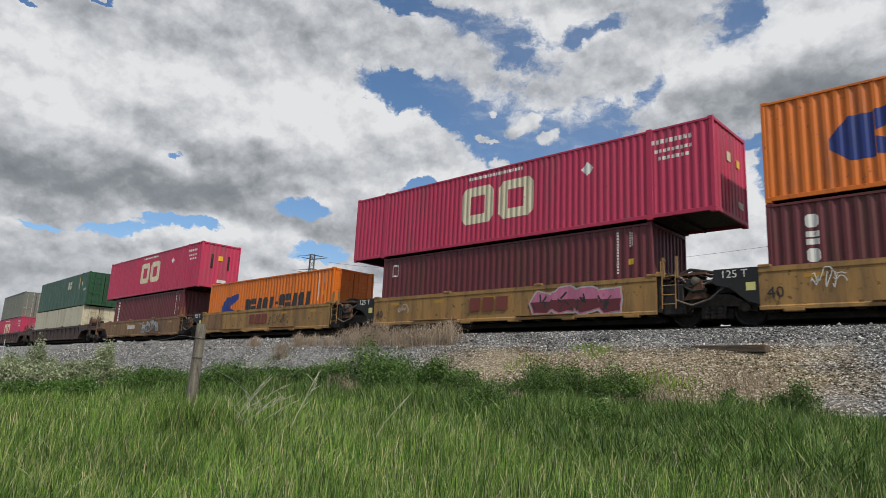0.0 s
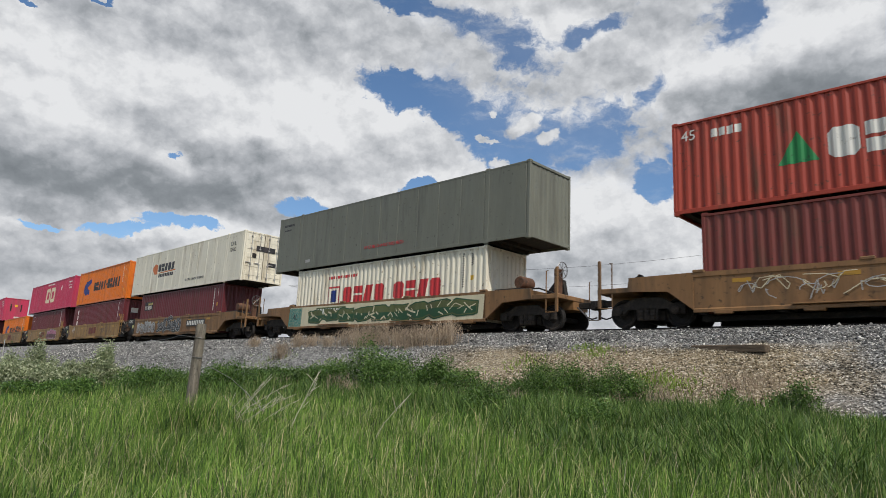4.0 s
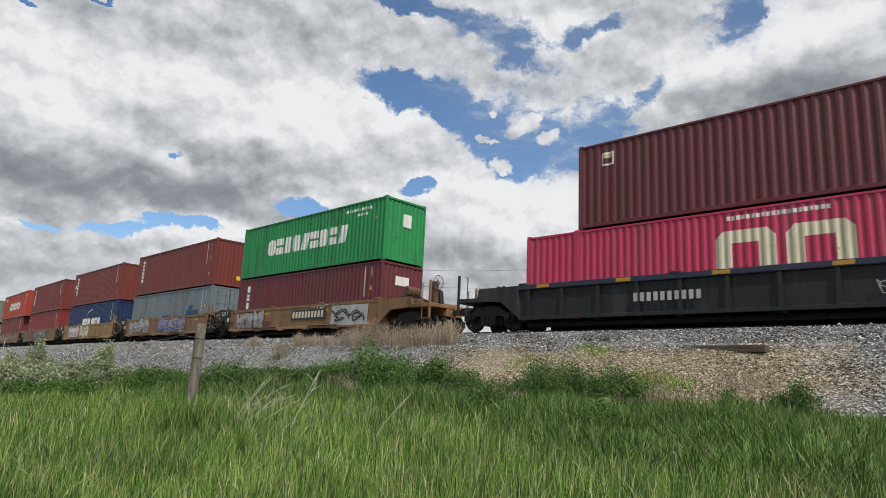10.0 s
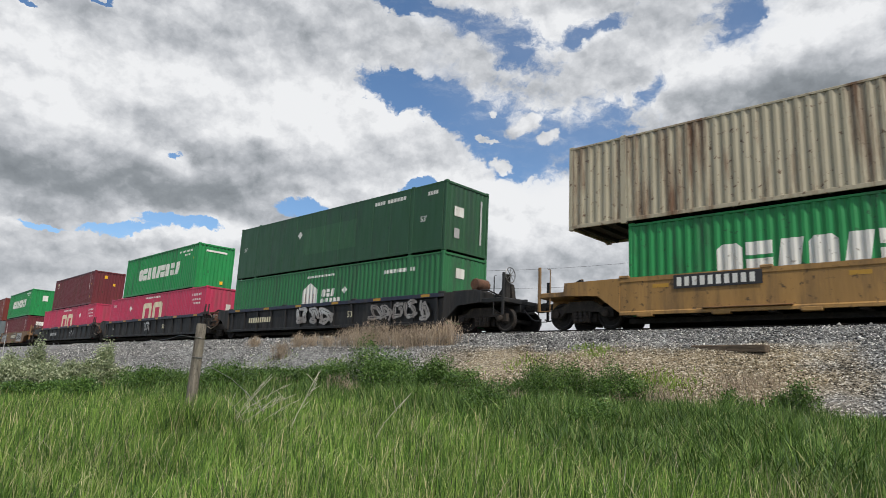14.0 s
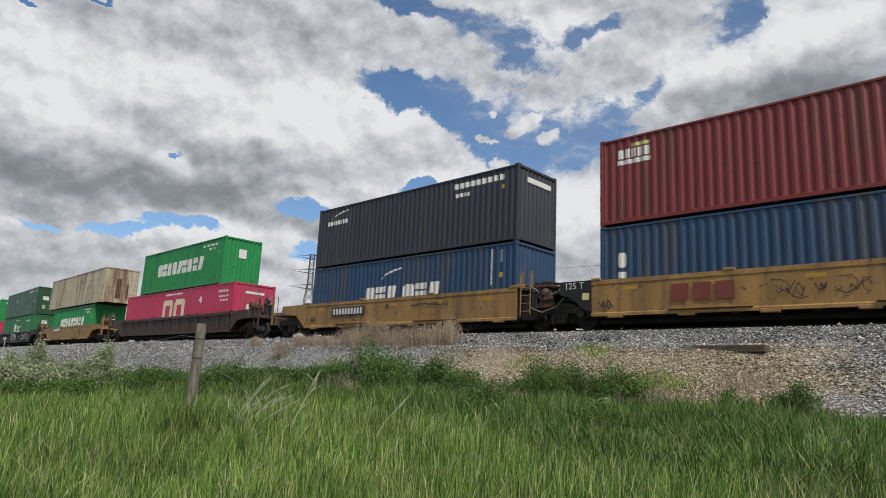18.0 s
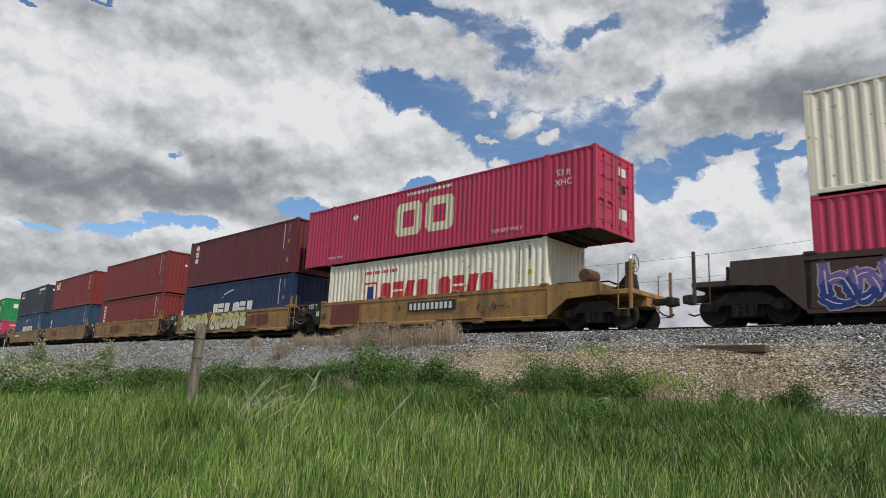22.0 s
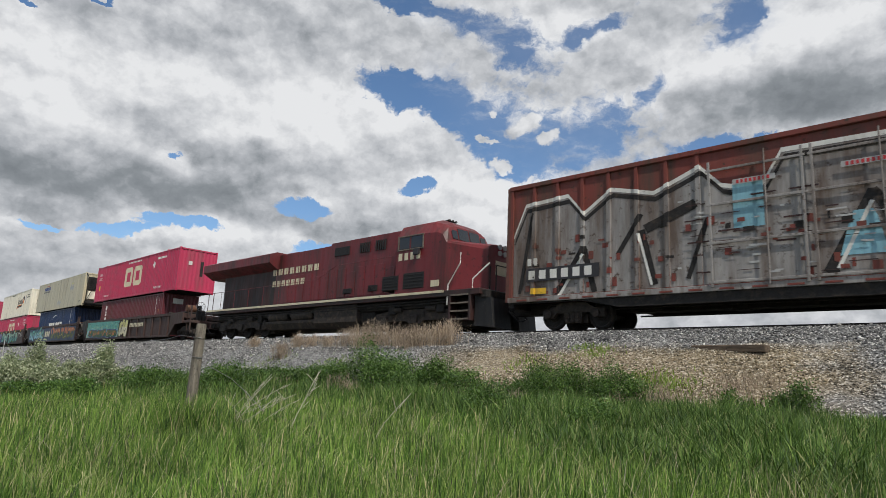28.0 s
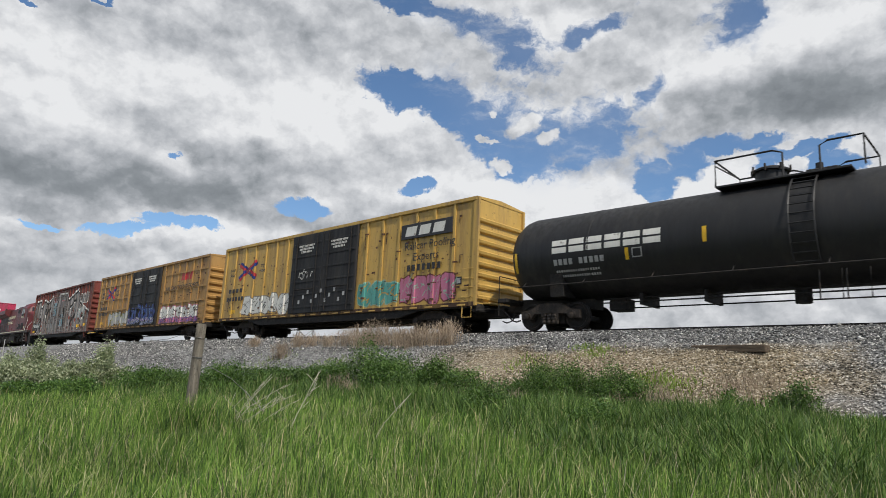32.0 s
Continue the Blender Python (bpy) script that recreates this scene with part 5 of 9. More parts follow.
def well_wagon(centre, long_, colour, left, right, label, top=1.45, low=0.32, ribs=True, chord=None, decor=None, truck_left=True):
    """One well unit. left, right: 'joint' (a shared truck) or 'end' (its own truck and coupler)."""
    root = thing("well_wagon", centre, label, "rail wagon", "well wagons")
    mat, dark = M[colour], M["black"] if colour in ("yellow", "tannish") else M[colour]
    half = 8.3 if long_ else 6.3
    tr, en = (9.9, 11.2) if long_ else (7.85, 9.35)
    joint = 9.85 if long_ else 7.8
    Y = 1.45
    for s in (-1, 1):
        bm = bmesh.new()
        # the side: a leaning plate between two chords, cut back over the trucks
        prof = [(-Y, top), (-Y, top - 0.13), (-Y + 0.02, top - 0.16), (-Y + 0.03, low + 0.12), (-Y - 0.02, low + 0.08), (-Y - 0.02, low), (-Y + 0.12, low), (-Y + 0.12, top)]
        if colour in ("black", "brown", "chord"):
            prof = [(-Y, top), (-Y, top - 0.16), (-Y + 0.085, top - 0.18), (-Y + 0.09, low + 0.12), (-Y, low + 0.10), (-Y, low), (-Y + 0.125, low), (-Y + 0.125, top)]
        section(bm, [(y * 1 if s < 0 else -y, z) for y, z in prof], -half, half)
        part("side_sill", bm, mat, root)
        if chord:
            bm = bmesh.new()
            quad_box(bm, -half, half, min(s * (Y - 0.16), s * (Y + 0.012)), max(s * (Y - 0.16), s * (Y + 0.012)), top - 0.15, top + 0.012, 0.01)
            part("top_chord", bm, M[chord], root, "navy painted top chord")
        if colour in ("black", "brown"):
            def rib(bm):
                prism(bm, [(-0.07, low + 0.1), (0.07, low + 0.1), (0.05, top - 0.17), (-0.05, top - 0.17)], -Y + 0.005, -Y + 0.10)
            rm = shared(("rib", colour, top, low), rib)
            n = 13 if long_ else 9
            for i in range(n):
                x = -half + 0.4 + (2 * half - 0.8) * i / (n - 1)
                hang("rib", rm, mat, root, "", pose(x, 0, 0) if s < 0 else pose(x, 0, 0, 0, 0, 180))
        else:
            def foot(bm):
                quad_box(bm, -0.25, 0.25, -Y - 0.03, -Y + 0.16, low - 0.06, low + 0.05, 0.015)
            fm = shared(("sill_foot", low), foot)
            for i in range(6 if not long_ else 8):
                x = -half + 0.8 + (2 * half - 1.6) * i / (5 if not long_ else 7)
                hang("sill_foot", fm, mat, root, "", pose(x, 0, 0) if s < 0 else pose(x, 0, 0, 0, 0, 180))

        def cap(bm):
            quad_box(bm, -0.16, 0.16, -Y - 0.02, -Y + 0.12, top - 0.02, top + 0.07, 0.02)
        cm = shared(("stacking_pad", top), cap)
        for x in (-half + 0.15, -half / 3, half / 3, half - 0.15):
            hang("stacking_pad", cm, mat, root, "", pose(x, 0, 0) if s < 0 else pose(x, 0, 0, 0, 0, 180))
    def film(bm):
        quad_box(bm, -0.24, 0.24, -Y - 0.004, -Y + 0.02, -0.055, 0.055)
    if colour in ("yellow", "tannish"):
        def ledge(bm):
            quad_box(bm, -1.15, 1.15, -Y - 0.075, -Y + 0.03, low + 0.11, low + 0.145, 0.008)
        for x in (-half * 0.42, half * 0.38):
            hang("side_ledge", shared(("side_ledge", low), ledge), M["tannish"], root, "rust-edged step ledge", pose(x, 0, 0))
        spots = [(-half + 1.3 + k * (2 * half - 2.6) / 4, top - 0.3) for k in range(5)]
    elif colour == "black":
        spots = [(-half + 1.0 + k * (2 * half - 2.0) / 5, top - 0.07) for k in range(6)]
    else:
        spots = []
    for x, z in spots:
        hang("reflector", shared("reflector", film), M["m_amber"], root, "dull amber reflector strip", pose(x, -0.014 if chord else 0.022 if z < top - 0.2 else 0, z))
    # floor beams
    def beam(bm):
        quad_box(bm, -0.12, 0.12, -Y + 0.1, Y - 0.1, low - 0.04, low)

    def stringer(bm):
        quad_box(bm, -half, half, -0.14, 0.14, low - 0.19, low - 0.045)
    for i in range(7):
        hang("cross_beam", shared(("cross_beam", low), beam), M["iron"], root, "", pose(-half + 0.2 + (2 * half - 0.4) * i / 6, 0, 0))
    for y in (-0.7, 0.7):
        hang("stringer", shared(("stringer", half, low), stringer), M["iron"], root, "", pose(0, y, 0))
    for side, kind in ((-1, left), (1, right)):
        place = pose(0, 0, 0) if side > 0 else pose(0, 0, 0, 0, 0, 180)
        if kind == "joint":
            def stub(bm):
                section(bm, [(-0.55, 0.95), (0.55, 0.95), (0.5, 1.35), (-0.5, 1.35)], half + 0.05, joint - 0.05)
                quad_box(bm, half, half + 0.12, -Y + 0.1, Y - 0.1, low + 0.1, top - 0.05, 0.02)
                for s in (-1, 1):
                    prism(bm, [(half, top + 0.02), (joint - 0.35, top + 0.02), (joint - 0.35, 1.05), (joint - 0.75, 0.95), (half + 0.3, low + 0.25), (half, low + 0.15)], min(s * Y, s * (Y - 0.12)), max(s * Y, s * (Y - 0.12)))
                quad_box(bm, half + 0.1, joint - 0.3, -Y + 0.1, Y - 0.1, top - 0.05, top + 0.03, 0.01)
            def stub_open(bm):
                section(bm, [(-0.55, 0.95), (0.55, 0.95), (0.5, 1.35), (-0.5, 1.35)], half + 0.05, joint - 0.05)
                quad_box(bm, half, half + 0.12, -Y + 0.06, Y - 0.06, low + 0.05, top - 0.05, 0.02)
                quad_box(bm, half + 0.1, joint - 0.1, -0.9, 0.9, top - 0.28, top - 0.12, 0.03)
                for s in (-1, 1):
                    tube(bm, [(half + 0.2, s * 1.1, top - 0.1), (half + 0.8, s * 0.9, top + 0.2), (joint, s * 0.5, top + 0.1)], 0.05, 8)
                    lathe(bm, [(0.5 * s, 0.16), (0.95 * s, 0.16)], "y", (joint - 0.55, 0, top - 0.02), 10)
                    quad_box(bm, half + 0.1, half + 0.75, min(s * 0.5, s * 1.3), max(s * 0.5, s * 1.3), 0.32, 1.2, 0.03)
                    tube(bm, [(half + 0.7, s * 1.25, 1.15), (half + 1.0, s * 1.3, 0.95), (joint - 0.1, s * 1.28, 0.98)], 0.045, 6)
                    quad_box(bm, joint - 0.75, joint - 0.45, min(s * 0.9, s * 1.3), max(s * 0.9, s * 1.3), 1.05, 1.32, 0.03)
                tube(bm, [(half + 0.6, -1.32, 1.35), (half + 0.6, -1.32, 0.6), (half + 1.0, -1.32, 0.6), (half + 1.0, -1.32, 1.0)], 0.022, 6)
            if side < 0:
                hang("end_casting", shared(("end_box", half, top, low), stub), M["black"], root, "black articulated end box", place)
                if colour in ("yellow", "tannish"):
                    words("125 T", 0.30, M["m_white"], root, (-half - 0.62, -Y - 0.006, top - 0.14), "white lettering")
                    bm = bmesh.new()
                    quad_box(bm, -half - 0.32, -half - 0.08, -Y - 0.006, -Y - 0.001, top - 0.6, top - 0.38)
                    part("sticker", bm, M["m_lime"], root, "pale square sticker")
            else:
                hang("end_casting", shared(("end_open", half, top, low), stub_open, True), M["iron"], root, "grimy articulated end with brake gear", place)

                def pipes(bm):
                    tube(bm, [(half + 0.05, -1.2, top - 0.12), (half + 0.35, -1.34, top + 0.05), (half + 0.7, -1.3, top - 0.1), (half + 0.95, -1.25, top - 0.38), (joint - 0.2, -1.2, top - 0.3), (joint + 0.3, -1.22, top - 0.12)], 0.03, 6)
                    tube(bm, [(half + 0.1, -1.0, 0.95), (half + 0.6, -1.36, 0.7), (half + 1.0, -1.34, 0.55), (joint, -1.3, 0.72), (joint + 0.35, -1.3, 1.0)], 0.026, 6)
                    tube(bm, [(half + 0.3, -0.6, top + 0.02), (half + 0.9, -0.8, top + 0.1), (joint + 0.1, -0.7, top - 0.02)], 0.035, 6)
                    lathe(bm, [(-1.32, 0.09), (-1.3, 0.12), (-1.12, 0.12), (-1.1, 0.09)], "y", (joint - 0.42, 0, top - 0.2), 10)
                hang("brake_pipe", shared(("brake_pipe", half, top), pipes, True), M["pipe"], root, "grey-tan brake pipes and hoses")

                def grab_post(bm):
                    quad_box(bm, -0.035, 0.035, -Y - 0.01, -Y + 0.05, top - 0.1, top + 0.52, 0.008)

                def treads(bm):
                    for k in range(6):
                        quad_box(bm, half + 0.15 + 0.2 * k, half + 0.27 + 0.2 * k, -1.3, -0.35, top + 0.02, top + 0.05)
                    quad_box(bm, half + 0.05, joint - 0.1, -1.3, -1.24, top - 0.03, top + 0.03)

                def lever(bm):
                    prism(bm, [(joint - 0.75, 0.72), (joint - 0.1, 0.75), (joint - 0.2, 1.02), (joint - 0.3, 1.3), (joint - 0.45, 1.3), (joint - 0.55, 1.05)], -1.28, -1.1)
                for x in (half + 0.22, half + 0.62):
                    hang("grab_post", shared(("grab_post", top), grab_post), mat, root, "", pose(x, 0, 0))
                hang("tread_plate", shared(("tread_plate", half, top), treads), M["rust"], root, "rusty slatted tread plate")["kind"] = "stuff"
                hang("brake_lever", shared(("brake_lever", half), lever), M["rust"], root, "rusty brake lever")
                ladder(root, half + 0.18, -Y, low + 0.15, top + 0.1, mat, 0.4, "x", 4)

                def grab(bm):
                    tube(bm, [(half + 0.15, -Y, top), (half + 0.15, -Y, top + 0.42), (half + 0.3, -Y, top + 0.42)], 0.02, 6)
                    quad_box(bm, half - 0.02, half + 0.2, -Y, -Y + 0.25, top - 0.03, top + 0.12, 0.02)
                hang("grab_iron", shared(("grab_iron", half, top), grab), mat, root)
        else:
            L_ = en

            def nose(bm):
                # side cheeks cut back over the truck
                for s in (-1, 1):
                    y0, y1 = sorted((s * Y, s * (Y - 0.10)))
                    prism(bm, [(half, top), (L_ - 1.1, top - 0.02), (L_ - 1.05, 1.02), (half + 0.75, 0.95), (half + 0.1, low + 0.14), (half, low + 0.08)], y0, y1)
                quad_box(bm, half + 0.05, L_ - 1.1, -Y + 0.1, Y - 0.1, top - 0.35, top - 0.06, 0.02)
                section(bm, [(-0.45, 0.72), (0.45, 0.72), (0.45, 1.12), (-0.45, 1.12)], half, L_ - 0.02)
                quad_box(bm, L_ - 1.15, L_, -1.38, 1.38, 1.0, 1.16, 0.02)
                quad_box(bm, half, half + 0.1, -Y + 0.1, Y - 0.1, low + 0.1, top, 0.02)
            hang("end_platform", shared(("end_platform", half, top, low), nose), mat, root, "", place)

            def gear(bm):
                quad_box(bm, half + 0.15, half + 1.3, -1.15, -0.1, top, top + 0.09, 0.02)
                tube(bm, [(half + 0.3, -1.2, top + 0.02), (L_ - 0.9, -1.2, top + 0.0), (L_ - 0.2, -1.1, 1.15)], 0.03, 6)
                prism(bm, [(L_ - 1.3, 1.1), (L_ - 0.3, 1.1), (L_ - 0.42, 1.75), (L_ - 0.62, 1.85)], -0.5, -0.3)
            hang("brake_rigging", shared(("brake_rigging", half, top), gear), M["iron"], root, "dark brake rigging and walkway", place)

            def posts(bm):
                for y in (-1.36, 1.36):
                    quad_box(bm, L_ - 0.12, L_ - 0.03, y - 0.04, y + 0.04, 0.55, 2.05, 0.01)
                    tube(bm, [(L_ - 0.5, y, 1.15), (L_ - 0.5, y, 1.95), (L_ - 0.42, y, 1.95)], 0.02, 6)
                    tube(bm, [(L_ - 0.1, y, 0.55), (L_ - 0.5, y, 0.55), (L_ - 0.5, y, 1.0)], 0.02, 6)
            hang("corner_handrail", shared(("corner_handrail", half), posts), mat, root, "", place)
            if side > 0:
                def stand(bm):
                    quad_box(bm, L_ - 0.55, L_ - 0.35, -0.85, -0.6, 1.1, 2.1, 0.02)
                bs = hang("brake_stand", shared(("brake_stand", half), stand), M["rust"] if colour in ("yellow", "tannish") else M["iron"], root, "rusty hand-brake stand")

                def bwheel(bm):
                    for k in range(16):
                        a0, a1 = 2 * math.pi * k / 16, 2 * math.pi * (k + 1) / 16
                        tube(bm, [(0, 0.28 * math.cos(a0), 0.28 * math.sin(a0)), (0, 0.28 * math.cos(a1), 0.28 * math.sin(a1))], 0.016, 5)
                    for k in range(4):
                        a0 = math.pi * k / 4
                        tube(bm, [(0, -0.28 * math.cos(a0), -0.28 * math.sin(a0)), (0, 0.28 * math.cos(a0), 0.28 * math.sin(a0))], 0.012, 5)
                hang("hand_wheel", shared("hand_wheel", bwheel), M["steel"], bs, "spoked hand-brake wheel", pose(L_ - 0.28, -0.72, 2.05))

                def drum(bm):
                    lathe(bm, [(-0.95, 0.2), (-0.9, 0.23), (-0.3, 0.23), (-0.25, 0.2)], "y", (half + 1.1, 0, top + 0.32), 16)
                hang("air_reservoir", shared(("air_reservoir", half, top), drum, True), M["rust"], root, "rusty round air reservoir")
            truck(root, side * tr)
            coupler(root, side * (en - 0.05), side)
    if right == "joint":
        truck(root, joint, 0.45)
    if decor:
        decor(root, -Y - 0.002, half, top, low)
    return root


def all_wagons():
    def star(*steps):
        def run(root, y, half, top, low):
            for s in steps:
                s(root, y, half, top, low)
        return run

    def g(a, b, za, zb, n, fill, edge, inner=None):
        return lambda r, y, h, t, l: graffiti(r, a, b, za, zb, y, n, fill, edge, inner)

    def tag(a, b, za, zb, n, mat):
        return lambda r, y, h, t, l: scribble(r, a, b, za, zb, y, n, M[mat])

    def num_plate(x, z, w=2.2, board="m_black", mat="m_white", n=10, h=0.26):
        return lambda r, y, hh, t, l: plate_row(r, x, z, w, h, n, y, mat, board)

    def text(body, size, x, z, mat="m_black"):
        return lambda r, y, h, t, l: words(body, size, M[mat], r, (x, y - 0.004, z), "painted lettering")

    def big(x, mat="boxred"):
        # the large three-block owner's mark
        def run(r, y, h, t, l):
            for k in range(3):
                bm = bmesh.new()
                quad_box(bm, x + k * 0.62, x + k * 0.62 + 0.5, y - 0.006, y - 0.001, 0.68, 1.17)
                part("painted_mark", bm, M[mat], r, "faded owner's mark block")
        return run

    def patch(x0, x1, z0, z1, mat, name="paint_patch", lbl="rough painted-over patch"):
        def run(r, y, h, t, l):
            bm = bmesh.new()
            bm.faces.new([bm.verts.new((a, y - 0.0035, b)) for a, b in ((x0, z0), (x1, z0 - 0.03), (x1 + 0.05, z1), (x0 + 0.06, z1 + 0.02))])
            part(name, bm, M[mat], r, lbl)
        return run

    W = well_wagon
    ylab = "dusty yellow articulated well wagon, scuffed"
    W(-325.9, True, "brown", "end", "end", "dark brown ribbed well wagon")
    W(-303.0, True, "brown", "end", "end", "dark brown ribbed well wagon under a cream box")
    W(-281.1, False, "tannish", "end", "joint", "tan-brown well wagon with white bulging graffiti", decor=star(g(0.4, 3.3, 0.5, 1.35, 4, "m_silver", "m_black"), num_plate(-1.6, 0.95, 1.4, None)))
    W(-265.3, False, "yellow", "joint", "joint", "dusty yellow well wagon with a dark stain", decor=star(patch(-5.6, -3.9, 0.5, 1.3, "tannish"), tag(1.0, 3.2, 0.5, 1.25, 5, "m_black"), big(-0.8)))
    W(-249.6, False, "yellow", "joint", "joint", "dusty yellow well wagon with dark red and pale graffiti", decor=star(g(1.9, 5.2, 0.45, 1.3, 4, "m_pink", "m_silver", "m_black"), big(-0.9), text("40", 0.42, -5.9, 0.75), tag(-5.0, -4.2, 0.6, 1.2, 2, "m_white")))
    W(-234.2, False, "yellow", "joint", "joint", "dusty yellow well wagon with faint tags", decor=star(big(-0.6), text("40", 0.42, -5.9, 0.75), tag(-5.2, -4.4, 0.7, 1.3, 3, "m_white"), tag(2.0, 4.0, 0.6, 1.2, 5, "m_black"), text("E", 0.26, -3.2, 0.95)))
    W(-218.5, False, "tannish", "joint", "end", "tan-brown well wagon with silver and black graffiti", decor=star(g(-5.7, -2.6, 0.45, 1.35, 5, "m_silver", "m_silver", "iron"), g(-2.2, 1.5, 0.42, 1.4, 5, "m_black", "m_silver", "m_silver"), num_plate(3.4, 0.95, 2.3)))
    W(-198.7, False, "tannish", "end", "end", "well wagon painted over with green, cream and teal graffiti", top=1.4, decor=star(patch(-6.2, 6.2, 0.42, 1.3, "m_cream"), patch(-6.25, -5.2, 0.43, 1.28, "m_teal"), lambda r, y, h, t, l: graffiti(r, -4.6, 5.8, 0.5, 1.2, y - 0.004, 9, "m_olive", "forest", "m_cream"), num_plate(-2.9, 1.05, 2.0, "m_olive", "m_white"), text("40", 0.4, -5.7, 0.85)))
    W(-178.6, False, "tannish", "end", "joint", "tan-brown well wagon with faded pale lettering marks", decor=star(tag(-5.2, 4.6, 0.55, 1.2, 14, "m_silver"), tag(-4.8, 5.0, 0.6, 1.25, 10, "m_cream")))
    W(-163.1, False, "tannish", "joint", "joint", "tan-brown well wagon with black and white outlined graffiti", decor=star(patch(-3.2, 0.2, 0.45, 1.3, "maroon"), g(-1.6, 3.0, 0.45, 1.35, 6, "m_black", "m_white", "m_white"), tag(-5.6, -3.6, 0.5, 1.2, 5, "m_black"), patch(-1.4, 2.8, 0.33, 0.6, "brick"), text("40", 0.4, -5.9, 0.8)))
    W(-147.5, False, "yellow", "joint", "joint", "dusty yellow well wagon with pink and yellow graffiti", decor=star(g(-4.6, -1.9, 0.45, 1.4, 4, "m_white", "m_pink", "m_pink"), g(-1.6, 0.8, 0.45, 1.35, 3, "m_lime", "m_purple", "m_red"), text("40", 0.4, -5.8, 0.85)))
    W(-131.9, False, "tannish", "joint", "joint", "tan-brown well wagon with white and violet graffiti", decor=star(g(-5.7, -2.2, 0.45, 1.4, 4, "m_silver", "m_white", "iron"), g(-0.6, 3.4, 0.45, 1.4, 5, "m_purple", "m_white", "m_white")))
    W(-116.4, False, "tannish", "joint", "end", "tan-brown end well wagon with grey graffiti and brake gear", decor=star(patch(-5.6, -2.2, 0.4, 0.75, "maroon"), g(-5.5, -2.7, 0.42, 1.38, 5, "m_silver", "m_black", "m_black"), num_plate(1.2, 0.98, 2.6, "m_black", "m_cream", 10, 0.3), patch(3.0, 5.6, 0.42, 1.28, "m_silver"), lambda r, y, h, t, l: graffiti(r, 3.15, 5.4, 0.5, 1.2, y - 0.004, 2, "sooty", "m_silver", "m_silver"), tag(1.4, 2.6, 1.18, 1.42, 4, "m_white"), text("40", 0.4, -6.0, 0.75), text("A", 0.26, -0.8, 1.0)))
    for c, a, b, extra in ((-94.5, "end", "joint", star(num_plate(-3.0, 0.85, 2.1, None, "m_silver"), tag(2, 3.4, 0.5, 1.1, 3, "m_silver"))), (-74.7, "joint", "joint", star(text("53", 0.38, 2.7, 0.85, "m_cream"), lambda r, y, h, t, l: graffiti(r, -0.5, 0.4, 0.5, 1.2, y, 1, "m_silver", "m_black"), text("53", 0.3, -6.5, 0.9, "m_silver"))), (-55.0, "joint", "end", star(num_plate(-4.9, 0.85, 2.2, None, "m_cream"), g(-1.6, 1.3, 0.45, 1.35, 3, "m_silver", "sprayed", "m_black"), text("53", 0.38, 2.6, 0.85, "m_cream"), g(3.9, 7.6, 0.5, 1.3, 5, "sprayed", "black", "m_black")))):
        W(c, True, "black", a, b, "black ribbed articulated well wagon with navy top chord", 1.48, 0.30, True, "chord", extra)
    W(-33.1, False, "yellow", "end", "end", "dusty yellow single well wagon", decor=star(num_plate(-3.4, 1.22, 2.2), text("40", 0.4, 3.6, 0.8)))
    W(-11.2, True, "brown", "end", "end", "dark brown ribbed single well wagon")
    W(10.5, False, "yellow", "end", "joint", "dusty yellow end well wagon with a dark number panel", decor=star(num_plate(-3.0, 1.0, 2.1), text("40", 0.4, -5.6, 0.7), text("B", 0.3, -0.4, 1.08), tag(-4.4, -2.2, 0.5, 0.9, 4, "m_black"), tag(1.0, 3.0, 1.0, 1.2, 6, "m_black")))
    W(26.0, False, "yellow", "joint", "joint", "dusty yellow well wagon with thin black tags", decor=star(big(-3.7), tag(-1.2, 1.2, 0.5, 1.2, 5, "m_black"), tag(2.4, 4.4, 0.5, 1.3, 8, "m_black"), text("40", 0.4, -5.8, 0.65)))
    W(41.35, False, "yellow", "joint", "joint", "dusty yellow well wagon with red mark and black tags", decor=star(big(-2.6), tag(-4.2, -3.2, 0.5, 1.2, 4, "m_black"), tag(-1.0, 0.0, 0.5, 1.2, 4, "m_black"), tag(2.0, 3.2, 0.5, 1.1, 5, "m_black"), tag(4.2, 5.6, 0.7, 1.2, 6, "m_black"), text("40", 0.4, -5.9, 0.7)))
    W(57.0, False, "yellow", "joint", "joint", "dusty yellow well wagon with pale yellow bubble graffiti", decor=star(g(-5.5, -2.2, 0.45, 1.42, 4, "m_lime", "m_black"), g(-1.9, 2.2, 0.45, 1.4, 6, "m_lime", "m_black"), big(2.7), text("40", 0.36, -5.85, 0.8)))
    W(72.3, False, "yellow", "joint", "end", "dusty yellow end well wagon with repainted rusty patch", decor=star(patch(-5.5, -3.5, 0.4, 1.3, "boxred"), num_plate(0.9, 1.0, 2.4), text("40", 0.4, -6.0, 0.8), text("A", 0.28, -0.9, 1.0), tag(3.2, 4.6, 0.6, 1.1, 3, "m_black")))
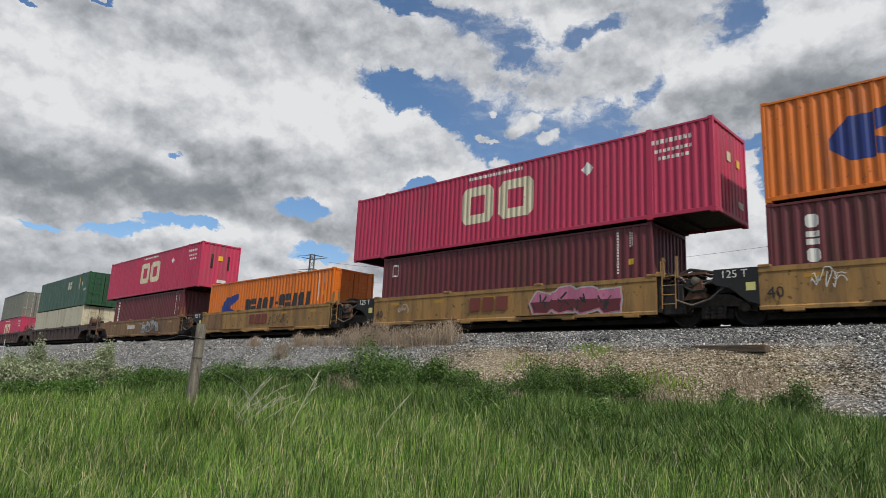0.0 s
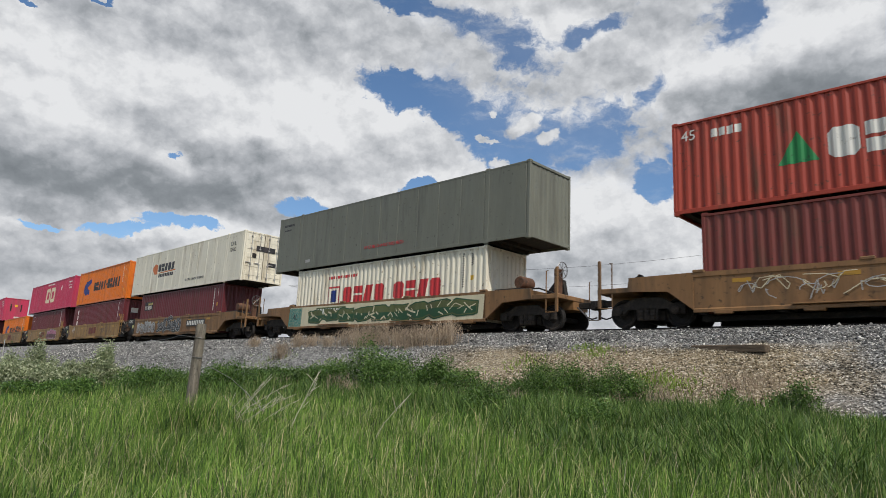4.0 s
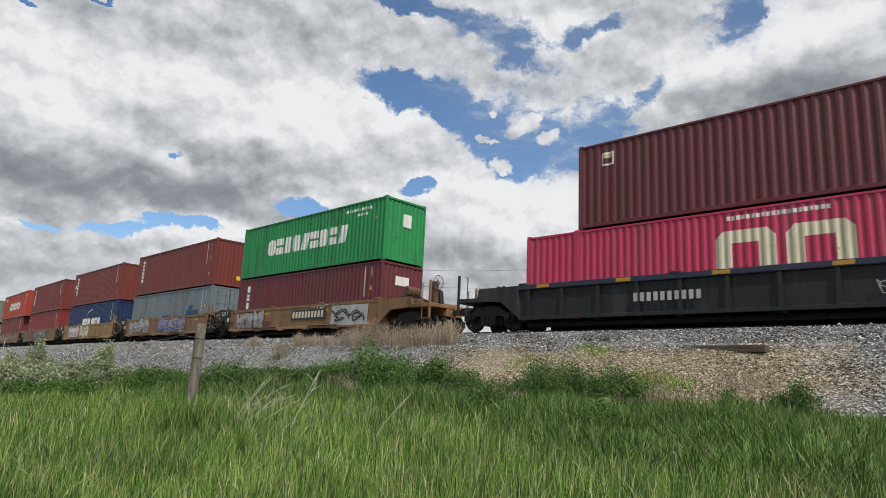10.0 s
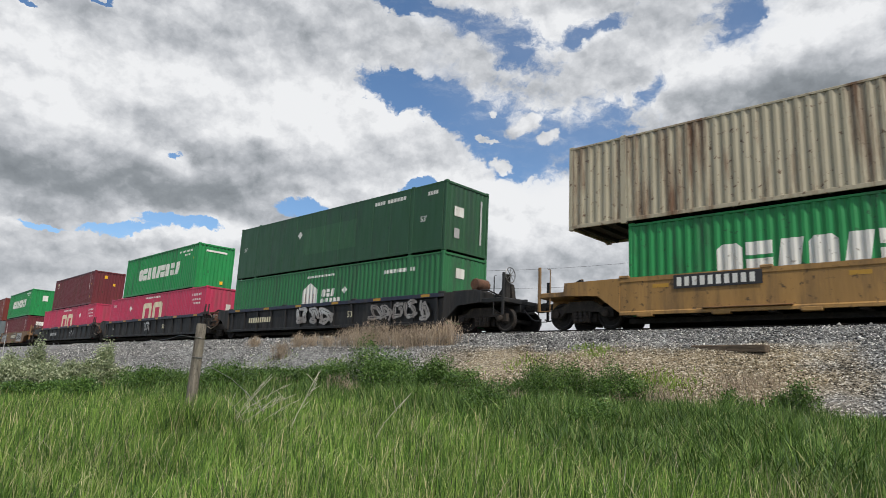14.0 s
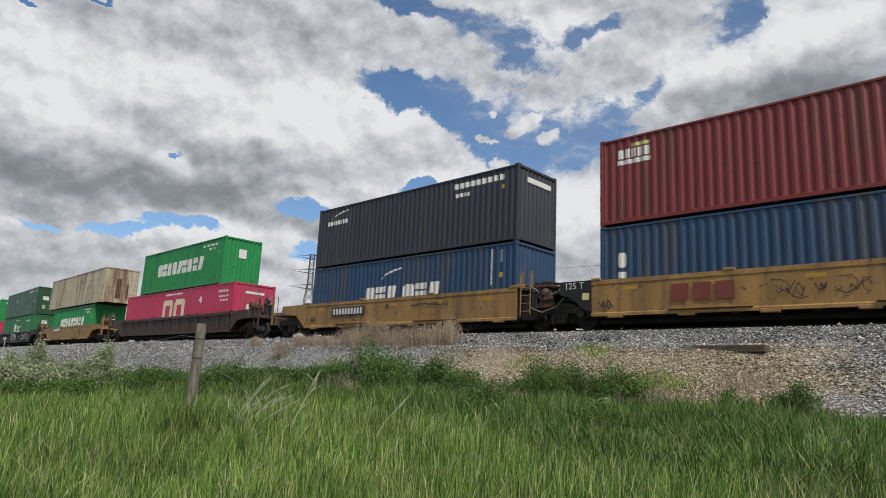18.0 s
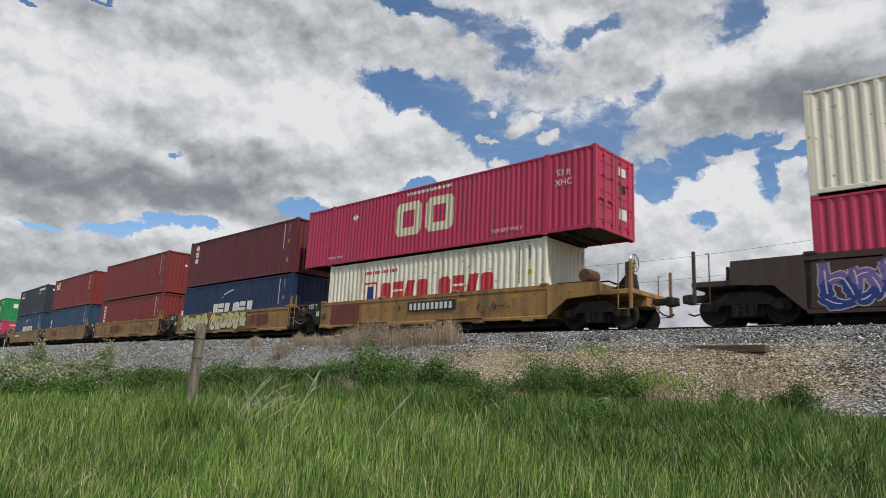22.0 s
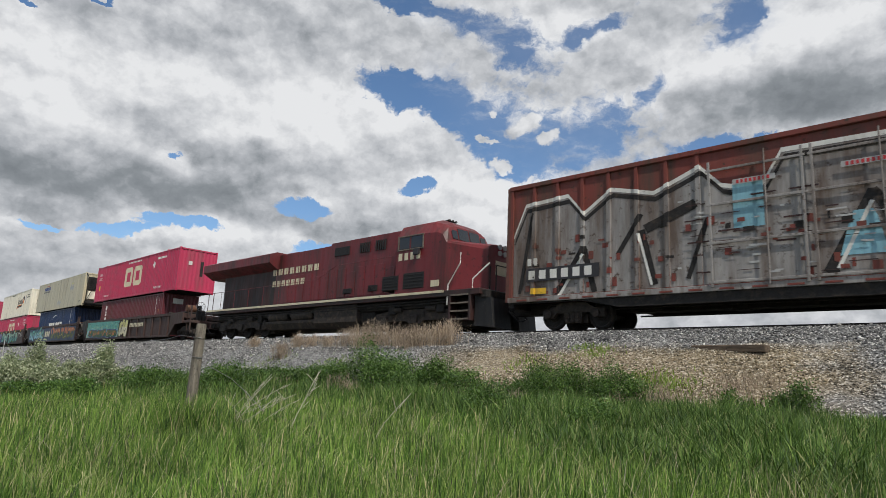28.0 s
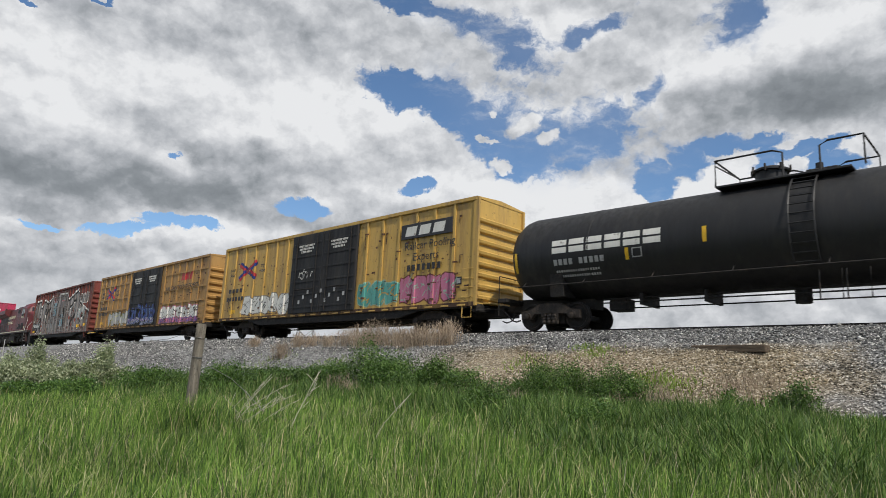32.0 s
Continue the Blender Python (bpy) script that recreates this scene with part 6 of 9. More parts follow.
    W(94.6, True, "brown", "end", "joint", "dark well wagon covered in mint and blue graffiti", 1.68, 0.18, False, None, star(patch(-8.2, 8.2, 0.3, 1.45, "brown"), patch(-3.8, 5.2, 0.32, 1.4, "chord"), lambda r, y, h, t, l: graffiti(r, -8.0, -4.0, 0.3, 1.5, y - 0.004, 6, "m_purple", "m_silver", "m_white"), num_plate(-5.3, 1.15, 2.2, "m_black"), lambda r, y, h, t, l: graffiti(r, -3.6, 5.4, 0.3, 1.62, y - 0.004, 7, "m_mint", "m_black", "m_teal"), tag(5.6, 7.6, 0.9, 1.5, 6, "m_white"), *[patch(x, x + 0.55, 1.5, 1.6, "m_yellow", "reflector", "dull yellow reflector strip") for x in (-6.4, -4.6, -1.9, 0.2, 3.4, 6.2)]))
    W(114.1, True, "brown", "joint", "joint", "dark well wagon covered in teal and orange graffiti", 1.68, 0.18, False, None, star(patch(-8.2, 8.2, 0.3, 1.45, "navy"), lambda r, y, h, t, l: graffiti(r, -8.0, -2.4, 0.35, 1.55, y - 0.004, 6, "m_teal", "m_black", "m_mint"), big(-1.9, "m_cream"), lambda r, y, h, t, l: graffiti(r, 0.4, 8.0, 0.35, 1.6, y - 0.004, 7, "m_coral", "m_olive", "m_lime")))
    W(133.6, True, "brown", "joint", "end", "dark well wagon with teal bulging graffiti on one half", 1.68, 0.18, False, None, star(patch(-8.1, -0.9, 0.34, 0.8, "m_mint"), patch(-8.1, -0.9, 0.8, 1.5, "m_teal"), lambda r, y, h, t, l: graffiti(r, -8.0, -0.9, 0.36, 1.56, y - 0.006, 7, "m_teal", "forest", "m_lime"), lambda r, y, h, t, l: graffiti(r, -7.6, -1.2, 0.32, 0.95, y - 0.016, 6, "m_olive", "m_blue", "m_orange"), lambda r, y, h, t, l: graffiti(r, -0.7, 0.9, 0.3, 1.6, y, 3, "m_lime", "m_black"), num_plate(2.6, 1.1, 2.6, None, "m_cream")))


# ---- boxcars, tank car, locomotive ----
def boxcar(x_left, colour, label, end_colour, roof_colour, post_step=1.05):
    length, Wd = 19.15, 1.42
    half = length / 2
    root = thing("boxcar", x_left + half, label, "boxcar", "boxcars")
    mat = M[colour]
    z0, z1 = 1.02, 5.02
    bm = bmesh.new()
    quad_box(bm, -half + 0.03, half - 0.03, -Wd + 0.06, Wd - 0.06, z0, z1)
    part("body", bm, mat, root)

    def post(bm):
        prism(bm, [(-0.07, z0), (0.07, z0), (0.05, z1 - 0.05), (-0.05, z1 - 0.05)], -Wd, -Wd + 0.07)
    pm = shared(("side_post",), post)
    n = round(length / post_step)
    prof = [(-half - 0.1, 0.06)]
    for i in range(n + 1):
        x = -half + 0.09 + (length - 0.18) * i / n
        if -2.66 < x < 2.66:
            continue
        prof += [(x - 0.075, 0.06), (x - 0.065, 0.0), (x + 0.065, 0.0), (x + 0.075, 0.06)]
        hang("side_post", pm, mat, root, "", pose(x, 0, 0))
        hang("side_post", pm, mat, root, "", pose(x, 0, 0, 0, 0, 180))
    for s in (-1, 1):
        y0, y1 = sorted((s * (Wd + 0.012), s * (Wd - 0.12)))
        bm = bmesh.new()
        quad_box(bm, -half, half, y0, y1, 0.9, z0 + 0.05, 0.008)
        part("side_sill", bm, M["sprayed"] if colour == "boxred" else M["sill_rust"], root, "rust-streaked lower side rail")

        def lug(bm):
            quad_box(bm, -0.2, 0.2, -Wd - 0.03, -Wd + 0.02, 0.93, 0.985, 0.006)
        lm = shared(("sill_lug",), lug)
        for k in range(22):
            hang("sill_lug", lm, mat, root, "", pose(-half + 0.6 + (length - 1.2) * k / 21, 0, 0) if s < 0 else pose(-half + 0.6 + (length - 1.2) * k / 21, 0, 0, 0, 0, 180))
        y0, y1 = sorted((s * (Wd - 0.06), s * (Wd - 0.2)))
        bm = bmesh.new()
        prism(bm, [(-half, 0.86), (-half + 2.9, 0.86), (-half + 4.2, 0.60), (half - 4.2, 0.60), (half - 2.9, 0.86), (half, 0.86), (half, 0.95), (-half, 0.95)], y0, y1)
        part("skirt", bm, M["iron"], root, "black skirt below the side rail")
        bm = bmesh.new()
        quad_box(bm, -half, half, min(s * (Wd + 0.02), s * (Wd - 0.1)), max(s * (Wd + 0.02), s * (Wd - 0.1)), z1 - 0.1, z1 + 0.06, 0.02)
        part("eave", bm, M[roof_colour], root)
    bm = bmesh.new()
    section(bm, [(-Wd - 0.02, z1 + 0.05), (0, z1 + 0.16), (Wd + 0.02, z1 + 0.05), (Wd - 0.1, z1 - 0.02), (-Wd + 0.1, z1 - 0.02)], -half - 0.02, half + 0.02)
    for i in range(14):
        x = -half + 0.7 + (length - 1.4) * i / 13
        section(bm, [(-Wd, z1 + 0.06), (0, z1 + 0.2), (Wd, z1 + 0.06)], x - 0.05, x + 0.05)
    part("roof", bm, M[roof_colour], root)
    for s in (-1, 1):
        def ends(bm):
            pts = [(half - 0.05, z0 - 0.1), (half, z0 - 0.1)]
            for k in range(8):
                z = z0 + 0.12 + k * 0.42
                pts += [(half, z), (half + 0.10, z + 0.05), (half + 0.12, z + 0.15), (half, z + 0.22)]
            prism(bm, pts + [(half, z1 + 0.02), (half - 0.05, z1 + 0.02)], -Wd + 0.10, Wd - 0.10)
            for y in (-Wd + 0.05, Wd - 0.05):
                quad_box(bm, half - 0.06, half + 0.11, y - 0.05, y + 0.05, z0 - 0.1, z1 + 0.02, 0.01)
        hang("end_wall", shared(("boxcar_end",), ends), M[end_colour], root, "ribbed end wall", pose(0, 0, 0, 0, 0, 0 if s > 0 else 180))
        place = pose(0, 0, 0, 0, 0, 0 if s > 0 else 180)

        def under(bm):
            section(bm, [(-0.3, 0.6), (0.3, 0.6), (0.3, 0.95), (-0.3, 0.95)], 4.5, half + 0.55)
            quad_box(bm, half - 0.2, half + 0.05, -1.3, 1.3, 0.72, 1.0, 0.02)
        hang("draft_sill", shared(("draft_sill",), under), M["iron"], root, "", place)

        def stirrup(bm):
            tube(bm, [(half - 0.1, -Wd, 0.9), (half - 0.1, -Wd, 0.5), (half - 0.55, -Wd, 0.5), (half - 0.55, -Wd, 0.9)], 0.02, 6)

        def rung(bm):
            tube(bm, [(half - 0.08, -Wd, 0), (half - 0.08, -Wd - 0.05, 0), (half - 0.55, -Wd - 0.05, 0), (half - 0.55, -Wd, 0)], 0.014, 6)

        def end_rung(bm):
            tube(bm, [(half + 0.1, -Wd + 0.1, 0), (half + 0.16, -Wd + 0.1, 0), (half + 0.16, -Wd + 0.55, 0), (half + 0.1, -Wd + 0.55, 0)], 0.014, 6)

        def crossover(bm):
            quad_box(bm, half - 0.01, half + 0.3, -0.9, 0.9, 1.02, 1.1, 0.01)
        hang("stirrup_step", shared(("stirrup_step",), stirrup), mat, root, "", place)
        for k in range(4):
            hang("grab_iron", shared(("side_rung",), rung), mat, root, "", place @ pose(0, 0, 1.25 + 0.35 * k))
            hang("grab_iron", shared(("end_rung",), end_rung), mat, root, "", place @ pose(0, 0, 1.2 + 0.35 * k))
        hang("crossover_platform", shared(("crossover",), crossover), mat, root, "", place)

        def cut(bm):
            tube(bm, [(half + 0.15, -1.35, 0.75), (half + 0.3, -0.8, 0.85), (half + 0.6, -0.3, 0.8)], 0.022, 6)
        hang("uncoupling_lever", shared(("uncoupling_lever",), cut), M["m_yellow"] if colour == "boxred" else M["iron"], root, "", place)
        truck(root, s * (half - 2.4), 0.44)
        coupler(root, s * (half + 0.45), s)
    bm = bmesh.new()
    section(bm, [(-0.25, 0.55), (0.25, 0.55), (0.2, 0.95), (-0.2, 0.95)], -half + 4, half - 4)
    lathe(bm, [(-0.5, 0.2), (-0.45, 0.24), (0.45, 0.24), (0.5, 0.2)], "x", (1.6, 0.4, 0.72), 12)
    quad_box(bm, -2.4, -2.0, -0.3, 0.3, 0.5, 0.95, 0.02)
    tube(bm, [(-half + 3, -0.7, 0.62), (half - 3, -0.7, 0.62)], 0.025, 6)
    tube(bm, [(-half + 4, 0.5, 0.5), (half - 4, 0.5, 0.5)], 0.03, 6)
    part("underframe", bm, M["iron"], root, "dark underframe and brake pipes")
    return root, half, Wd, prof + [(half + 0.1, 0.06)]


def prism_x(bm, pts, x, y0, y1):
    a = [bm.verts.new((x + d, y0, z)) for z, d in pts]
    b = [bm.verts.new((x + d, y1, z)) for z, d in pts]
    n = len(pts)
    bm.faces.new(a)
    bm.faces.new(b[::-1])
    for i in range(n):
        bm.faces.new((a[i], b[i], b[(i + 1) % n], a[(i + 1) % n]))


def plug_door(root, x0, x1, Wd, mat, bars="iron"):
    bm = bmesh.new()
    quad_box(bm, x0, x1, -Wd - 0.06, -Wd + 0.05, 1.05, 4.92, 0.02)
    d = part("door", bm, mat, root, "sliding plug door with locking bars")
    for i in range(6):
        bm = bmesh.new()
        z = 1.3 + i * 0.62
        quad_box(bm, x0 + 0.12, x1 - 0.12, -Wd - 0.085, -Wd - 0.055, z, z + 0.09, 0.008)
        part("door_rib", bm, mat, d)
    bm = bmesh.new()
    for x in (x0 + 0.45, x1 - 0.45):
        tube(bm, [(x, -Wd - 0.10, 1.1), (x, -Wd - 0.10, 4.85)], 0.025, 6)
    tube(bm, [(x0 + 0.45, -Wd - 0.11, 2.2), (x1 - 0.45, -Wd - 0.11, 2.2)], 0.022, 6)
    part("locking_bar", bm, M[bars], d)
    return d


def flat_mark(root, shapes, y, mat, label="", name="painted_mark", prof=None):
    """Painted polygons in x, z on a side, each a part; prof lets them follow the side's posts."""
    for i, pts in enumerate(shapes):
        if prof:
            hang(name, strips_mesh([as_strip(pts)], prof, y - 0.0004 * i, name), M[mat], root, label)
            continue
        bm = bmesh.new()
        bm.faces.new([bm.verts.new((a, y - 0.0004 * i, b)) for a, b in pts])
        part(name, bm, M[mat], root, label)


def bar_shape(x0, x1, z0, z1):
    return [(x0, z0), (x1, z0), (x1, z1), (x0, z1)]


def stroke(x0, z0, x1, z1, t):
    d = Vector((z1 - z0, x0 - x1)).normalized() * t / 2
    return [(x0 - d.x, z0 - d.y), (x1 - d.x, z1 - d.y), (x1 + d.x, z1 + d.y), (x0 + d.x, z0 + d.y)]


def yellow_boxcar(x_left, first):
    lab = "weathered ochre boxcar with black doors, cross ribs and graffiti" if first else "yellow boxcar with black doors and a black mark panel"
    tone = "boxochre" if first else "boxyellow"
    root, half, Wd, prof = boxcar(x_left, tone, lab, tone, tone)
    y = -Wd - 0.004
    for a, b in ((-2.58, -0.02), (0.02, 2.58)):
        d = plug_door(root, a, b, Wd, M["black"])
        plate_row(root, (a + b) / 2, 4.35, 1.3, 0.1, 12, -Wd - 0.088, "m_white")
        plate_row(root, (a + b) / 2, 4.2, 1.2, 0.1, 11, -Wd - 0.088, "m_white")
        plate_row(root, (a + b) / 2, 4.05, 0.9, 0.1, 8, -Wd - 0.088, "m_white")
    # crossed emblem with the slogan beside it
    fy = -Wd - 0.001
    for sx, up, dn in ((1, "m_blue", "m_red"), (-1, "m_red", "m_blue")):
        tip = -7.02
        for k, (mu, md) in enumerate(((up, dn), (dn, up))):
            e = tip + sx * (0.1 - 0.28 * k)
            flat_mark(root, [stroke(tip - sx * (0.85 + 0.1 * k), 4.1 - 0.12 * k, e, 3.63, 0.17)], fy - 0.002 * k, mu, "crossed arrow emblem", prof=prof)
            flat_mark(root, [stroke(tip - sx * (0.85 + 0.1 * k), 3.14 + 0.12 * k, e, 3.61, 0.17)], fy - 0.004 - 0.002 * k, md, "crossed arrow emblem", prof=prof)
    for body, x, z in (("next", -8.55, 3.75), ("load", -8.55, 3.45), ("any", -5.45, 3.8), ("road", -5.45, 3.5)):
        words(body, 0.3, M["m_black"], root, (x, y, z), "black lettering")
    plate_row(root, -8.0, 2.55, 1.6, 0.22, 4, -Wd, "m_black")
    plate_row(root, -8.0, 2.1, 1.9, 0.22, 6, -Wd, "m_black")
    yy = -Wd + 0.0
    if first:
        def rib(bm):
            prism(bm, [(-0.46, -0.05), (0.46, -0.05), (0.46, 0.05), (-0.46, 0.05)], -Wd + 0.012, -Wd + 0.075)
        rm = shared("cross_rib", rib)
        xs = [a + 0.07 for a, d in prof if d == 0.0][::2]
        for xa, xb in zip(xs, xs[1:]):
            if xb - xa < 1.3:
                for z in (2.35, 3.2, 4.25):
                    hang("cross_rib", rm, M[tone], root, "", pose((xa + xb) / 2, 0, z))
        flat_mark(root, [[(a, 3.74), (a + 0.45, 3.74), (a + 0.55, 4.2), (a + 0.1, 4.2)] for a in (5.7, 6.3, 6.9)], fy, "m_red", "red owner's mark", prof=prof)
        words("RAILCAR POOLING EXPERTS", 0.38, M["m_black"], root, (6.05, y, 3.3), "black lettering")
        graffiti(root, 3.1, 8.6, 1.25, 2.15, yy, 7, "m_white", "m_pink", "m_black", prof)
        graffiti(root, 3.0, 8.7, 1.02, 1.35, yy - 0.006, 9, "m_pink", "m_purple", None, prof)
        graffiti(root, -6.9, -2.8, 1.12, 2.15, yy, 6, "m_silver", "m_olive", "m_lime", prof)
        graffiti(root, -2.4, 2.4, 1.2, 2.6, -Wd - 0.09, 4, "m_blue", "m_black", "m_sky")
        graffiti(root, -2.5, 2.5, 1.1, 1.6, -Wd - 0.11, 6, "m_purple", "m_silver", "m_white")
    else:
        bm = bmesh.new()
        quad_box(bm, 5.45, 8.37, -Wd - 0.03, -Wd, 3.82, 4.45, 0.01)
        panel = part("mark_panel", bm, M["m_black"], root, "black mark panel")
        flat_mark(root, [[(a, 3.93), (a + 0.62, 3.93), (a + 0.72, 4.33), (a + 0.1, 4.33)] for a in (5.7, 6.5, 7.3)], -Wd - 0.034, "m_white", "white owner's mark")
        words("Railcar Pooling", 0.48, M["m_black"], root, (7.1, y, 3.5), "black lettering")
        words("Experts", 0.48, M["m_black"], root, (6.95, y, 3.03), "black lettering")
        plate_row(root, 6.9, 2.6, 2.0, 0.26, 7, -Wd, "m_black")
        graffiti(root, 2.75, 5.4, 1.15, 2.3, yy, 3, "m_teal", "m_mint", "boxyellow", prof)
        graffiti(root, 5.4, 8.6, 1.05, 2.25, yy, 4, "m_pink", "boxred", "m_mint", prof)
        graffiti(root, -7.2, -2.8, 1.1, 2.2, yy, 5, "m_white", "sprayed", "m_black", prof)
        scribble(root, -2.0, -0.6, 2.5, 3.3, -Wd - 0.09, 3, M["m_white"])
        flat_mark(root, [bar_shape(-1.7 + 0.35 * k, -1.55 + 0.35 * k, 1.5 + 0.23 * (k % 3), 1.68 + 0.23 * (k % 3)) for k in range(11)], -Wd - 0.092, "m_silver", "pale sticker", "sticker")
        flat_mark(root, [bar_shape(8.3, 8.9, 1.75, 2.05)], fy, "m_black", prof=prof)
        flat_mark(root, [bar_shape(8.36, 8.58, 1.8, 2.0), bar_shape(8.64, 8.84, 1.8, 2.0)], fy - 0.004, "m_silver", prof=prof)
    flat_mark(root, [bar_shape(-8.6, -8.0, 1.3, 1.5)], fy, "m_yellow", "yellow reflector", "reflector", prof)
    rnd = random.Random(31 if first else 32)
    chips = [(rnd.choice((rnd.uniform(-9.3, -2.9), rnd.uniform(2.9, 9.2), rnd.uniform(2.9, 9.2))), 1.1 + 3.4 * rnd.random() ** 1.8) for _ in range(120)]
    flat_mark(root, [bar_shape(x, x + rnd.uniform(0.04, 0.26), z, z + rnd.uniform(0.02, 0.10)) for x, z in chips], fy - 0.022, "rust", "flaked rusty chips", "paint_flake", prof)
    flat_mark(root, [bar_shape(x, x + rnd.uniform(0.02, 0.05), z - rnd.uniform(0.2, 0.7), z) for x, z in chips[::4] if z > 1.9], fy - 0.024, "sill_rust", "rust run", "paint_flake", prof)


def sprayed_boxcar(x_left):
    root, half, Wd, prof = boxcar(x_left, "boxred", "red boxcar covered to the eaves in silver graffiti", "boxred", "boxred", 0.98)
    y = -Wd + 0.001
    # the silver field: a ragged upper edge, running over the posts
    top = [(-9.4, 3.2), (-8.9, 4.3), (-7.2, 4.4), (-6.6, 3.7), (-5.6, 4.35), (-4.2, 4.0), (-2.8, 4.55), (-2.2, 3.9), (-1.2, 3.6), (-0.6, 4.6), (2.0, 4.55), (2.9, 4.0), (5.2, 4.65), (5.6, 4.75), (6.0, 3.9), (7.4, 3.2), (9.4, 2.6)]
    hang("graffiti", strips_mesh([[(x, 1.1, z) for x, z in top]], prof, y, "graffiti"), M["sprayed"], root, "silver graffiti field running over the posts")
    edge = lambda dx, dz, t: [[(xa + dx, za + dz - t, za + dz + t), (xb + dx, zb + dz - t, zb + dz + t)] for (xa, za), (xb, zb) in zip(top, top[1:])]
    for k, st in enumerate(edge(0, 0, 0.065)):
        hang("graffiti", strips_mesh([st], prof, y - 0.004 - 0.0003 * k, "graffiti"), M["m_white"], root, "white graffiti outline")
    for k, st in enumerate(edge(0.06, -0.2, 0.075)):
        hang("graffiti", strips_mesh([st], prof, y - 0.006 - 0.0003 * k, "graffiti"), M["iron"], root, "dark graffiti shade")
    rnd = random.Random(77)
    flat_mark(root, [stroke(-7.6, 1.1, -6.6, 2.6, 0.2), stroke(-6.6, 2.6, -6.2, 1.1, 0.2), stroke(-4.2, 1.2, -4.6, 2.9, 0.2), stroke(-4.5, 2.9, -2.9, 3.5, 0.3), stroke(0.3, 1.2, 1.4, 3.2, 0.22), stroke(1.4, 3.2, 2.2, 1.1, 0.22), stroke(3.2, 2.9, 5.2, 3.8, 0.3), stroke(4.0, 1.6, 5.4, 2.5, 0.3), stroke(-9.1, 1.2, -8.6, 4.0, 0.14), stroke(-5.4, 2.2, -4.6, 3.4, 0.16), stroke(6.6, 1.2, 7.8, 2.4, 0.3), stroke(-3.2, 1.3, -2.6, 3.0, 0.14)], y - 0.011, "iron", "dark graffiti stroke", "graffiti", prof)
    flat_mark(root, [stroke(-7.5, 1.05, -6.6, 2.35, 0.1), stroke(-4.3, 1.2, -4.7, 2.8, 0.08), stroke(0.5, 1.2, 1.35, 2.9, 0.09), stroke(3.2, 2.75, 5.1, 3.62, 0.1), stroke(6.7, 1.15, 7.9, 2.3, 0.1)], y - 0.016, "m_white", "white graffiti stroke", "graffiti", prof)
    flat_mark(root, [bar_shape(-1.9, -1.1, 2.6, 3.9), [(0.6, 1.6), (1.6, 1.6), (1.4, 2.7), (0.9, 2.7)]], y - 0.013, "m_sky", "light blue graffiti fill", "graffiti", prof)
    graffiti(root, 6.3, 8.7, 3.3, 4.3, y - 0.004, 3, "sprayed", "m_white", "m_black", prof)
    graffiti(root, 6.0, 8.0, 2.0, 3.1, y - 0.006, 3, "m_silver", "m_white", "m_mint", prof)
    flat_mark(root, [bar_shape(x, x + rnd.uniform(0.05, 0.24), z, z + rnd.uniform(0.05, 0.3)) for x, z in [(rnd.uniform(-9, 8.8), rnd.uniform(1.1, 2.8)) for _ in range(95)]], y - 0.010, "boxred", "flaking paint patch", "paint_flake", prof)
    flat_mark(root, [bar_shape(x, x + rnd.uniform(0.05, 0.3), z, z + rnd.uniform(0.05, 0.25)) for x, z in [(rnd.uniform(-9, 8.8), rnd.uniform(1.1, 3.0)) for _ in range(30)]], y - 0.030, "iron", "dark scuff", "paint_flake", prof)
    bare = [(rnd.uniform(-3.5, 8.6), rnd.uniform(1.15, 3.6)) for _ in range(130)]
    flat_mark(root, [bar_shape(x, x + rnd.uniform(0.15, 0.7), z, z + rnd.uniform(0.015, 0.05)) for x, z in bare[:70]], y - 0.036, "sooty", "long bare scuff", "paint_flake", prof)
    flat_mark(root, [bar_shape(x, x + rnd.uniform(0.1, 0.5), z, z + rnd.uniform(0.02, 0.06)) for x, z in bare[70:]], y - 0.056, "m_silver", "pale paint remnant", "paint_flake", prof)
    for a, b in ((-2.6, -0.03), (0.03, 2.6)):
        bm = bmesh.new()
        for z in (1.1, 2.2, 3.3, 4.3):
            quad_box(bm, a, b, -Wd - 0.05, -Wd - 0.014, z, z + 0.07, 0.008)
        for x in (a + 0.05, b - 0.12):
            quad_box(bm, x, x + 0.07, -Wd - 0.05, -Wd - 0.014, 1.0, 4.6, 0.008)
        tube(bm, [((a + b) / 2 + 0.3, -Wd - 0.07, 1.0), ((a + b) / 2 + 0.3, -Wd - 0.07, 4.7)], 0.022, 6)
        part("door_frame", bm, M["sprayed"], root, "door frame under silver spray paint")["kind"] = "stuff"
        plate_row(root, (a + b) / 2, 3.9, 0.9, 0.1, 8, -Wd - 0.02, "m_red", "m_silver")
    plate_row(root, -7.4, 1.8, 2.6, 0.3, 6, -Wd - 0.012, "m_white", "m_black")
    plate_row(root, -8.5, 2.25, 0.5, 0.25, 2, -Wd - 0.012, "m_white")
    flat_mark(root, [bar_shape(-8.6, -8.0, 1.15, 1.35), bar_shape(6.6, 7.4, 1.3, 1.55), bar_shape(8.3, 8.9, 1.4, 1.6)], y - 0.034, "m_yellow", "yellow reflector", "reflector", prof)
    return root


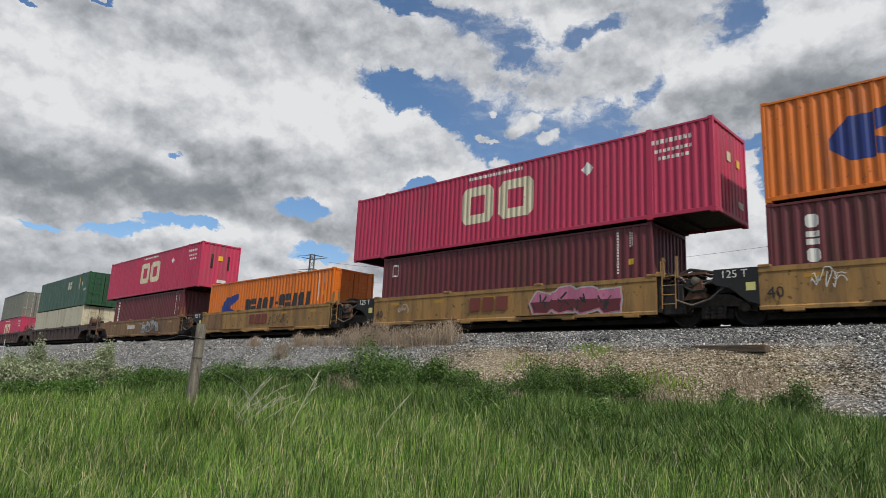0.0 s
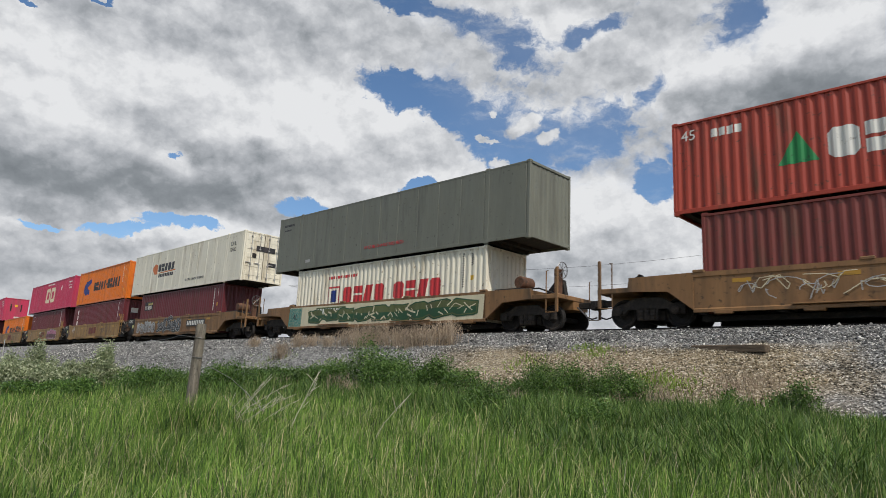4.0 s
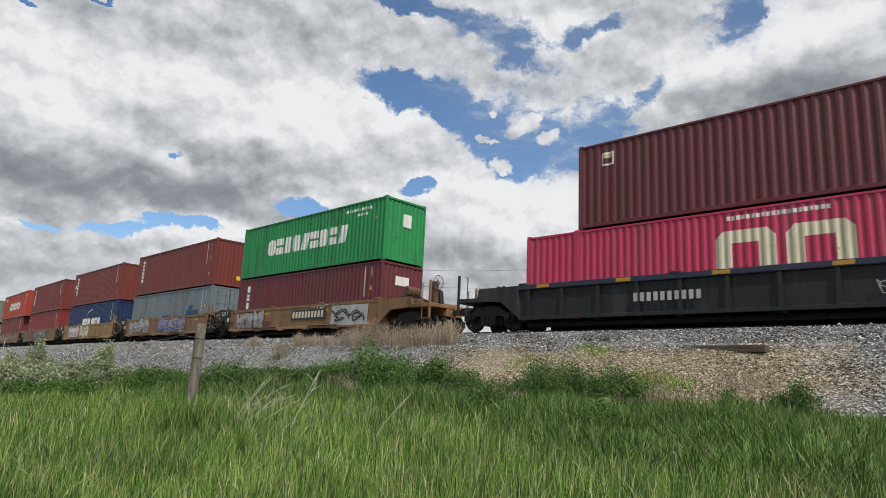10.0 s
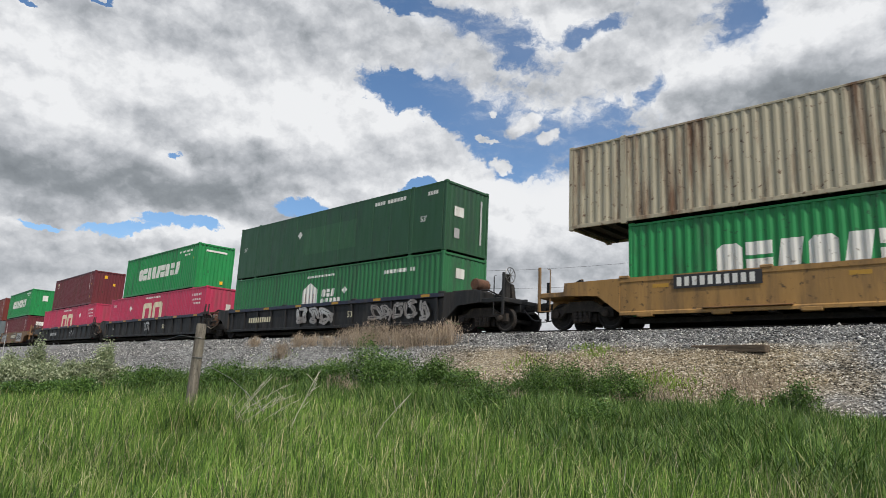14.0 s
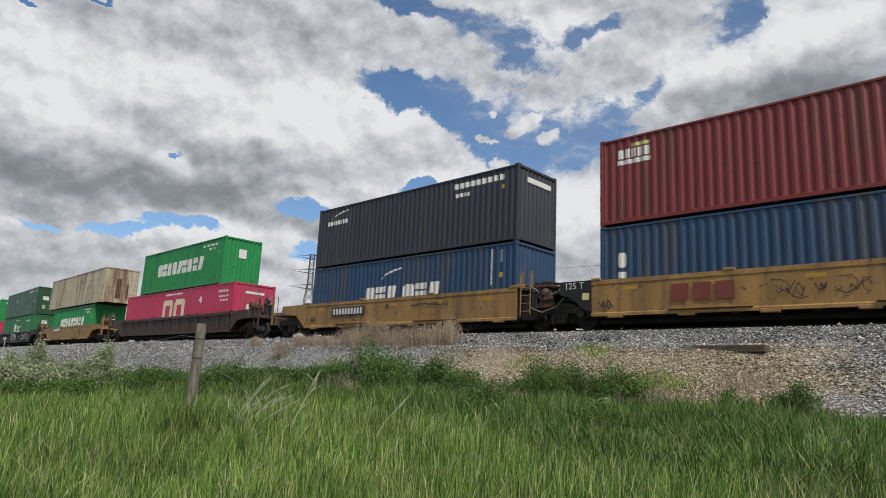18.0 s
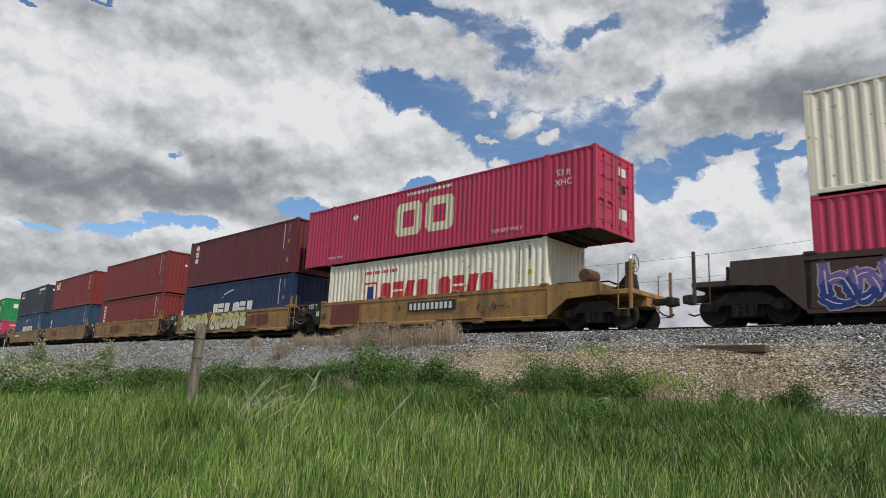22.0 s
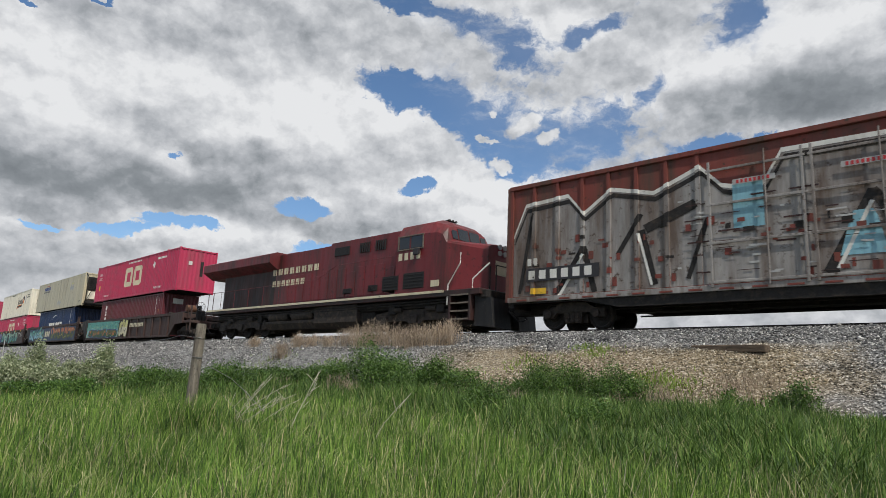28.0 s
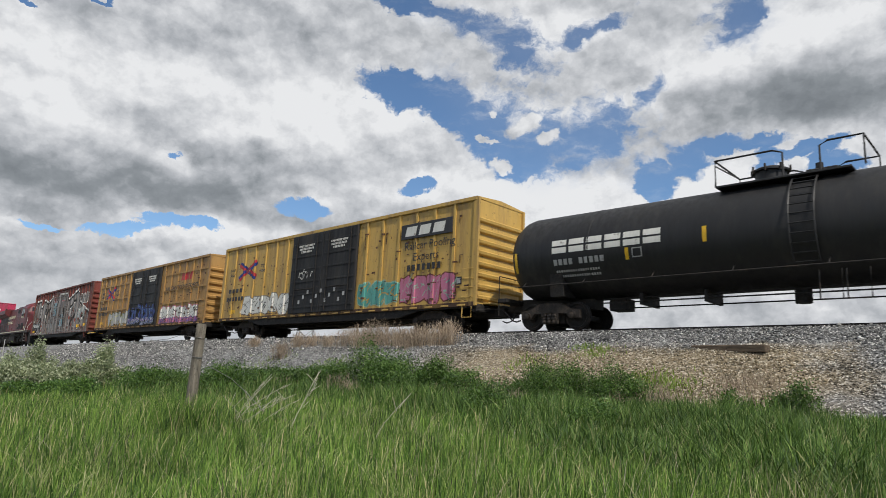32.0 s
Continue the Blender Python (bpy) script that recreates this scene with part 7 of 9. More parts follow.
def tank_car(x_left):
    half, R, zc = 9.0, 1.52, 2.55
    root = thing("tank_car", x_left + half, "black tank car with a white block wordmark and top platform", "tank car")
    bm = bmesh.new()
    rings = [(-half + 0.0, 0.35), (-half + 0.06, 0.75), (-half + 0.18, 1.08), (-half + 0.36, 1.33), (-half + 0.6, 1.47), (-half + 0.85, R), (-half + 3.4, R), (-half + 3.405, R + 0.008), (-half + 3.45, R + 0.008), (-half + 3.455, R)]
    rings += [(0.0, R), (half - 0.85, R), (half - 0.6, 1.47), (half - 0.36, 1.33), (half - 0.18, 1.08), (half - 0.06, 0.75), (half, 0.35)]
    lathe(bm, rings, "x", (0, 0, zc), 56)
    part("tank", bm, M["tank"], root, "satin black riveted tank barrel", True)
    y_at = lambda z: -math.sqrt(max(R * R - (z - zc) ** 2, 0.01))

    def curved(shapes, mat, label=""):
        if len(shapes) > 1 and shapes[0][3] - shapes[0][2] > 0.12:
            for one in shapes:
                curved([one], mat, label)
            return
        bm = bmesh.new()
        for x0, x1, z0, z1 in shapes:
            n = max(2, int((z1 - z0) / 0.08))
            prev = None
            for i in range(n + 1):
                z = z0 + (z1 - z0) * i / n
                yv = y_at(z) - 0.006
                cur = (bm.verts.new((x0, yv, z)), bm.verts.new((x1, yv, z)))
                if prev:
                    bm.faces.new((prev[0], prev[1], cur[1], cur[0]))
                prev = cur
        part("painted_mark", bm, M[mat], root, label)
    shapes = []
    for k in range(6):
        a = -half + 2.1 + k * 0.645
        b, z0, z1, t = a + 0.55, 2.44, 2.88, 0.15
        shapes += [(a, b, z0, z0 + 0.19), (a, b, z0 + 0.25, z1)]
    curved(shapes, "m_white", "white block wordmark")
    curved([(-half + 2.15 + k * 0.19, -half + 2.28 + k * 0.19, 2.05, 2.24) for k in range(10) if k != 4], "m_silver")
    curved([(-half + 2.2 + k * 0.09, -half + 2.26 + k * 0.09, 1.82, 1.89) for k in range(18)] + [(-half + 2.2 + k * 0.09, -half + 2.26 + k * 0.09, 1.67, 1.74) for k in range(18)], "m_silver")
    curved([(-half + 0.58, -half + 0.68, 1.9, 2.6), (-half + 4.72, -half + 4.84, 2.02, 2.38), (-half + 7.1, -half + 7.22, 2.3, 2.75), (half - 6.3, half - 6.18, 2.35, 2.85), (half - 3.5, half - 3.38, 2.35, 2.8)], "m_yellow", "yellow reflector strips")
    curved([(-half + 4.95, -half + 5.27, 2.07, 2.1), (-half + 4.95, -half + 5.27, 2.33, 2.36), (-half + 4.95, -half + 4.98, 2.1, 2.33), (-half + 5.24, -half + 5.27, 2.1, 2.33)], "m_silver")
    bm = bmesh.new()
    lathe(bm, [(3.95, 0.42), (4.45, 0.42), (4.45, 0.5), (4.5, 0.5), (4.56, 0.4)], "z", (-0.45, 0, 0), 24)
    dome = part("manway", bm, M["tank"], root, "black round manway dome", True)
    bm = bmesh.new()
    for k in range(8):
        a = math.pi * k / 4
        lathe(bm, [(4.4, 0.03), (4.6, 0.03)], "z", (-0.45 + 0.52 * math.cos(a), 0.52 * math.sin(a), 0), 6)
    part("bolts", bm, M["iron"], dome)
    bm = bmesh.new()
    quad_box(bm, 0.5, 1.3, -0.25, 0.25, 4.03, 4.3, 0.03)
    lathe(bm, [(4.3, 0.1), (4.5, 0.1)], "z", (0.8, 0, 0), 10)
    part("valve_box", bm, M["iron"], root)
    bm = bmesh.new()
    quad_box(bm, -1.65, 1.75, -1.05, -0.5, 3.93, 3.99, 0.01)
    quad_box(bm, -1.65, 1.75, 0.5, 1.05, 3.93, 3.99, 0.01)
    part("walkway", bm, M["tank"], root, "black top walkway")
    bm = bmesh.new()
    for s in (-1, 1):
        tube(bm, [(-1.65, s * 1.03, 3.95), (-1.65, s * 1.03, 4.75), (-0.1, s * 1.03, 4.75), (0.15, s * 1.03, 4.65), (0.15, s * 1.03, 3.95)], 0.028, 6)
        tube(bm, [(1.05, s * 1.03, 3.95), (1.05, s * 1.03, 4.65), (1.25, s * 1.03, 4.75), (2.05, s * 1.03, 4.75), (2.05, s * 1.03, 3.95)], 0.028, 6)
    tube(bm, [(-1.65, -1.03, 4.75), (-1.65, 1.03, 4.75)], 0.028, 6)
    tube(bm, [(2.05, -1.03, 4.75), (2.05, 1.03, 4.75)], 0.028, 6)
    tube(bm, [(-1.65, -1.03, 4.6), (-1.0, -1.03, 4.1)], 0.02, 6)
    part("railing", bm, M["tank"], root, "tubular safety railing")
    for s in (-1, 1):
        bm = bmesh.new()
        arc = [(s * (R + 0.12) * math.cos(a), zc + (R + 0.12) * math.sin(a)) for a in np.linspace(radians(62), radians(-38), 12)]
        for x in (0.35, 0.95):
            tube(bm, [(x, y, z) for y, z in arc], 0.028, 6)
        for y, z in arc[::1]:
            tube(bm, [(0.35, y, z), (0.95, y, z)], 0.018, 6)
        part("ladder", bm, M["tank"], root, "curved side ladder")
        bm = bmesh.new()
        tube(bm, [(-half + 0.7, s * 1.42, 1.42), (half - 0.7, s * 1.42, 1.42)], 0.025, 6)
        for k in range(8):
            x = -half + 0.9 + (2 * half - 1.8) * k / 7
            tube(bm, [(x, s * 1.42, 1.42), (x, s * 1.2, 1.65)], 0.02, 6)
        part("side_handrail", bm, M["iron"], root)
        place = pose(0, 0, 0, 0, 0, 0 if s > 0 else 180)
        def saddle(bm):
            section(bm, [(-1.25, 1.05), (1.25, 1.05), (1.32, 1.8), (-1.32, 1.8)], half - 2.4, half - 1.9)
            section(bm, [(-0.3, 0.72), (0.3, 0.72), (0.3, 1.15), (-0.3, 1.15)], half - 3.0, half + 0.5)
            quad_box(bm, half - 0.1, half + 0.3, -1.3, 1.3, 0.95, 1.1, 0.02)
            for y in (-1.28, 1.28):
                tube(bm, [(half + 0.25, y, 0.5), (half + 0.25, y, 1.9), (half + 0.25, 0, 1.9)], 0.022, 6)
        hang("saddle", shared("tank_saddle", saddle), M["iron"], root, "", place)
        truck(root, s * (half - 1.75), 0.45)
        coupler(root, s * (half + 0.4), s)
    bm = bmesh.new()
    for y, z in ((-0.5, 0.98), (-0.55, 0.85), (0.5, 0.8)):
        tube(bm, [(-half + 3.4, y, z), (half - 3.4, y, z)], 0.022, 6)
    for x in (-4.2, -2.2, 2.4, 4.4):
        quad_box(bm, x - 0.05, x + 0.05, -0.6, 0.6, 0.75, 1.1)
    lathe(bm, [(0.65, 0.22), (1.1, 0.22)], "z", (0.2, 0, 0), 12)
    for x in (0.9, 1.5):
        tube(bm, [(x, -1.3, 1.3), (x, -1.3, 0.55), (x + 0.5, -1.3, 0.55), (x + 0.5, -1.3, 1.3)], 0.022, 6)
    quad_box(bm, -5.4, -4.8, -0.4, 0.2, 0.62, 1.0, 0.02)
    part("underframe", bm, M["iron"], root, "brake pipes and valves below the tank")


def locomotive():
    """Places along the train are kept as read: x = place - 157.6."""
    X0 = 157.6
    root = thing("locomotive", X0, "weathered dark red diesel locomotive with cream lettering blocks", "locomotive")
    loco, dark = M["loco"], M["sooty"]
    B = lambda bm, x0, x1, y0, y1, z0, z1, b=0.02: quad_box(bm, x0 - X0, x1 - X0, y0, y1, z0, z1, b)
    bm = bmesh.new()
    B(bm, 146.9, 168.0, -1.5, 1.5, 1.32, 1.55, 0.02)
    B(bm, 147.5, 167.0, -0.6, 0.6, 0.85, 1.35, 0.02)
    part("frame", bm, dark, root, "sooty frame and walkway")
    bm = bmesh.new()
    B(bm, 148.0, 166.4, -1.22, 1.22, 0.98, 1.32, 0.03)
    B(bm, 166.4, 168.2, -1.0, 1.0, 0.22, 1.32, 0.03)
    B(bm, 160.7, 161.7, -1.1, 1.1, 0.45, 1.0, 0.05)
    for x in (149.2, 152.4, 162.8, 165.6):
        B(bm, x, x + 0.4, -1.3, 1.3, 0.75, 1.2, 0.04)
    for z in (1.12, 1.22):
        tube(bm, [(148.2 - X0, -1.34, z), (157.0 - X0, -1.34, z - 0.04), (166.2 - X0, -1.34, z)], 0.03, 6)
    part("underframe", bm, M["iron"], root, "grimy underframe with pipes")
    for s in (-1, 1):
        bm = bmesh.new()
        B(bm, 147.0, 166.2, min(s * 1.505, s * 1.53), max(s * 1.505, s * 1.53), 1.47, 1.57, 0.004)
        part("stripe", bm, M["m_cream"], root, "dirty cream sill stripe")
    bm = bmesh.new()
    prism(bm, [(a - X0, z) for a, z in ((153.2, 1.55), (163.3, 1.55), (163.3, 4.42), (158.0, 4.42), (157.9, 4.3), (153.2, 4.3))], -0.92, 0.92)
    hood = part("hood", bm, loco, root, "dark red engine hood")
    # the recess takes the frame's dark brown-red instead of the hood's red
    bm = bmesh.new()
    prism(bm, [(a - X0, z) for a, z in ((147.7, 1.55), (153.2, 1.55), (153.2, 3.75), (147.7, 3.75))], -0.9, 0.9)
    part("radiator_base", bm, dark, root, "dark brown-red recess below the radiator wings")
    bm = bmesh.new()
    section(bm, [(-0.9, 3.5), (-1.5, 3.85), (-1.5, 4.28), (-1.1, 4.45), (1.1, 4.45), (1.5, 4.28), (1.5, 3.85), (0.9, 3.5)], 146.0 - X0, 153.4 - X0)
    part("radiator_wing", bm, loco, root, "overhanging radiator wings")
    for k in range(14):
        bm = bmesh.new()
        x = 153.9 + k * 0.68
        B(bm, x, x + 0.6, -0.945, -0.915, 1.75, 3.1 if k % 4 else 2.9, 0.008)
        part("hood_door", bm, loco, hood)
    bm = bmesh.new()
    for x0, x1, z0, z1 in ((158.3, 159.4, 3.75, 4.15),):
        B(bm, x0, x1, -0.96, -0.91, z0, z1, 0.005)
    part("grille", bm, M["mesh"], hood, "black air grille")
    for x0 in (160.2, 161.3):
        bm = bmesh.new()
        for k in range(5):
            B(bm, x0 + k * 0.15, x0 + 0.08 + k * 0.15, -0.97, -0.92, 3.72, 4.18, 0.004)
        part("louvre", bm, M["mesh"], hood)
    for x0, x1, z0, z1 in ((159.2, 159.8, 1.9, 2.1), (161.0, 161.6, 1.9, 2.15), (162.5, 163.5, 1.75, 2.35), (163.8, 165.0, 1.75, 2.4)):
        bm = bmesh.new()
        B(bm, x0, x1, -1.0 if x1 < 163 else -1.46, -0.9, z0, z1, 0.004)
        for k in range(5):
            z = z0 + (z1 - z0) * k / 5
            B(bm, x0 + 0.03, x1 - 0.03, -1.02 if x1 < 163 else -1.475, -0.95, z + 0.02, z + 0.06, 0.004)
        part("vent", bm, M["mesh"], root, "small black vent")
    # cab and nose
    bm = bmesh.new()
    section(bm, [(-1.44, 1.55), (1.44, 1.55), (1.44, 3.95), (1.15, 4.45), (0.7, 4.62), (-0.7, 4.62), (-1.15, 4.45), (-1.44, 3.95)], 163.3 - X0, 165.2 - X0)
    cab = part("cab", bm, loco, root, "wide red cab")
    bm = bmesh.new()
    a, b, c = 165.2 - X0, 166.0 - X0, 167.75 - X0
    for s in (0,):
        back = [(-1.44, 1.55), (1.44, 1.55), (1.44, 3.62), (1.44, 3.95), (1.15, 4.45), (0.7, 4.62), (-0.7, 4.62), (-1.15, 4.45), (-1.44, 3.95), (-1.44, 3.62)]
        brow = [(-1.43, 1.55), (1.43, 1.55), (1.43, 3.60), (1.42, 3.90), (1.1, 4.30), (0.7, 4.42), (-0.7, 4.42), (-1.1, 4.30), (-1.42, 3.90), (-1.43, 3.60)]
        mid = [(-1.41, 1.55), (1.41, 1.55), (1.41, 3.56), (1.40, 3.80), (1.1, 4.14), (0.7, 4.26), (-0.7, 4.26), (-1.1, 4.14), (-1.40, 3.80), (-1.41, 3.56)]
        mid2 = [(-1.40, 1.55), (1.40, 1.55), (1.38, 3.46), (1.34, 3.52), (1.05, 3.60), (0.65, 3.62), (-0.65, 3.62), (-1.05, 3.60), (-1.34, 3.52), (-1.38, 3.46)]
        front = [(-0.75, 1.55), (0.75, 1.55), (0.8, 3.1), (0.72, 3.26), (0.6, 3.32), (0.4, 3.36), (-0.4, 3.36), (-0.6, 3.32), (-0.72, 3.26), (-0.8, 3.1)]
        loops = [[bm.verts.new((x, y, z)) for y, z in ring] for x, ring in ((a, back), (b - 0.3, brow), (b - 0.1, mid), (b + 0.1, mid2), (c, front))]
        for p, q in zip(loops, loops[1:]):
            for i in range(10):
                bm.faces.new((p[i], p[(i + 1) % 10], q[(i + 1) % 10], q[i]))
        bm.faces.new(loops[0])
        bm.faces.new(loops[-1][::-1])
    part("nose", bm, loco, root, "sloping red nose")
    bm = bmesh.new()
    for y0, y1, hi in ((-1.02, -0.70, 4.06), (-0.64, -0.03, 4.18), (0.03, 0.64, 4.18), (0.70, 1.02, 4.06)):
        slope = lambda z: b + 0.125 - 0.2 * (z - 3.61) / 0.65
        bm.faces.new([bm.verts.new(q) for q in ((slope(3.70), y0, 3.70), (slope(3.70), y1, 3.70), (slope(hi), y1, hi), (slope(hi), y0, hi))])
    part("windscreen", bm, M["glass"], cab, "dark windscreen panes")
    bm = bmesh.new()
    for x0, x1 in ((163.45, 164.05), (164.15, 164.8)):
        B(bm, x0, x1, -1.455, -1.42, 3.42, 3.92, 0.01)
    part("side_window", bm, M["glass"], cab, "dark sliding side windows")
    bm = bmesh.new()
    for x in (163.36, 164.82):
        B(bm, x, x + 0.07, -1.47, -1.43, 3.36, 3.97, 0.005)
    B(bm, 163.36, 164.89, -1.47, -1.43, 3.93, 3.98, 0.005)
    B(bm, 163.36, 164.89, -1.47, -1.43, 3.36, 3.41, 0.005)
    part("window_frame", bm, M["pipe"], cab, "bare metal window frame")
    bm = bmesh.new()
    B(bm, 164.45, 164.75, -1.62, -1.5, 3.1, 3.35, 0.01)
    part("mirror", bm, M["m_black"], cab)
    plate_row(root, 164.15 - X0, 3.1, 1.42, 0.3, 4, -1.446, "m_cream")
    bm = bmesh.new()
    for k in range(8):
        x = 152.95 + k * 0.535
        B(bm, x, x + 0.2, -0.955, -0.948, 3.22, 3.54, 0.0)
        B(bm, x + 0.26, x + 0.36, -0.955, -0.948, 3.22, 3.54, 0.0)
    for k in range(7):
        x = 153.0 + k * 0.435
        B(bm, x, x + 0.17, -0.955, -0.948, 2.62, 2.92, 0.0)
        B(bm, x + 0.22, x + 0.3, -0.955, -0.948, 2.62, 2.92, 0.0)
    part("painted_mark", bm, M["m_cream"], root, "cream block wordmark")
    bm = bmesh.new()
    B(bm, 165.4, 165.85, -1.46, -1.44, 1.75, 2.0, 0.0)
    part("sticker", bm, M["m_cream"], root)
    for z in (3.0, 2.75):
        bm = bmesh.new()
        lathe(bm, [(c - 0.05, 0.1), (c + 0.06, 0.1)], "x", (0, -0.15, z + 0.3), 12)
        lathe(bm, [(c - 0.05, 0.1), (c + 0.06, 0.1)], "x", (0, 0.15, z + 0.3), 12)
        part("headlight", bm, M["m_silver"], root, "twin headlight lens")
    bm = bmesh.new()
    quad_box(bm, c - 0.02, c + 0.01, -0.35, 0.3, 2.2, 2.75, 0.0)
    part("crest", bm, M["m_cream"], root, "cream and red nose crest")
    # roof details
    bm = bmesh.new()
    B(bm, 153.6, 154.6, -0.6, 0.6, 4.3, 4.44, 0.03)
    B(bm, 156.6, 157.3, -0.4, 0.4, 4.3, 4.5, 0.03)
    B(bm, 159.8, 161.0, -0.5, 0.5, 4.42, 4.56, 0.03)
    part("roof_hatch", bm, loco, root)
    bm = bmesh.new()
    for y in (-0.2, 0.0, 0.2):
        tube(bm, [(164.6 - X0, y, 4.7), (165.1 - X0, y, 4.74)], 0.05, 8)
    part("horn", bm, M["iron"], root)
    # handrails
    for s in (-1, 1):
        bm = bmesh.new()
        y = s * 1.46
        tube(bm, [(147.0 - X0, y, 2.55), (157.8 - X0, y, 2.6), (159.2 - X0, y, 3.15), (163.3 - X0, y, 3.2)], 0.013, 6)
        for k in range(9):
            x = 147.0 + k * 1.5
            z = 2.55 if x < 157.9 else 3.1
            tube(bm, [(x - X0, y, 1.5), (x - X0, y, z)], 0.012, 6)
        part("handrail", bm, loco, root, "long walkway handrail")
        bm = bmesh.new()
        tube(bm, [(166.35 - X0, y, 1.0), (166.35 - X0, y, 1.75), (166.95 - X0, y, 2.55), (166.95 - X0, y, 2.95)], 0.028, 6)
        tube(bm, [(167.6 - X0, y, 1.4), (167.6 - X0, y, 1.9), (168.15 - X0, y * 0.8, 2.5)], 0.028, 6)
        part("step_handrail", bm, M["m_white"], root, "white step handrail")
        bm = bmesh.new()
        for k in range(4):
            B(bm, 166.55, 167.45, min(s * 1.05, s * 1.5), max(s * 1.05, s * 1.5), 0.42 + k * 0.3, 0.46 + k * 0.3, 0.004)
        B(bm, 166.45, 166.55, min(s * 1.0, s * 1.5), max(s * 1.0, s * 1.5), 0.38, 1.55, 0.01)
        B(bm, 167.45, 167.55, min(s * 1.0, s * 1.5), max(s * 1.0, s * 1.5), 0.38, 1.55, 0.01)
        part("steps", bm, dark, root, "steel cab steps with worn edges")
        bm = bmesh.new()
        for k in range(4):
            B(bm, 166.56, 167.44, min(s * 1.49, s * 1.51), max(s * 1.49, s * 1.51), 0.41 + k * 0.3, 0.47 + k * 0.3, 0.0)
        part("step_edge", bm, M["pipe"], root)
        bm = bmesh.new()
        for x in (147.0, 147.6):
            tube(bm, [(x - X0, y, 0.5), (x - X0, y, 2.55)], 0.022, 6)
        for k in range(4):
            tube(bm, [(147.0 - X0, y, 0.55 + k * 0.3), (147.6 - X0, y, 0.55 + k * 0.3)], 0.02, 6)
        part("rear_steps", bm, dark, root)
        # tanks below the frame
        bm = bmesh.new()
        for x0, x1 in ((153.4, 155.2), (155.5, 157.3)):
            lathe(bm, [(x0 - X0, 0.2), (x0 + 0.12 - X0, 0.27), (x1 - 0.12 - X0, 0.27), (x1 - X0, 0.2)], "x", (0, s * 1.1, 1.0), 14)
        part("air_tank", bm, M["truck"], root, "cylindrical air tank", True)
        # pilot plate corners and lifting lugs
        bm = bmesh.new()
        prism(bm, [(167.6 - X0, 0.2), (168.5 - X0, 0.12), (168.35 - X0, 1.2), (167.6 - X0, 1.32)], min(s * 0.25, s * 1.3), max(s * 0.25, s * 1.3))
        part("plow", bm, M["black"], root, "black pilot plow blade")
    bm = bmesh.new()
    section(bm, [(-1.3, 0.62), (-1.1, 0.34), (1.1, 0.34), (1.3, 0.62), (1.3, 0.75), (-1.3, 0.75)], 153.2 - X0, 157.6 - X0)
    section(bm, [(-1.35, 0.55), (-1.05, 0.32), (1.05, 0.32), (1.35, 0.55), (1.35, 1.3), (-1.35, 1.3)], 157.6 - X0, 160.8 - X0)
    part("fuel_tank", bm, M["truck"], root, "dusty fuel tank")
    bm = bmesh.new()
    for y in (-1.4, 1.4):
        for x in (167.9, 168.2):
            tube(bm, [(x - X0, y * 0.6, 1.5), (x - X0, y * 0.6, 2.45)], 0.022, 6)
        tube(bm, [(168.2 - X0, y * 0.6, 2.45), (168.2 - X0, y * 0.15, 2.45)], 0.022, 6)
        tube(bm, [(168.3 - X0, y * 0.25, 1.2), (168.6 - X0, y * 0.25, 0.7), (168.8 - X0, y * 0.2, 0.55)], 0.03, 6)
    B(bm, 167.9, 168.2, -1.35, 1.35, 1.2, 1.5, 0.03)
    part("pilot_rail", bm, M["iron"], root, "front platform rails and hoses")
    for cx in (150.6, 164.3):
        def six(bm):
            for x in (-0.92, 0.92):
                quad_box(bm, x - 0.62, x + 0.62, -0.6, 0.6, 0.16, 0.9, 0.06)
            for x in (-2.4, 2.4):
                quad_box(bm, x - 0.25, x + 0.25, -0.7, 0.7, 0.2, 0.95, 0.05)
            for s in (-1, 1):
                y0, y1 = sorted((s * 0.98, s * 1.16))
                prism(bm, [(-2.5, 0.42), (-2.0, 0.34), (-1.5, 0.50), (-0.5, 0.50), (-0.3, 0.34), (0.3, 0.34), (0.5, 0.5), (1.5, 0.5), (2.0, 0.34), (2.5, 0.42), (2.4, 0.82), (1.2, 0.95), (-1.2, 0.95), (-2.4, 0.82)], y0, y1)
                for x in (-1.85, 0, 1.85):
                    quad_box(bm, x - 0.2, x + 0.2, min(s * 1.1, s * 1.26), max(s * 1.1, s * 1.26), 0.36, 0.72, 0.03)
                    lathe(bm, [(z, 0.09 + 0.02 * (k % 2)) for k, z in enumerate((0.62, 0.68, 0.74, 0.8, 0.86))], "z", (x + 0.5, s * 1.12, 0), 8)
                for x in (-1.0, 1.0):
                    lathe(bm, [(-0.28, 0.11), (0.28, 0.11)], "x", (x, s * 1.2, 0.95), 10)
        t = hang("truck", shared("loco_truck", six, True), M["truck"], root, "grimy three-axle locomotive truck", pose(cx - X0, 0, 0))
        for d in (-1.85, 0, 1.85):
            hang("wheelset", shared(("wheelset", 0.53), lambda bm: wheel_mesh(bm, 0.53), True), M["iron"], t, "", pose(d, 0, 0.53))
    coupler(root, 168.3 - X0, 1)
    coupler(root, 146.6 - X0, -1)

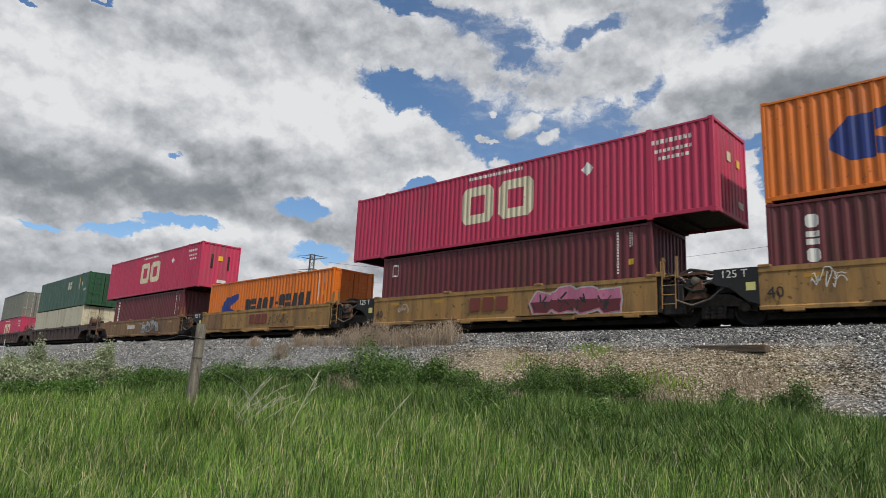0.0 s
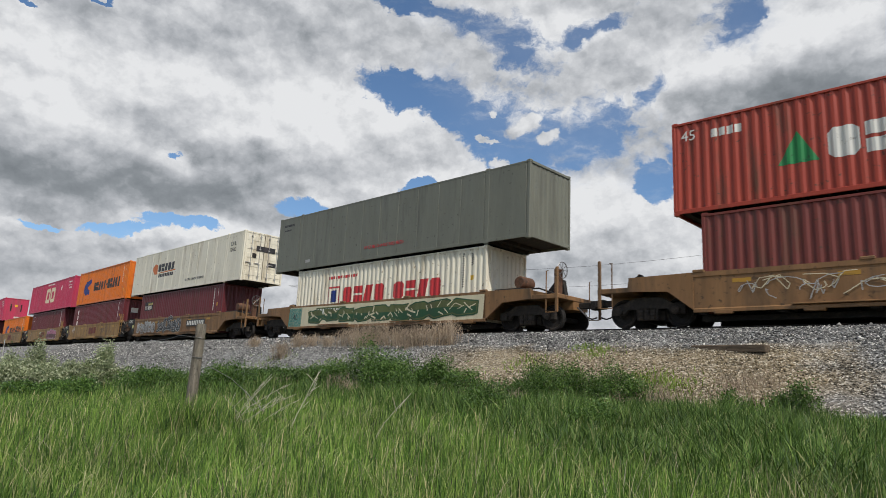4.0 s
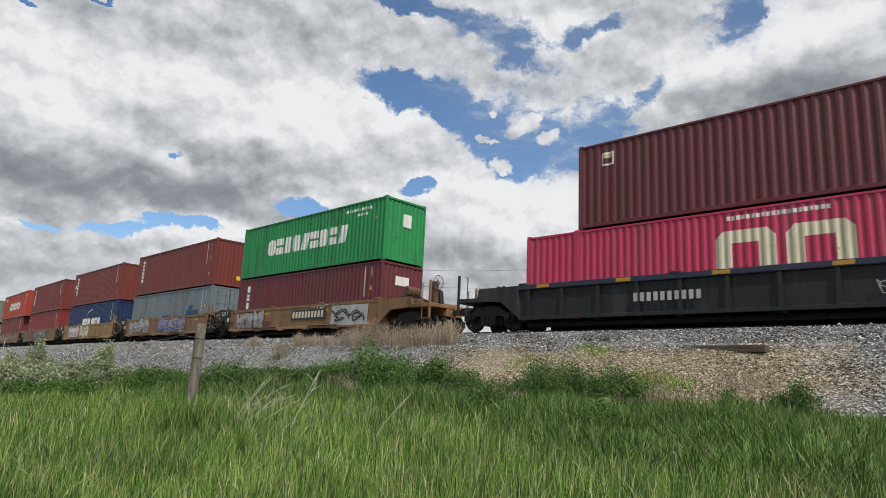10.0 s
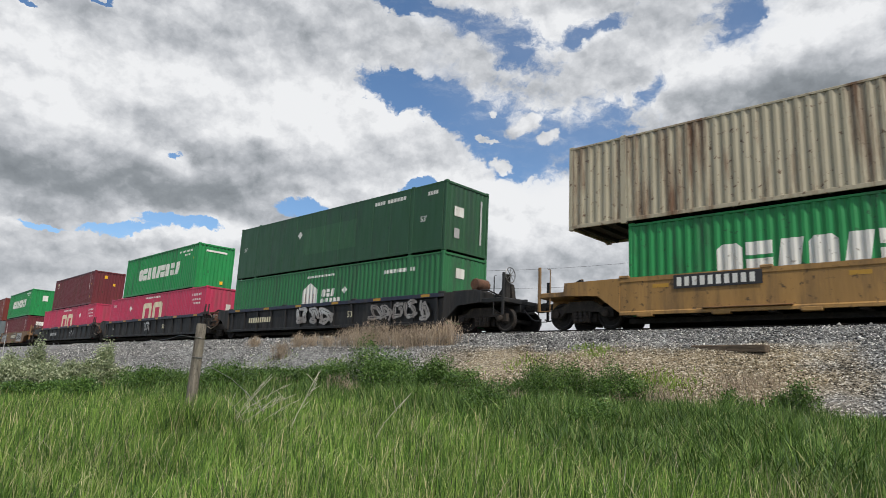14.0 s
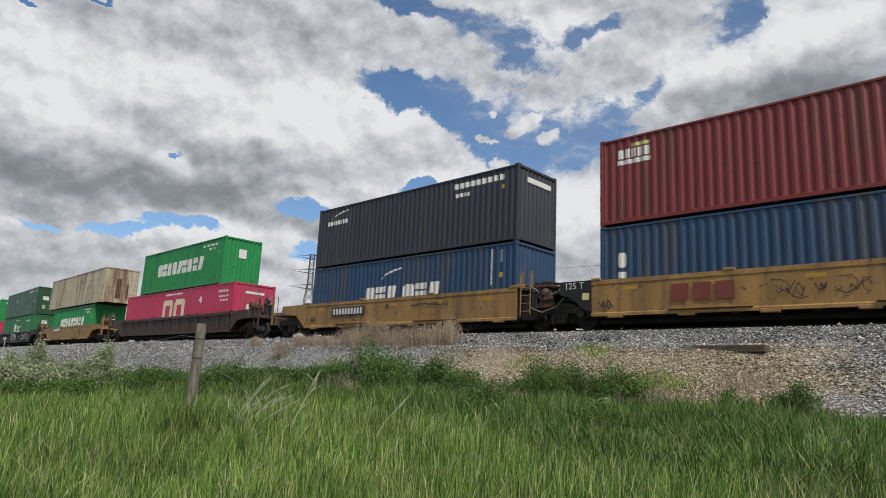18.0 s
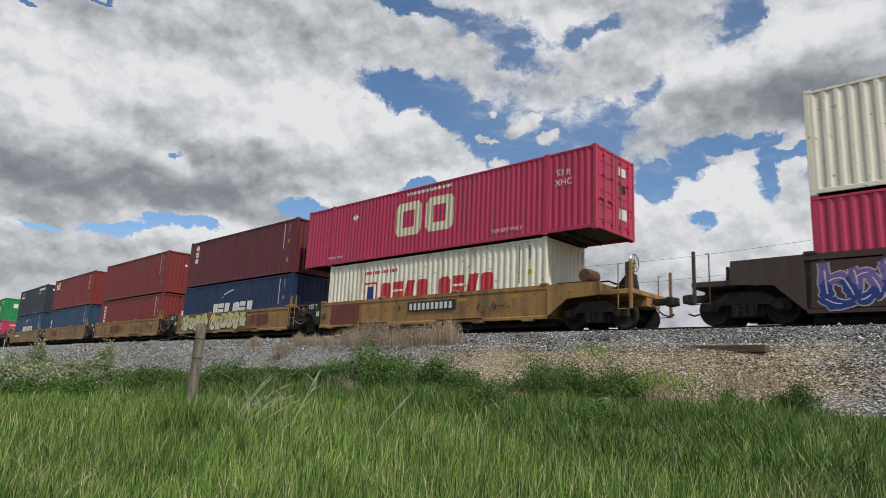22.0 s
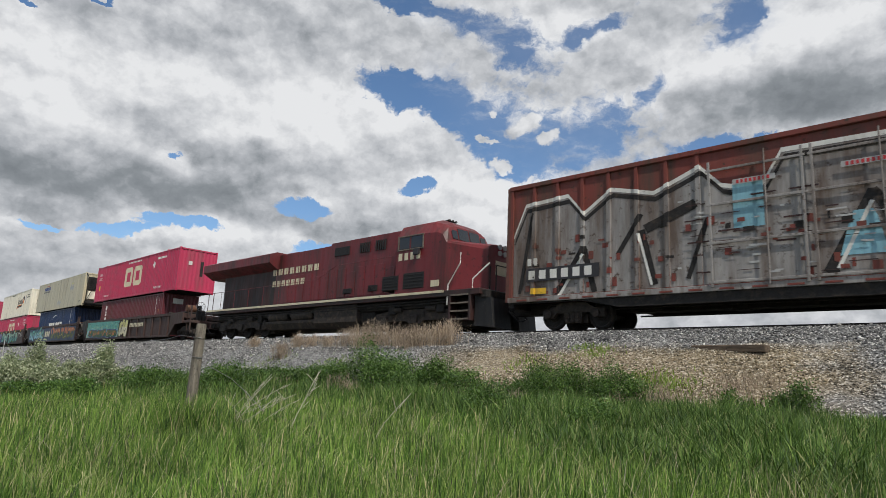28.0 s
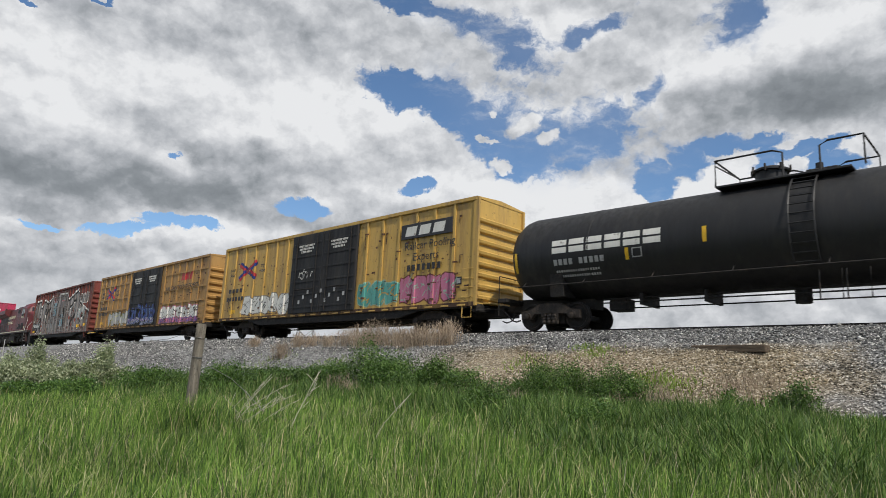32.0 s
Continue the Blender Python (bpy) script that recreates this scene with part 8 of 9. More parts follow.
# ---- ground ----
def ground_height(x, y):
    """Field, ditch, embankment and ballast bed by the distance to the track."""
    yt = TRACK_Y + BEND * max(min(x, 60.0), -122.0) ** 2 + (2 * BEND * -122.0 * (x + 122.0) if x < -122 else 2 * BEND * 60 * (x - 60) if x > 60 else 0)
    zr = RAIL + GRADE * max(min(x, 150.0), -150.0)
    d = yt - y
    a = abs(d)
    if d >= 0:
        pts = ((0, -0.20), (1.55, -0.20), (2.05, -0.20), (2.9, -0.66), (3.3, -0.74), (6.3, -2.3), (7.6, -2.55), (10.0, -2.62), (15.0, -2.85), (19.4, -3.2), (60, -3.3), (4000, -3.3))
    else:
        pts = ((0, -0.20), (2.05, -0.20), (6.5, -2.4), (20, -2.8), (4000, -3.2))
    for (da, za), (db, zb) in zip(pts, pts[1:]):
        if a <= db:
            return zr + za + (zb - za) * (a - da) / (db - da)
    return 0.0


def earth():
    """One sheet from the field to the horizon, finer near the lens."""
    xs = [-4000, -2000, -1000, -600, -400, -300, -240, -200, -170, -140] + [-130 + 5 * i for i in range(12)] + [-70 + 1.0 * i for i in range(55)] + [-15 + 0.5 * i for i in range(60)] + [15 + 3 * i for i in range(10)] + [50, 70, 100, 150, 250, 400, 800, 1600, 3000]
    ds = [-3000, -800, -200, -60, -30, -12, -6.5, -4, -2.05, -1.5, 0, 1.5, 2.05, 2.3, 2.6, 2.9, 3.1, 3.3, 3.7, 4.1, 4.5, 4.9, 5.3, 5.7, 6.0, 6.3, 6.7, 7.1, 7.6, 8.4, 9.2, 10, 11, 12, 13, 14, 15, 16, 17, 18, 19.4, 21, 24, 30, 45, 80, 200, 700, 3000]
    verts, faces = [], []
    for x in xs:
        yt = track_point(x)[0]
        for d in ds:
            y = yt - d
            z = ground_height(x, y)
            if abs(d) < 200 and abs(x) < 150:
                k = 0.02 if abs(d) < 2.1 else 0.05 if 0 < d < 6.3 else 0.09
                z += k * noise.noise((x * 0.7, y * 0.7, 0)) + k * 0.5 * noise.noise((x * 2.3, y * 2.3, 4))
            verts.append((x, y, z))
    n = len(ds)
    for i in range(len(xs) - 1):
        for j in range(n - 1):
            faces.append((i * n + j, i * n + j + 1, (i + 1) * n + j + 1, (i + 1) * n + j))
    me = bpy.data.meshes.new("ground")
    me.from_pydata(verts, [], faces)
    me.polygons.foreach_set("use_smooth", [True] * len(faces))
    me.materials.append(soil_material())
    me.update()
    if me.polygons[0].normal.z < 0:
        me.flip_normals()
    tagged(new("ground", me), "prairie field rising to a gravel railway embankment", "ground", "", "structure")


def soil_material():
    """Crushed stone by the track, brownish gravel on the bank, dark soil in the field; bounds follow the lie of the land."""
    m = bpy.data.materials.new("gravel bank and field soil")
    m.use_nodes = True
    nt = m.node_tree
    N, L = nt.nodes, nt.links
    b = N["Principled BSDF"]
    b.inputs["Roughness"].default_value = 0.92
    geo = N.new("ShaderNodeNewGeometry")
    pos = geo.outputs["Position"]

    def tex(kind, scale, out, **kw):
        n = N.new(kind)
        n.inputs["Scale"].default_value = scale
        for k, v in kw.items():
            n.inputs[k].default_value = v
        L.new(pos, n.inputs["Vector"])
        return n.outputs[out]

    def span(v, a, c, lo=0.0, hi=1.0):
        n = N.new("ShaderNodeMapRange")
        L.new(v, n.inputs["Value"])
        for k, x in zip(("From Min", "From Max", "To Min", "To Max"), (a, c, lo, hi)):
            n.inputs[k].default_value = x
        return n.outputs["Result"]

    def mix(f, a, c, kind="MIX"):
        n = N.new("ShaderNodeMix")
        n.data_type, n.blend_type = "RGBA", kind
        for s, v in ((n.inputs["Factor"], f), (n.inputs[6], a), (n.inputs[7], c)):
            if isinstance(v, bpy.types.NodeSocket):
                L.new(v, s)
            elif isinstance(v, (int, float)):
                s.default_value = v
            else:
                s.default_value = (*v[:3], 1)
        return n.outputs[2]

    sep = N.new("ShaderNodeSeparateXYZ")
    L.new(pos, sep.inputs[0])
    stone = tex("ShaderNodeTexVoronoi", 24.0, "Color")
    bw = N.new("ShaderNodeSeparateColor")
    L.new(stone, bw.inputs[0])
    rnd = bw.outputs[0]
    big = tex("ShaderNodeTexNoise", 0.55, "Fac", Detail=6.0)
    ramp = N.new("ShaderNodeValToRGB")
    L.new(rnd, ramp.inputs[0])
    cr = ramp.color_ramp
    cr.elements[0].color, cr.elements[1].color = (0.05, 0.05, 0.051, 1), (0.5, 0.5, 0.48, 1)
    e = cr.elements.new(0.6)
    e.color = (0.175, 0.174, 0.17, 1)
    brown = N.new("ShaderNodeValToRGB")
    L.new(rnd, brown.inputs[0])
    cr = brown.color_ramp
    cr.elements[0].color, cr.elements[1].color = (0.11, 0.092, 0.065, 1), (0.54, 0.48, 0.38, 1)
    e = cr.elements.new(0.65)
    e.color = (0.27, 0.212, 0.13, 1)
    # height above the field tells bed from bank from soil
    wob = N.new("ShaderNodeMath")
    wob.operation = "MULTIPLY_ADD"
    L.new(big, wob.inputs[0])
    wob.inputs[1].default_value = 0.9
    L.new(sep.outputs["Z"], wob.inputs[2])
    # the brown spill lies on one stretch of the bank
    side = N.new("ShaderNodeMath")
    side.operation = "MULTIPLY_ADD"
    L.new(tex("ShaderNodeTexNoise", 0.9, "Fac", Detail=6.0), side.inputs[0])
    side.inputs[1].default_value = 3.0
    L.new(sep.outputs["X"], side.inputs[2])
    spill = N.new("ShaderNodeMath")
    spill.operation = "MULTIPLY"
    L.new(span(side.outputs[0], -14.5, -11.0), spill.inputs[0])
    L.new(span(side.outputs[0], -0.9, -2.2), spill.inputs[1])
    col = mix(span(wob.outputs[0], 2.7, 3.0), mix(spill.outputs[0], ramp.outputs[0], brown.outputs[0]), ramp.outputs[0])
    soil = mix(tex("ShaderNodeTexNoise", 6.0, "Fac", Detail=5.0), (0.035, 0.04, 0.015), (0.07, 0.065, 0.03))
    col = mix(span(wob.outputs[0], 1.25, 1.45), soil, col)
    L.new(col, b.inputs["Base Color"])
    bp = N.new("ShaderNodeBump")
    bp.inputs["Strength"].default_value, bp.inputs["Distance"].default_value = 0.9, 0.04
    L.new(tex("ShaderNodeTexVoronoi", 24.0, "Distance"), bp.inputs["Height"])
    L.new(bp.outputs[0], b.inputs["Normal"])
    return m


def rails():
    for off, nm in ((-0.755, "rail"), (0.755, "rail")):
        bm = bmesh.new()
        loops = []
        sec = [(-0.07, -0.17), (0.07, -0.17), (0.07, -0.155), (0.012, -0.13), (0.012, -0.045), (0.036, -0.03), (0.036, -0.004), (0.025, 0.0), (-0.025, 0.0), (-0.036, -0.004), (-0.036, -0.03), (-0.012, -0.045), (-0.012, -0.13), (-0.07, -0.155)]
        for x in [-600, -400, -250] + list(range(-160, 70, 5)) + [100, 200, 350]:
            y, z, turn = track_point(x)
            c, s = math.cos(radians(turn)), math.sin(radians(turn))
            loops.append([bm.verts.new((x - s * (off + a), y + c * (off + a), z + b_)) for a, b_ in sec])
        for p, q in zip(loops, loops[1:]):
            for i in range(len(sec)):
                bm.faces.new((p[i], p[(i + 1) % len(sec)], q[(i + 1) % len(sec)], q[i]))
        me = finish(bm, nm)
        me.materials.append(M["iron"])
        tagged(new("rail", me), "rusty steel running rail with a worn head", "rail", "rails", "structure")


earth()
rails()


# ---- stones, plants and small things on the ground ----
BED = ((0, -0.20), (2.05, -0.20), (2.9, -0.66), (3.3, -0.74), (6.3, -2.3), (7.6, -2.55), (10.0, -2.62), (15.0, -2.85), (19.4, -3.2), (60, -3.3), (4000, -3.3))


def ground_at(x, y):
    """ground_height for whole arrays, near side."""
    c = np.clip(x, -122, 60)
    yt = TRACK_Y + BEND * c * c + 2 * BEND * c * (x - c)
    d = yt - y
    return RAIL + GRADE * np.clip(x, -150, 150) + np.interp(d, [p[0] for p in BED], [p[1] for p in BED]), d


def sheet(name, verts, faces_q, faces_t, mat, smooth=False):
    """A mesh from arrays of places, quads and triangles."""
    me = bpy.data.meshes.new(name)
    nq, nt_ = len(faces_q), len(faces_t)
    me.vertices.add(len(verts))
    me.vertices.foreach_set("co", np.asarray(verts, dtype=np.float32).ravel())
    me.loops.add(nq * 4 + nt_ * 3)
    me.loops.foreach_set("vertex_index", np.concatenate([np.asarray(faces_q, dtype=np.int32).ravel(), np.asarray(faces_t, dtype=np.int32).ravel()]))
    me.polygons.add(nq + nt_)
    me.polygons.foreach_set("loop_start", np.concatenate([np.arange(nq) * 4, nq * 4 + np.arange(nt_) * 3]).astype(np.int32))
    if smooth:
        me.polygons.foreach_set("use_smooth", np.ones(nq + nt_, dtype=bool))
    me.materials.append(mat)
    me.update(calc_edges=True)
    return me


def leaf_material(name, dark, mid, pale, dry=None, dry_share=0.04, rough=0.55, glow=0.35):
    """Leaves and blades: each island its own tint, some light passing through."""
    m = bpy.data.materials.new(name)
    m.use_nodes = True
    N, L = m.node_tree.nodes, m.node_tree.links
    b = N["Principled BSDF"]
    b.inputs["Roughness"].default_value = rough
    isl = N.new("ShaderNodeNewGeometry")
    ramp = N.new("ShaderNodeValToRGB")
    L.new(isl.outputs["Random Per Island"], ramp.inputs[0])
    cr = ramp.color_ramp
    cr.elements[0].color, cr.elements[1].color = (*dark, 1), (*pale, 1)
    e = cr.elements.new(0.5)
    e.color = (*mid, 1)
    if dry:
        cr.elements[-1].position = 1 - dry_share * 1.5
        e = cr.elements.new(1 - dry_share)
        e.color = (*dry, 1)
    big = N.new("ShaderNodeTexNoise")
    big.inputs["Scale"].default_value, big.inputs["Detail"].default_value = 0.8, 5
    L.new(isl.outputs["Position"], big.inputs["Vector"])
    mr = N.new("ShaderNodeMapRange")
    L.new(big.outputs["Fac"], mr.inputs["Value"])
    for k, v in zip(("From Min", "From Max", "To Min", "To Max"), (0.3, 0.7, 0.72, 1.32)):
        mr.inputs[k].default_value = v
    cc = N.new("ShaderNodeCombineColor")
    for s in cc.inputs:
        L.new(mr.outputs[0], s)
    mx = N.new("ShaderNodeMix")
    mx.data_type, mx.blend_type = "RGBA", "MULTIPLY"
    mx.inputs["Factor"].default_value = 1.0
    L.new(ramp.outputs[0], mx.inputs[6])
    L.new(cc.outputs[0], mx.inputs[7])
    L.new(mx.outputs[2], b.inputs["Base Color"])
    tr = N.new("ShaderNodeBsdfTranslucent")
    L.new(mx.outputs[2], tr.inputs["Color"])
    sh = N.new("ShaderNodeMixShader")
    sh.inputs[0].default_value = glow
    L.new(b.outputs[0], sh.inputs[1])
    L.new(tr.outputs[0], sh.inputs[2])
    L.new(sh.outputs[0], N["Material Output"].inputs["Surface"])
    return m


GRASS = leaf_material("prairie grass blades", (0.016, 0.045, 0.007), (0.105, 0.215, 0.030), (0.30, 0.43, 0.085), (0.60, 0.54, 0.28), 0.05, 0.65, 0.28)
LEAF = leaf_material("green shrub leaves", (0.02, 0.055, 0.010), (0.07, 0.145, 0.026), (0.17, 0.275, 0.06), None, 0, 0.5, 0.3)
WEED = leaf_material("bright weed leaves", (0.10, 0.17, 0.02), (0.19, 0.29, 0.04), (0.30, 0.40, 0.08))
SILVER = leaf_material("silvery willow leaves", (0.12, 0.16, 0.07), (0.30, 0.35, 0.19), (0.58, 0.60, 0.42))
DRY = leaf_material("dry tan stalks", (0.24, 0.18, 0.13), (0.38, 0.30, 0.22), (0.52, 0.43, 0.32), None, 0, 0.8, 0.25)
STRAW = leaf_material("bleached straw", (0.32, 0.28, 0.18), (0.45, 0.40, 0.28), (0.58, 0.53, 0.40), None, 0, 0.7, 0.2)
LUSH = leaf_material("lush ditch grass", (0.025, 0.06, 0.010), (0.085, 0.165, 0.030), (0.19, 0.29, 0.062), (0.34, 0.35, 0.15), 0.05, 0.6, 0.3)
PALE = leaf_material("pale bent grass", (0.22, 0.33, 0.08), (0.35, 0.45, 0.13), (0.55, 0.58, 0.26), (0.66, 0.60, 0.36), 0.14, 0.6, 0.35)


def stone_material():
    """Crushed stone: every piece its own grey, tan on the spilled stretch of the bank."""
    m = bpy.data.materials.new("crushed railway stone")
    m.use_nodes = True
    N, L = m.node_tree.nodes, m.node_tree.links
    b = N["Principled BSDF"]
    b.inputs["Roughness"].default_value = 0.9
    geo = N.new("ShaderNodeNewGeometry")
    mixes = []
    for cols in (((0.04, 0.04, 0.041), (0.145, 0.143, 0.14), (0.29, 0.285, 0.27), (0.75, 0.74, 0.70)), ((0.08, 0.062, 0.04), (0.24, 0.188, 0.115), (0.38, 0.312, 0.205), (0.78, 0.72, 0.58))):
        r = N.new("ShaderNodeValToRGB")
        L.new(geo.outputs["Random Per Island"], r.inputs[0])
        cr = r.color_ramp
        cr.elements[0].color, cr.elements[1].color = (*cols[0], 1), (*cols[3], 1)
        for p, c in ((0.45, cols[1]), (0.85, cols[2])):
            e = cr.elements.new(p)
            e.color = (*c, 1)
        mixes.append(r.outputs[0])
    sep = N.new("ShaderNodeSeparateXYZ")
    L.new(geo.outputs["Position"], sep.inputs[0])
    nz = N.new("ShaderNodeTexNoise")
    nz.inputs["Scale"].default_value, nz.inputs["Detail"].default_value = 0.9, 6
    L.new(geo.outputs["Position"], nz.inputs["Vector"])

    def calc(op, a, c, d=0.0):
        n = N.new("ShaderNodeMath")
        n.operation, n.use_clamp = op, op == "MULTIPLY"
        for s, v in zip(n.inputs, (a, c, d)):
            if isinstance(v, bpy.types.NodeSocket):
                L.new(v, s)
            else:
                s.default_value = v
        return n.outputs[0]

    def span(v, a, c):
        n = N.new("ShaderNodeMapRange")
        L.new(v, n.inputs["Value"])
        n.inputs["From Min"].default_value, n.inputs["From Max"].default_value = a, c
        return n.outputs[0]

    side = calc("MULTIPLY_ADD", nz.outputs["Fac"], 3.0, sep.outputs["X"])
    tan = calc("MULTIPLY", calc("MULTIPLY", span(side, -14.5, -11.0), span(side, -0.9, -2.2)), span(calc("MULTIPLY_ADD", nz.outputs["Fac"], 0.9, sep.outputs["Z"]), 3.0, 2.7))
    mx = N.new("ShaderNodeMix")
    mx.data_type = "RGBA"
    L.new(tan, mx.inputs["Factor"])
    L.new(mixes[0], mx.inputs[6])
    L.new(mixes[1], mx.inputs[7])
    L.new(mx.outputs[2], b.inputs["Base Color"])
    return m


STONE = stone_material()
BONE = leaf_material("sun-bleached stalk", (0.36, 0.33, 0.25), (0.44, 0.41, 0.32), (0.5, 0.47, 0.38), None, 0, 0.7, 0.1)
WOOD = material("grey weathered wood", (0.18, 0.158, 0.122), 0.85, 0, 0.35, 5, 0.6, 40, (0.09, 0.075, 0.06), 0.45, (6, 6, 0.5))
TIE = material("weathered creosoted timber", (0.13, 0.095, 0.065), 0.85, 0, 0.35, 6, 0.6, 40, (0.05, 0.035, 0.025), 0.4, (0.5, 6, 6))


def blades(rng, x, y, z, h, w, bend, sway=None):
    """Tapered bent strips: arrays of foot, height, width, bend."""
    n = len(x)
    a = rng.uniform(0, 2 * math.pi, n)
    ba = rng.uniform(0, 2 * math.pi, n) if sway is None else rng.normal(sway, 1.2, n)
    sx, sy = np.cos(a), np.sin(a)
    bx, by = np.cos(ba), np.sin(ba)
    v = np.empty((n, 7, 3), dtype=np.float32)
    for i, (k, t) in enumerate(((0.0, 1.0), (0.42, 0.85), (0.78, 0.5))):
        px, py, pz = x + bx * h * bend * k ** 2, y + by * h * bend * k ** 2, z + h * k * (1 - 0.25 * bend * k)
        for j, s in enumerate((-0.5, 0.5)):
            v[:, 2 * i + j, 0], v[:, 2 * i + j, 1], v[:, 2 * i + j, 2] = px + sx * w * t * s, py + sy * w * t * s, pz
    v[:, 6, 0], v[:, 6, 1], v[:, 6, 2] = x + bx * h * bend, y + by * h * bend, z + h * (1 - 0.25 * bend)
    base = (np.arange(n) * 7)[:, None]
    q = np.concatenate([base + np.array([[0, 1, 3, 2]]), base + np.array([[2, 3, 5, 4]])])
    return v.reshape(-1, 3), q, base + np.array([[4, 5, 6]])


def wedge(rng, n, r0, r1, power=1.0, spread_=39.0):
    """Places on the ground before the lens, thicker near by."""
    u = rng.uniform(0, 1, n)
    r = (r0 ** power + u * (r1 ** power - r0 ** power)) ** (1 / power)
    az = np.radians(YAW + rng.uniform(-spread_, spread_, n))
    return -np.sin(az) * r, np.cos(az) * r


def field_grass():
    rng = np.random.default_rng(3)

    def lie(x, y, f):
        return np.array([noise.noise((a * f, b * f, 7.0)) for a, b in zip(x, y)])

    def lush_edge(x, y):
        """How far from the track the deep green growth reaches."""
        return np.interp(np.degrees(np.arctan2(-x, y)), (5, 25, 33, 38, 45, 52, 60, 80), (13.2, 13.0, 12.6, 10.8, 9.2, 9.0, 11.5, 12.5))

    # the field: blades in loose clumps
    x, y = wedge(rng, 290000, 1.7, 30.0, 0.75)
    x, y = x + rng.normal(0, 0.02, len(x)), y + rng.normal(0, 0.02, len(x))
    z, d = ground_at(x, y)
    patch, clump = lie(x, y, 0.5), lie(x, y, 2.6)
    keep = (d > 6.6 + 0.9 * patch) & ((d > 7.6) | (rng.uniform(0, 1, len(x)) < 0.55)) & (rng.uniform(0, 1, len(x)) < 0.66 + 0.9 * clump) & ((d > lush_edge(x, y) + 1.2 * patch) | (rng.uniform(0, 1, len(x)) < 0.15))
    x, y, z, patch, clump = x[keep], y[keep], z[keep], patch[keep], clump[keep]
    r = np.hypot(x, y)
    h = rng.uniform(0.26, 0.66, len(x)) * (1 + 0.35 * patch + 0.3 * clump) * np.interp(r, (1.7, 4, 9, 14, 30), (0.5, 0.52, 0.54, 0.6, 0.6))
    w = 0.0032 + 0.0125 * rng.uniform(0, 1, len(x)) ** 2 * np.interp(r, (2, 8, 30), (0.8, 1.3, 3.0))
    v, q, t = blades(rng, x, y, z - 0.03, h, w, rng.uniform(0.02, 0.36, len(x)))
    # a taller clump round the foot of the fence post
    n = 1500
    az, r = np.radians(rng.normal(63.2, 1.8, n)), rng.uniform(9.6, 11.2, n)
    x, y = -np.sin(az) * r, np.cos(az) * r
    vc, qc, tc = blades(rng, x, y, ground_at(x, y)[0] - 0.03, rng.uniform(0.34, 0.74, n), rng.uniform(0.007, 0.014, n), rng.uniform(0.05, 0.5, n))
    q, t, v = np.concatenate([q, qc + len(v)]), np.concatenate([t, tc + len(v)]), np.concatenate([v, vc])
    tagged(new("field_grass", sheet("field_grass", v, q, t, GRASS)), "tall green prairie grass bending in the wind", "grass", "", "stuff")
    # deep green growth in the ditch at the foot of the bank
    n = 150000
    az = np.radians(rng.uniform(2, 80, n))
    d = 6.3 + 8.0 * rng.uniform(0, 1, n) ** 1.2
    y = TRACK_Y - d
    for _ in range(6):
        x = -np.tan(az) * y
        c = np.clip(x, -122, 60)
        y = TRACK_Y + BEND * c * c + 2 * BEND * c * (x - c) - d
    ok = (np.hypot(x, y) < 42) & (y > 3)
    x, y, d = x[ok], y[ok], d[ok]
    patch, clump = lie(x, y, 0.6), lie(x, y, 2.2)
    keep = (d > 6.75 + 0.9 * patch) & (d < lush_edge(x, y) + 1.2 * patch + rng.normal(0, 0.5, len(x))) & (rng.uniform(0, 1, len(x)) < 0.7 + clump)
    x, y, d, patch = x[keep], y[keep], d[keep], patch[keep]
    z, _ = ground_at(x, y)
    h = rng.uniform(0.25, 0.66, len(x)) * (1 + 0.5 * patch) * np.interp(d, (6.3, 7.4, 9, 12), (0.5, 1.05, 0.95, 0.75))
    v, q, t = blades(rng, x, y, z - 0.03, h, rng.uniform(0.012, 0.026, len(x)) * np.interp(np.hypot(x, y), (10, 40), (1, 2.2)), rng.uniform(0.05, 0.7, len(x)))
    tagged(new("ditch_grass", sheet("ditch_grass", v, q, t, LUSH)), "lush dark green grass at the foot of the bank", "grass", "", "stuff")
    # pale bent blades and a few bleached straws above the rest
    for n, name, mat, lo, hi, wd, label in ((8000, "bent_grass", PALE, 0.22, 0.44, 0.007, "pale bent grass blades standing over the field"), (1100, "dry_straw", STRAW, 0.25, 0.5, 0.007, "scattered pale dry straws among the grass")):
        x, y = wedge(rng, n, 2.3, 17.0, 0.9)
        z, d = ground_at(x, y)
        k = d > 9.4
        x, y, z = x[k], y[k], z[k]
        m = len(x)
        v, q, t = blades(rng, x, y, z, rng.uniform(lo, hi, m), rng.uniform(0.5, 1.1, m) * wd, rng.uniform(0.1, 1.1, m), 0.3)
        tagged(new(name, sheet(name, v, q, t, mat)), label, "grass", "", "stuff")


SWAYING = []


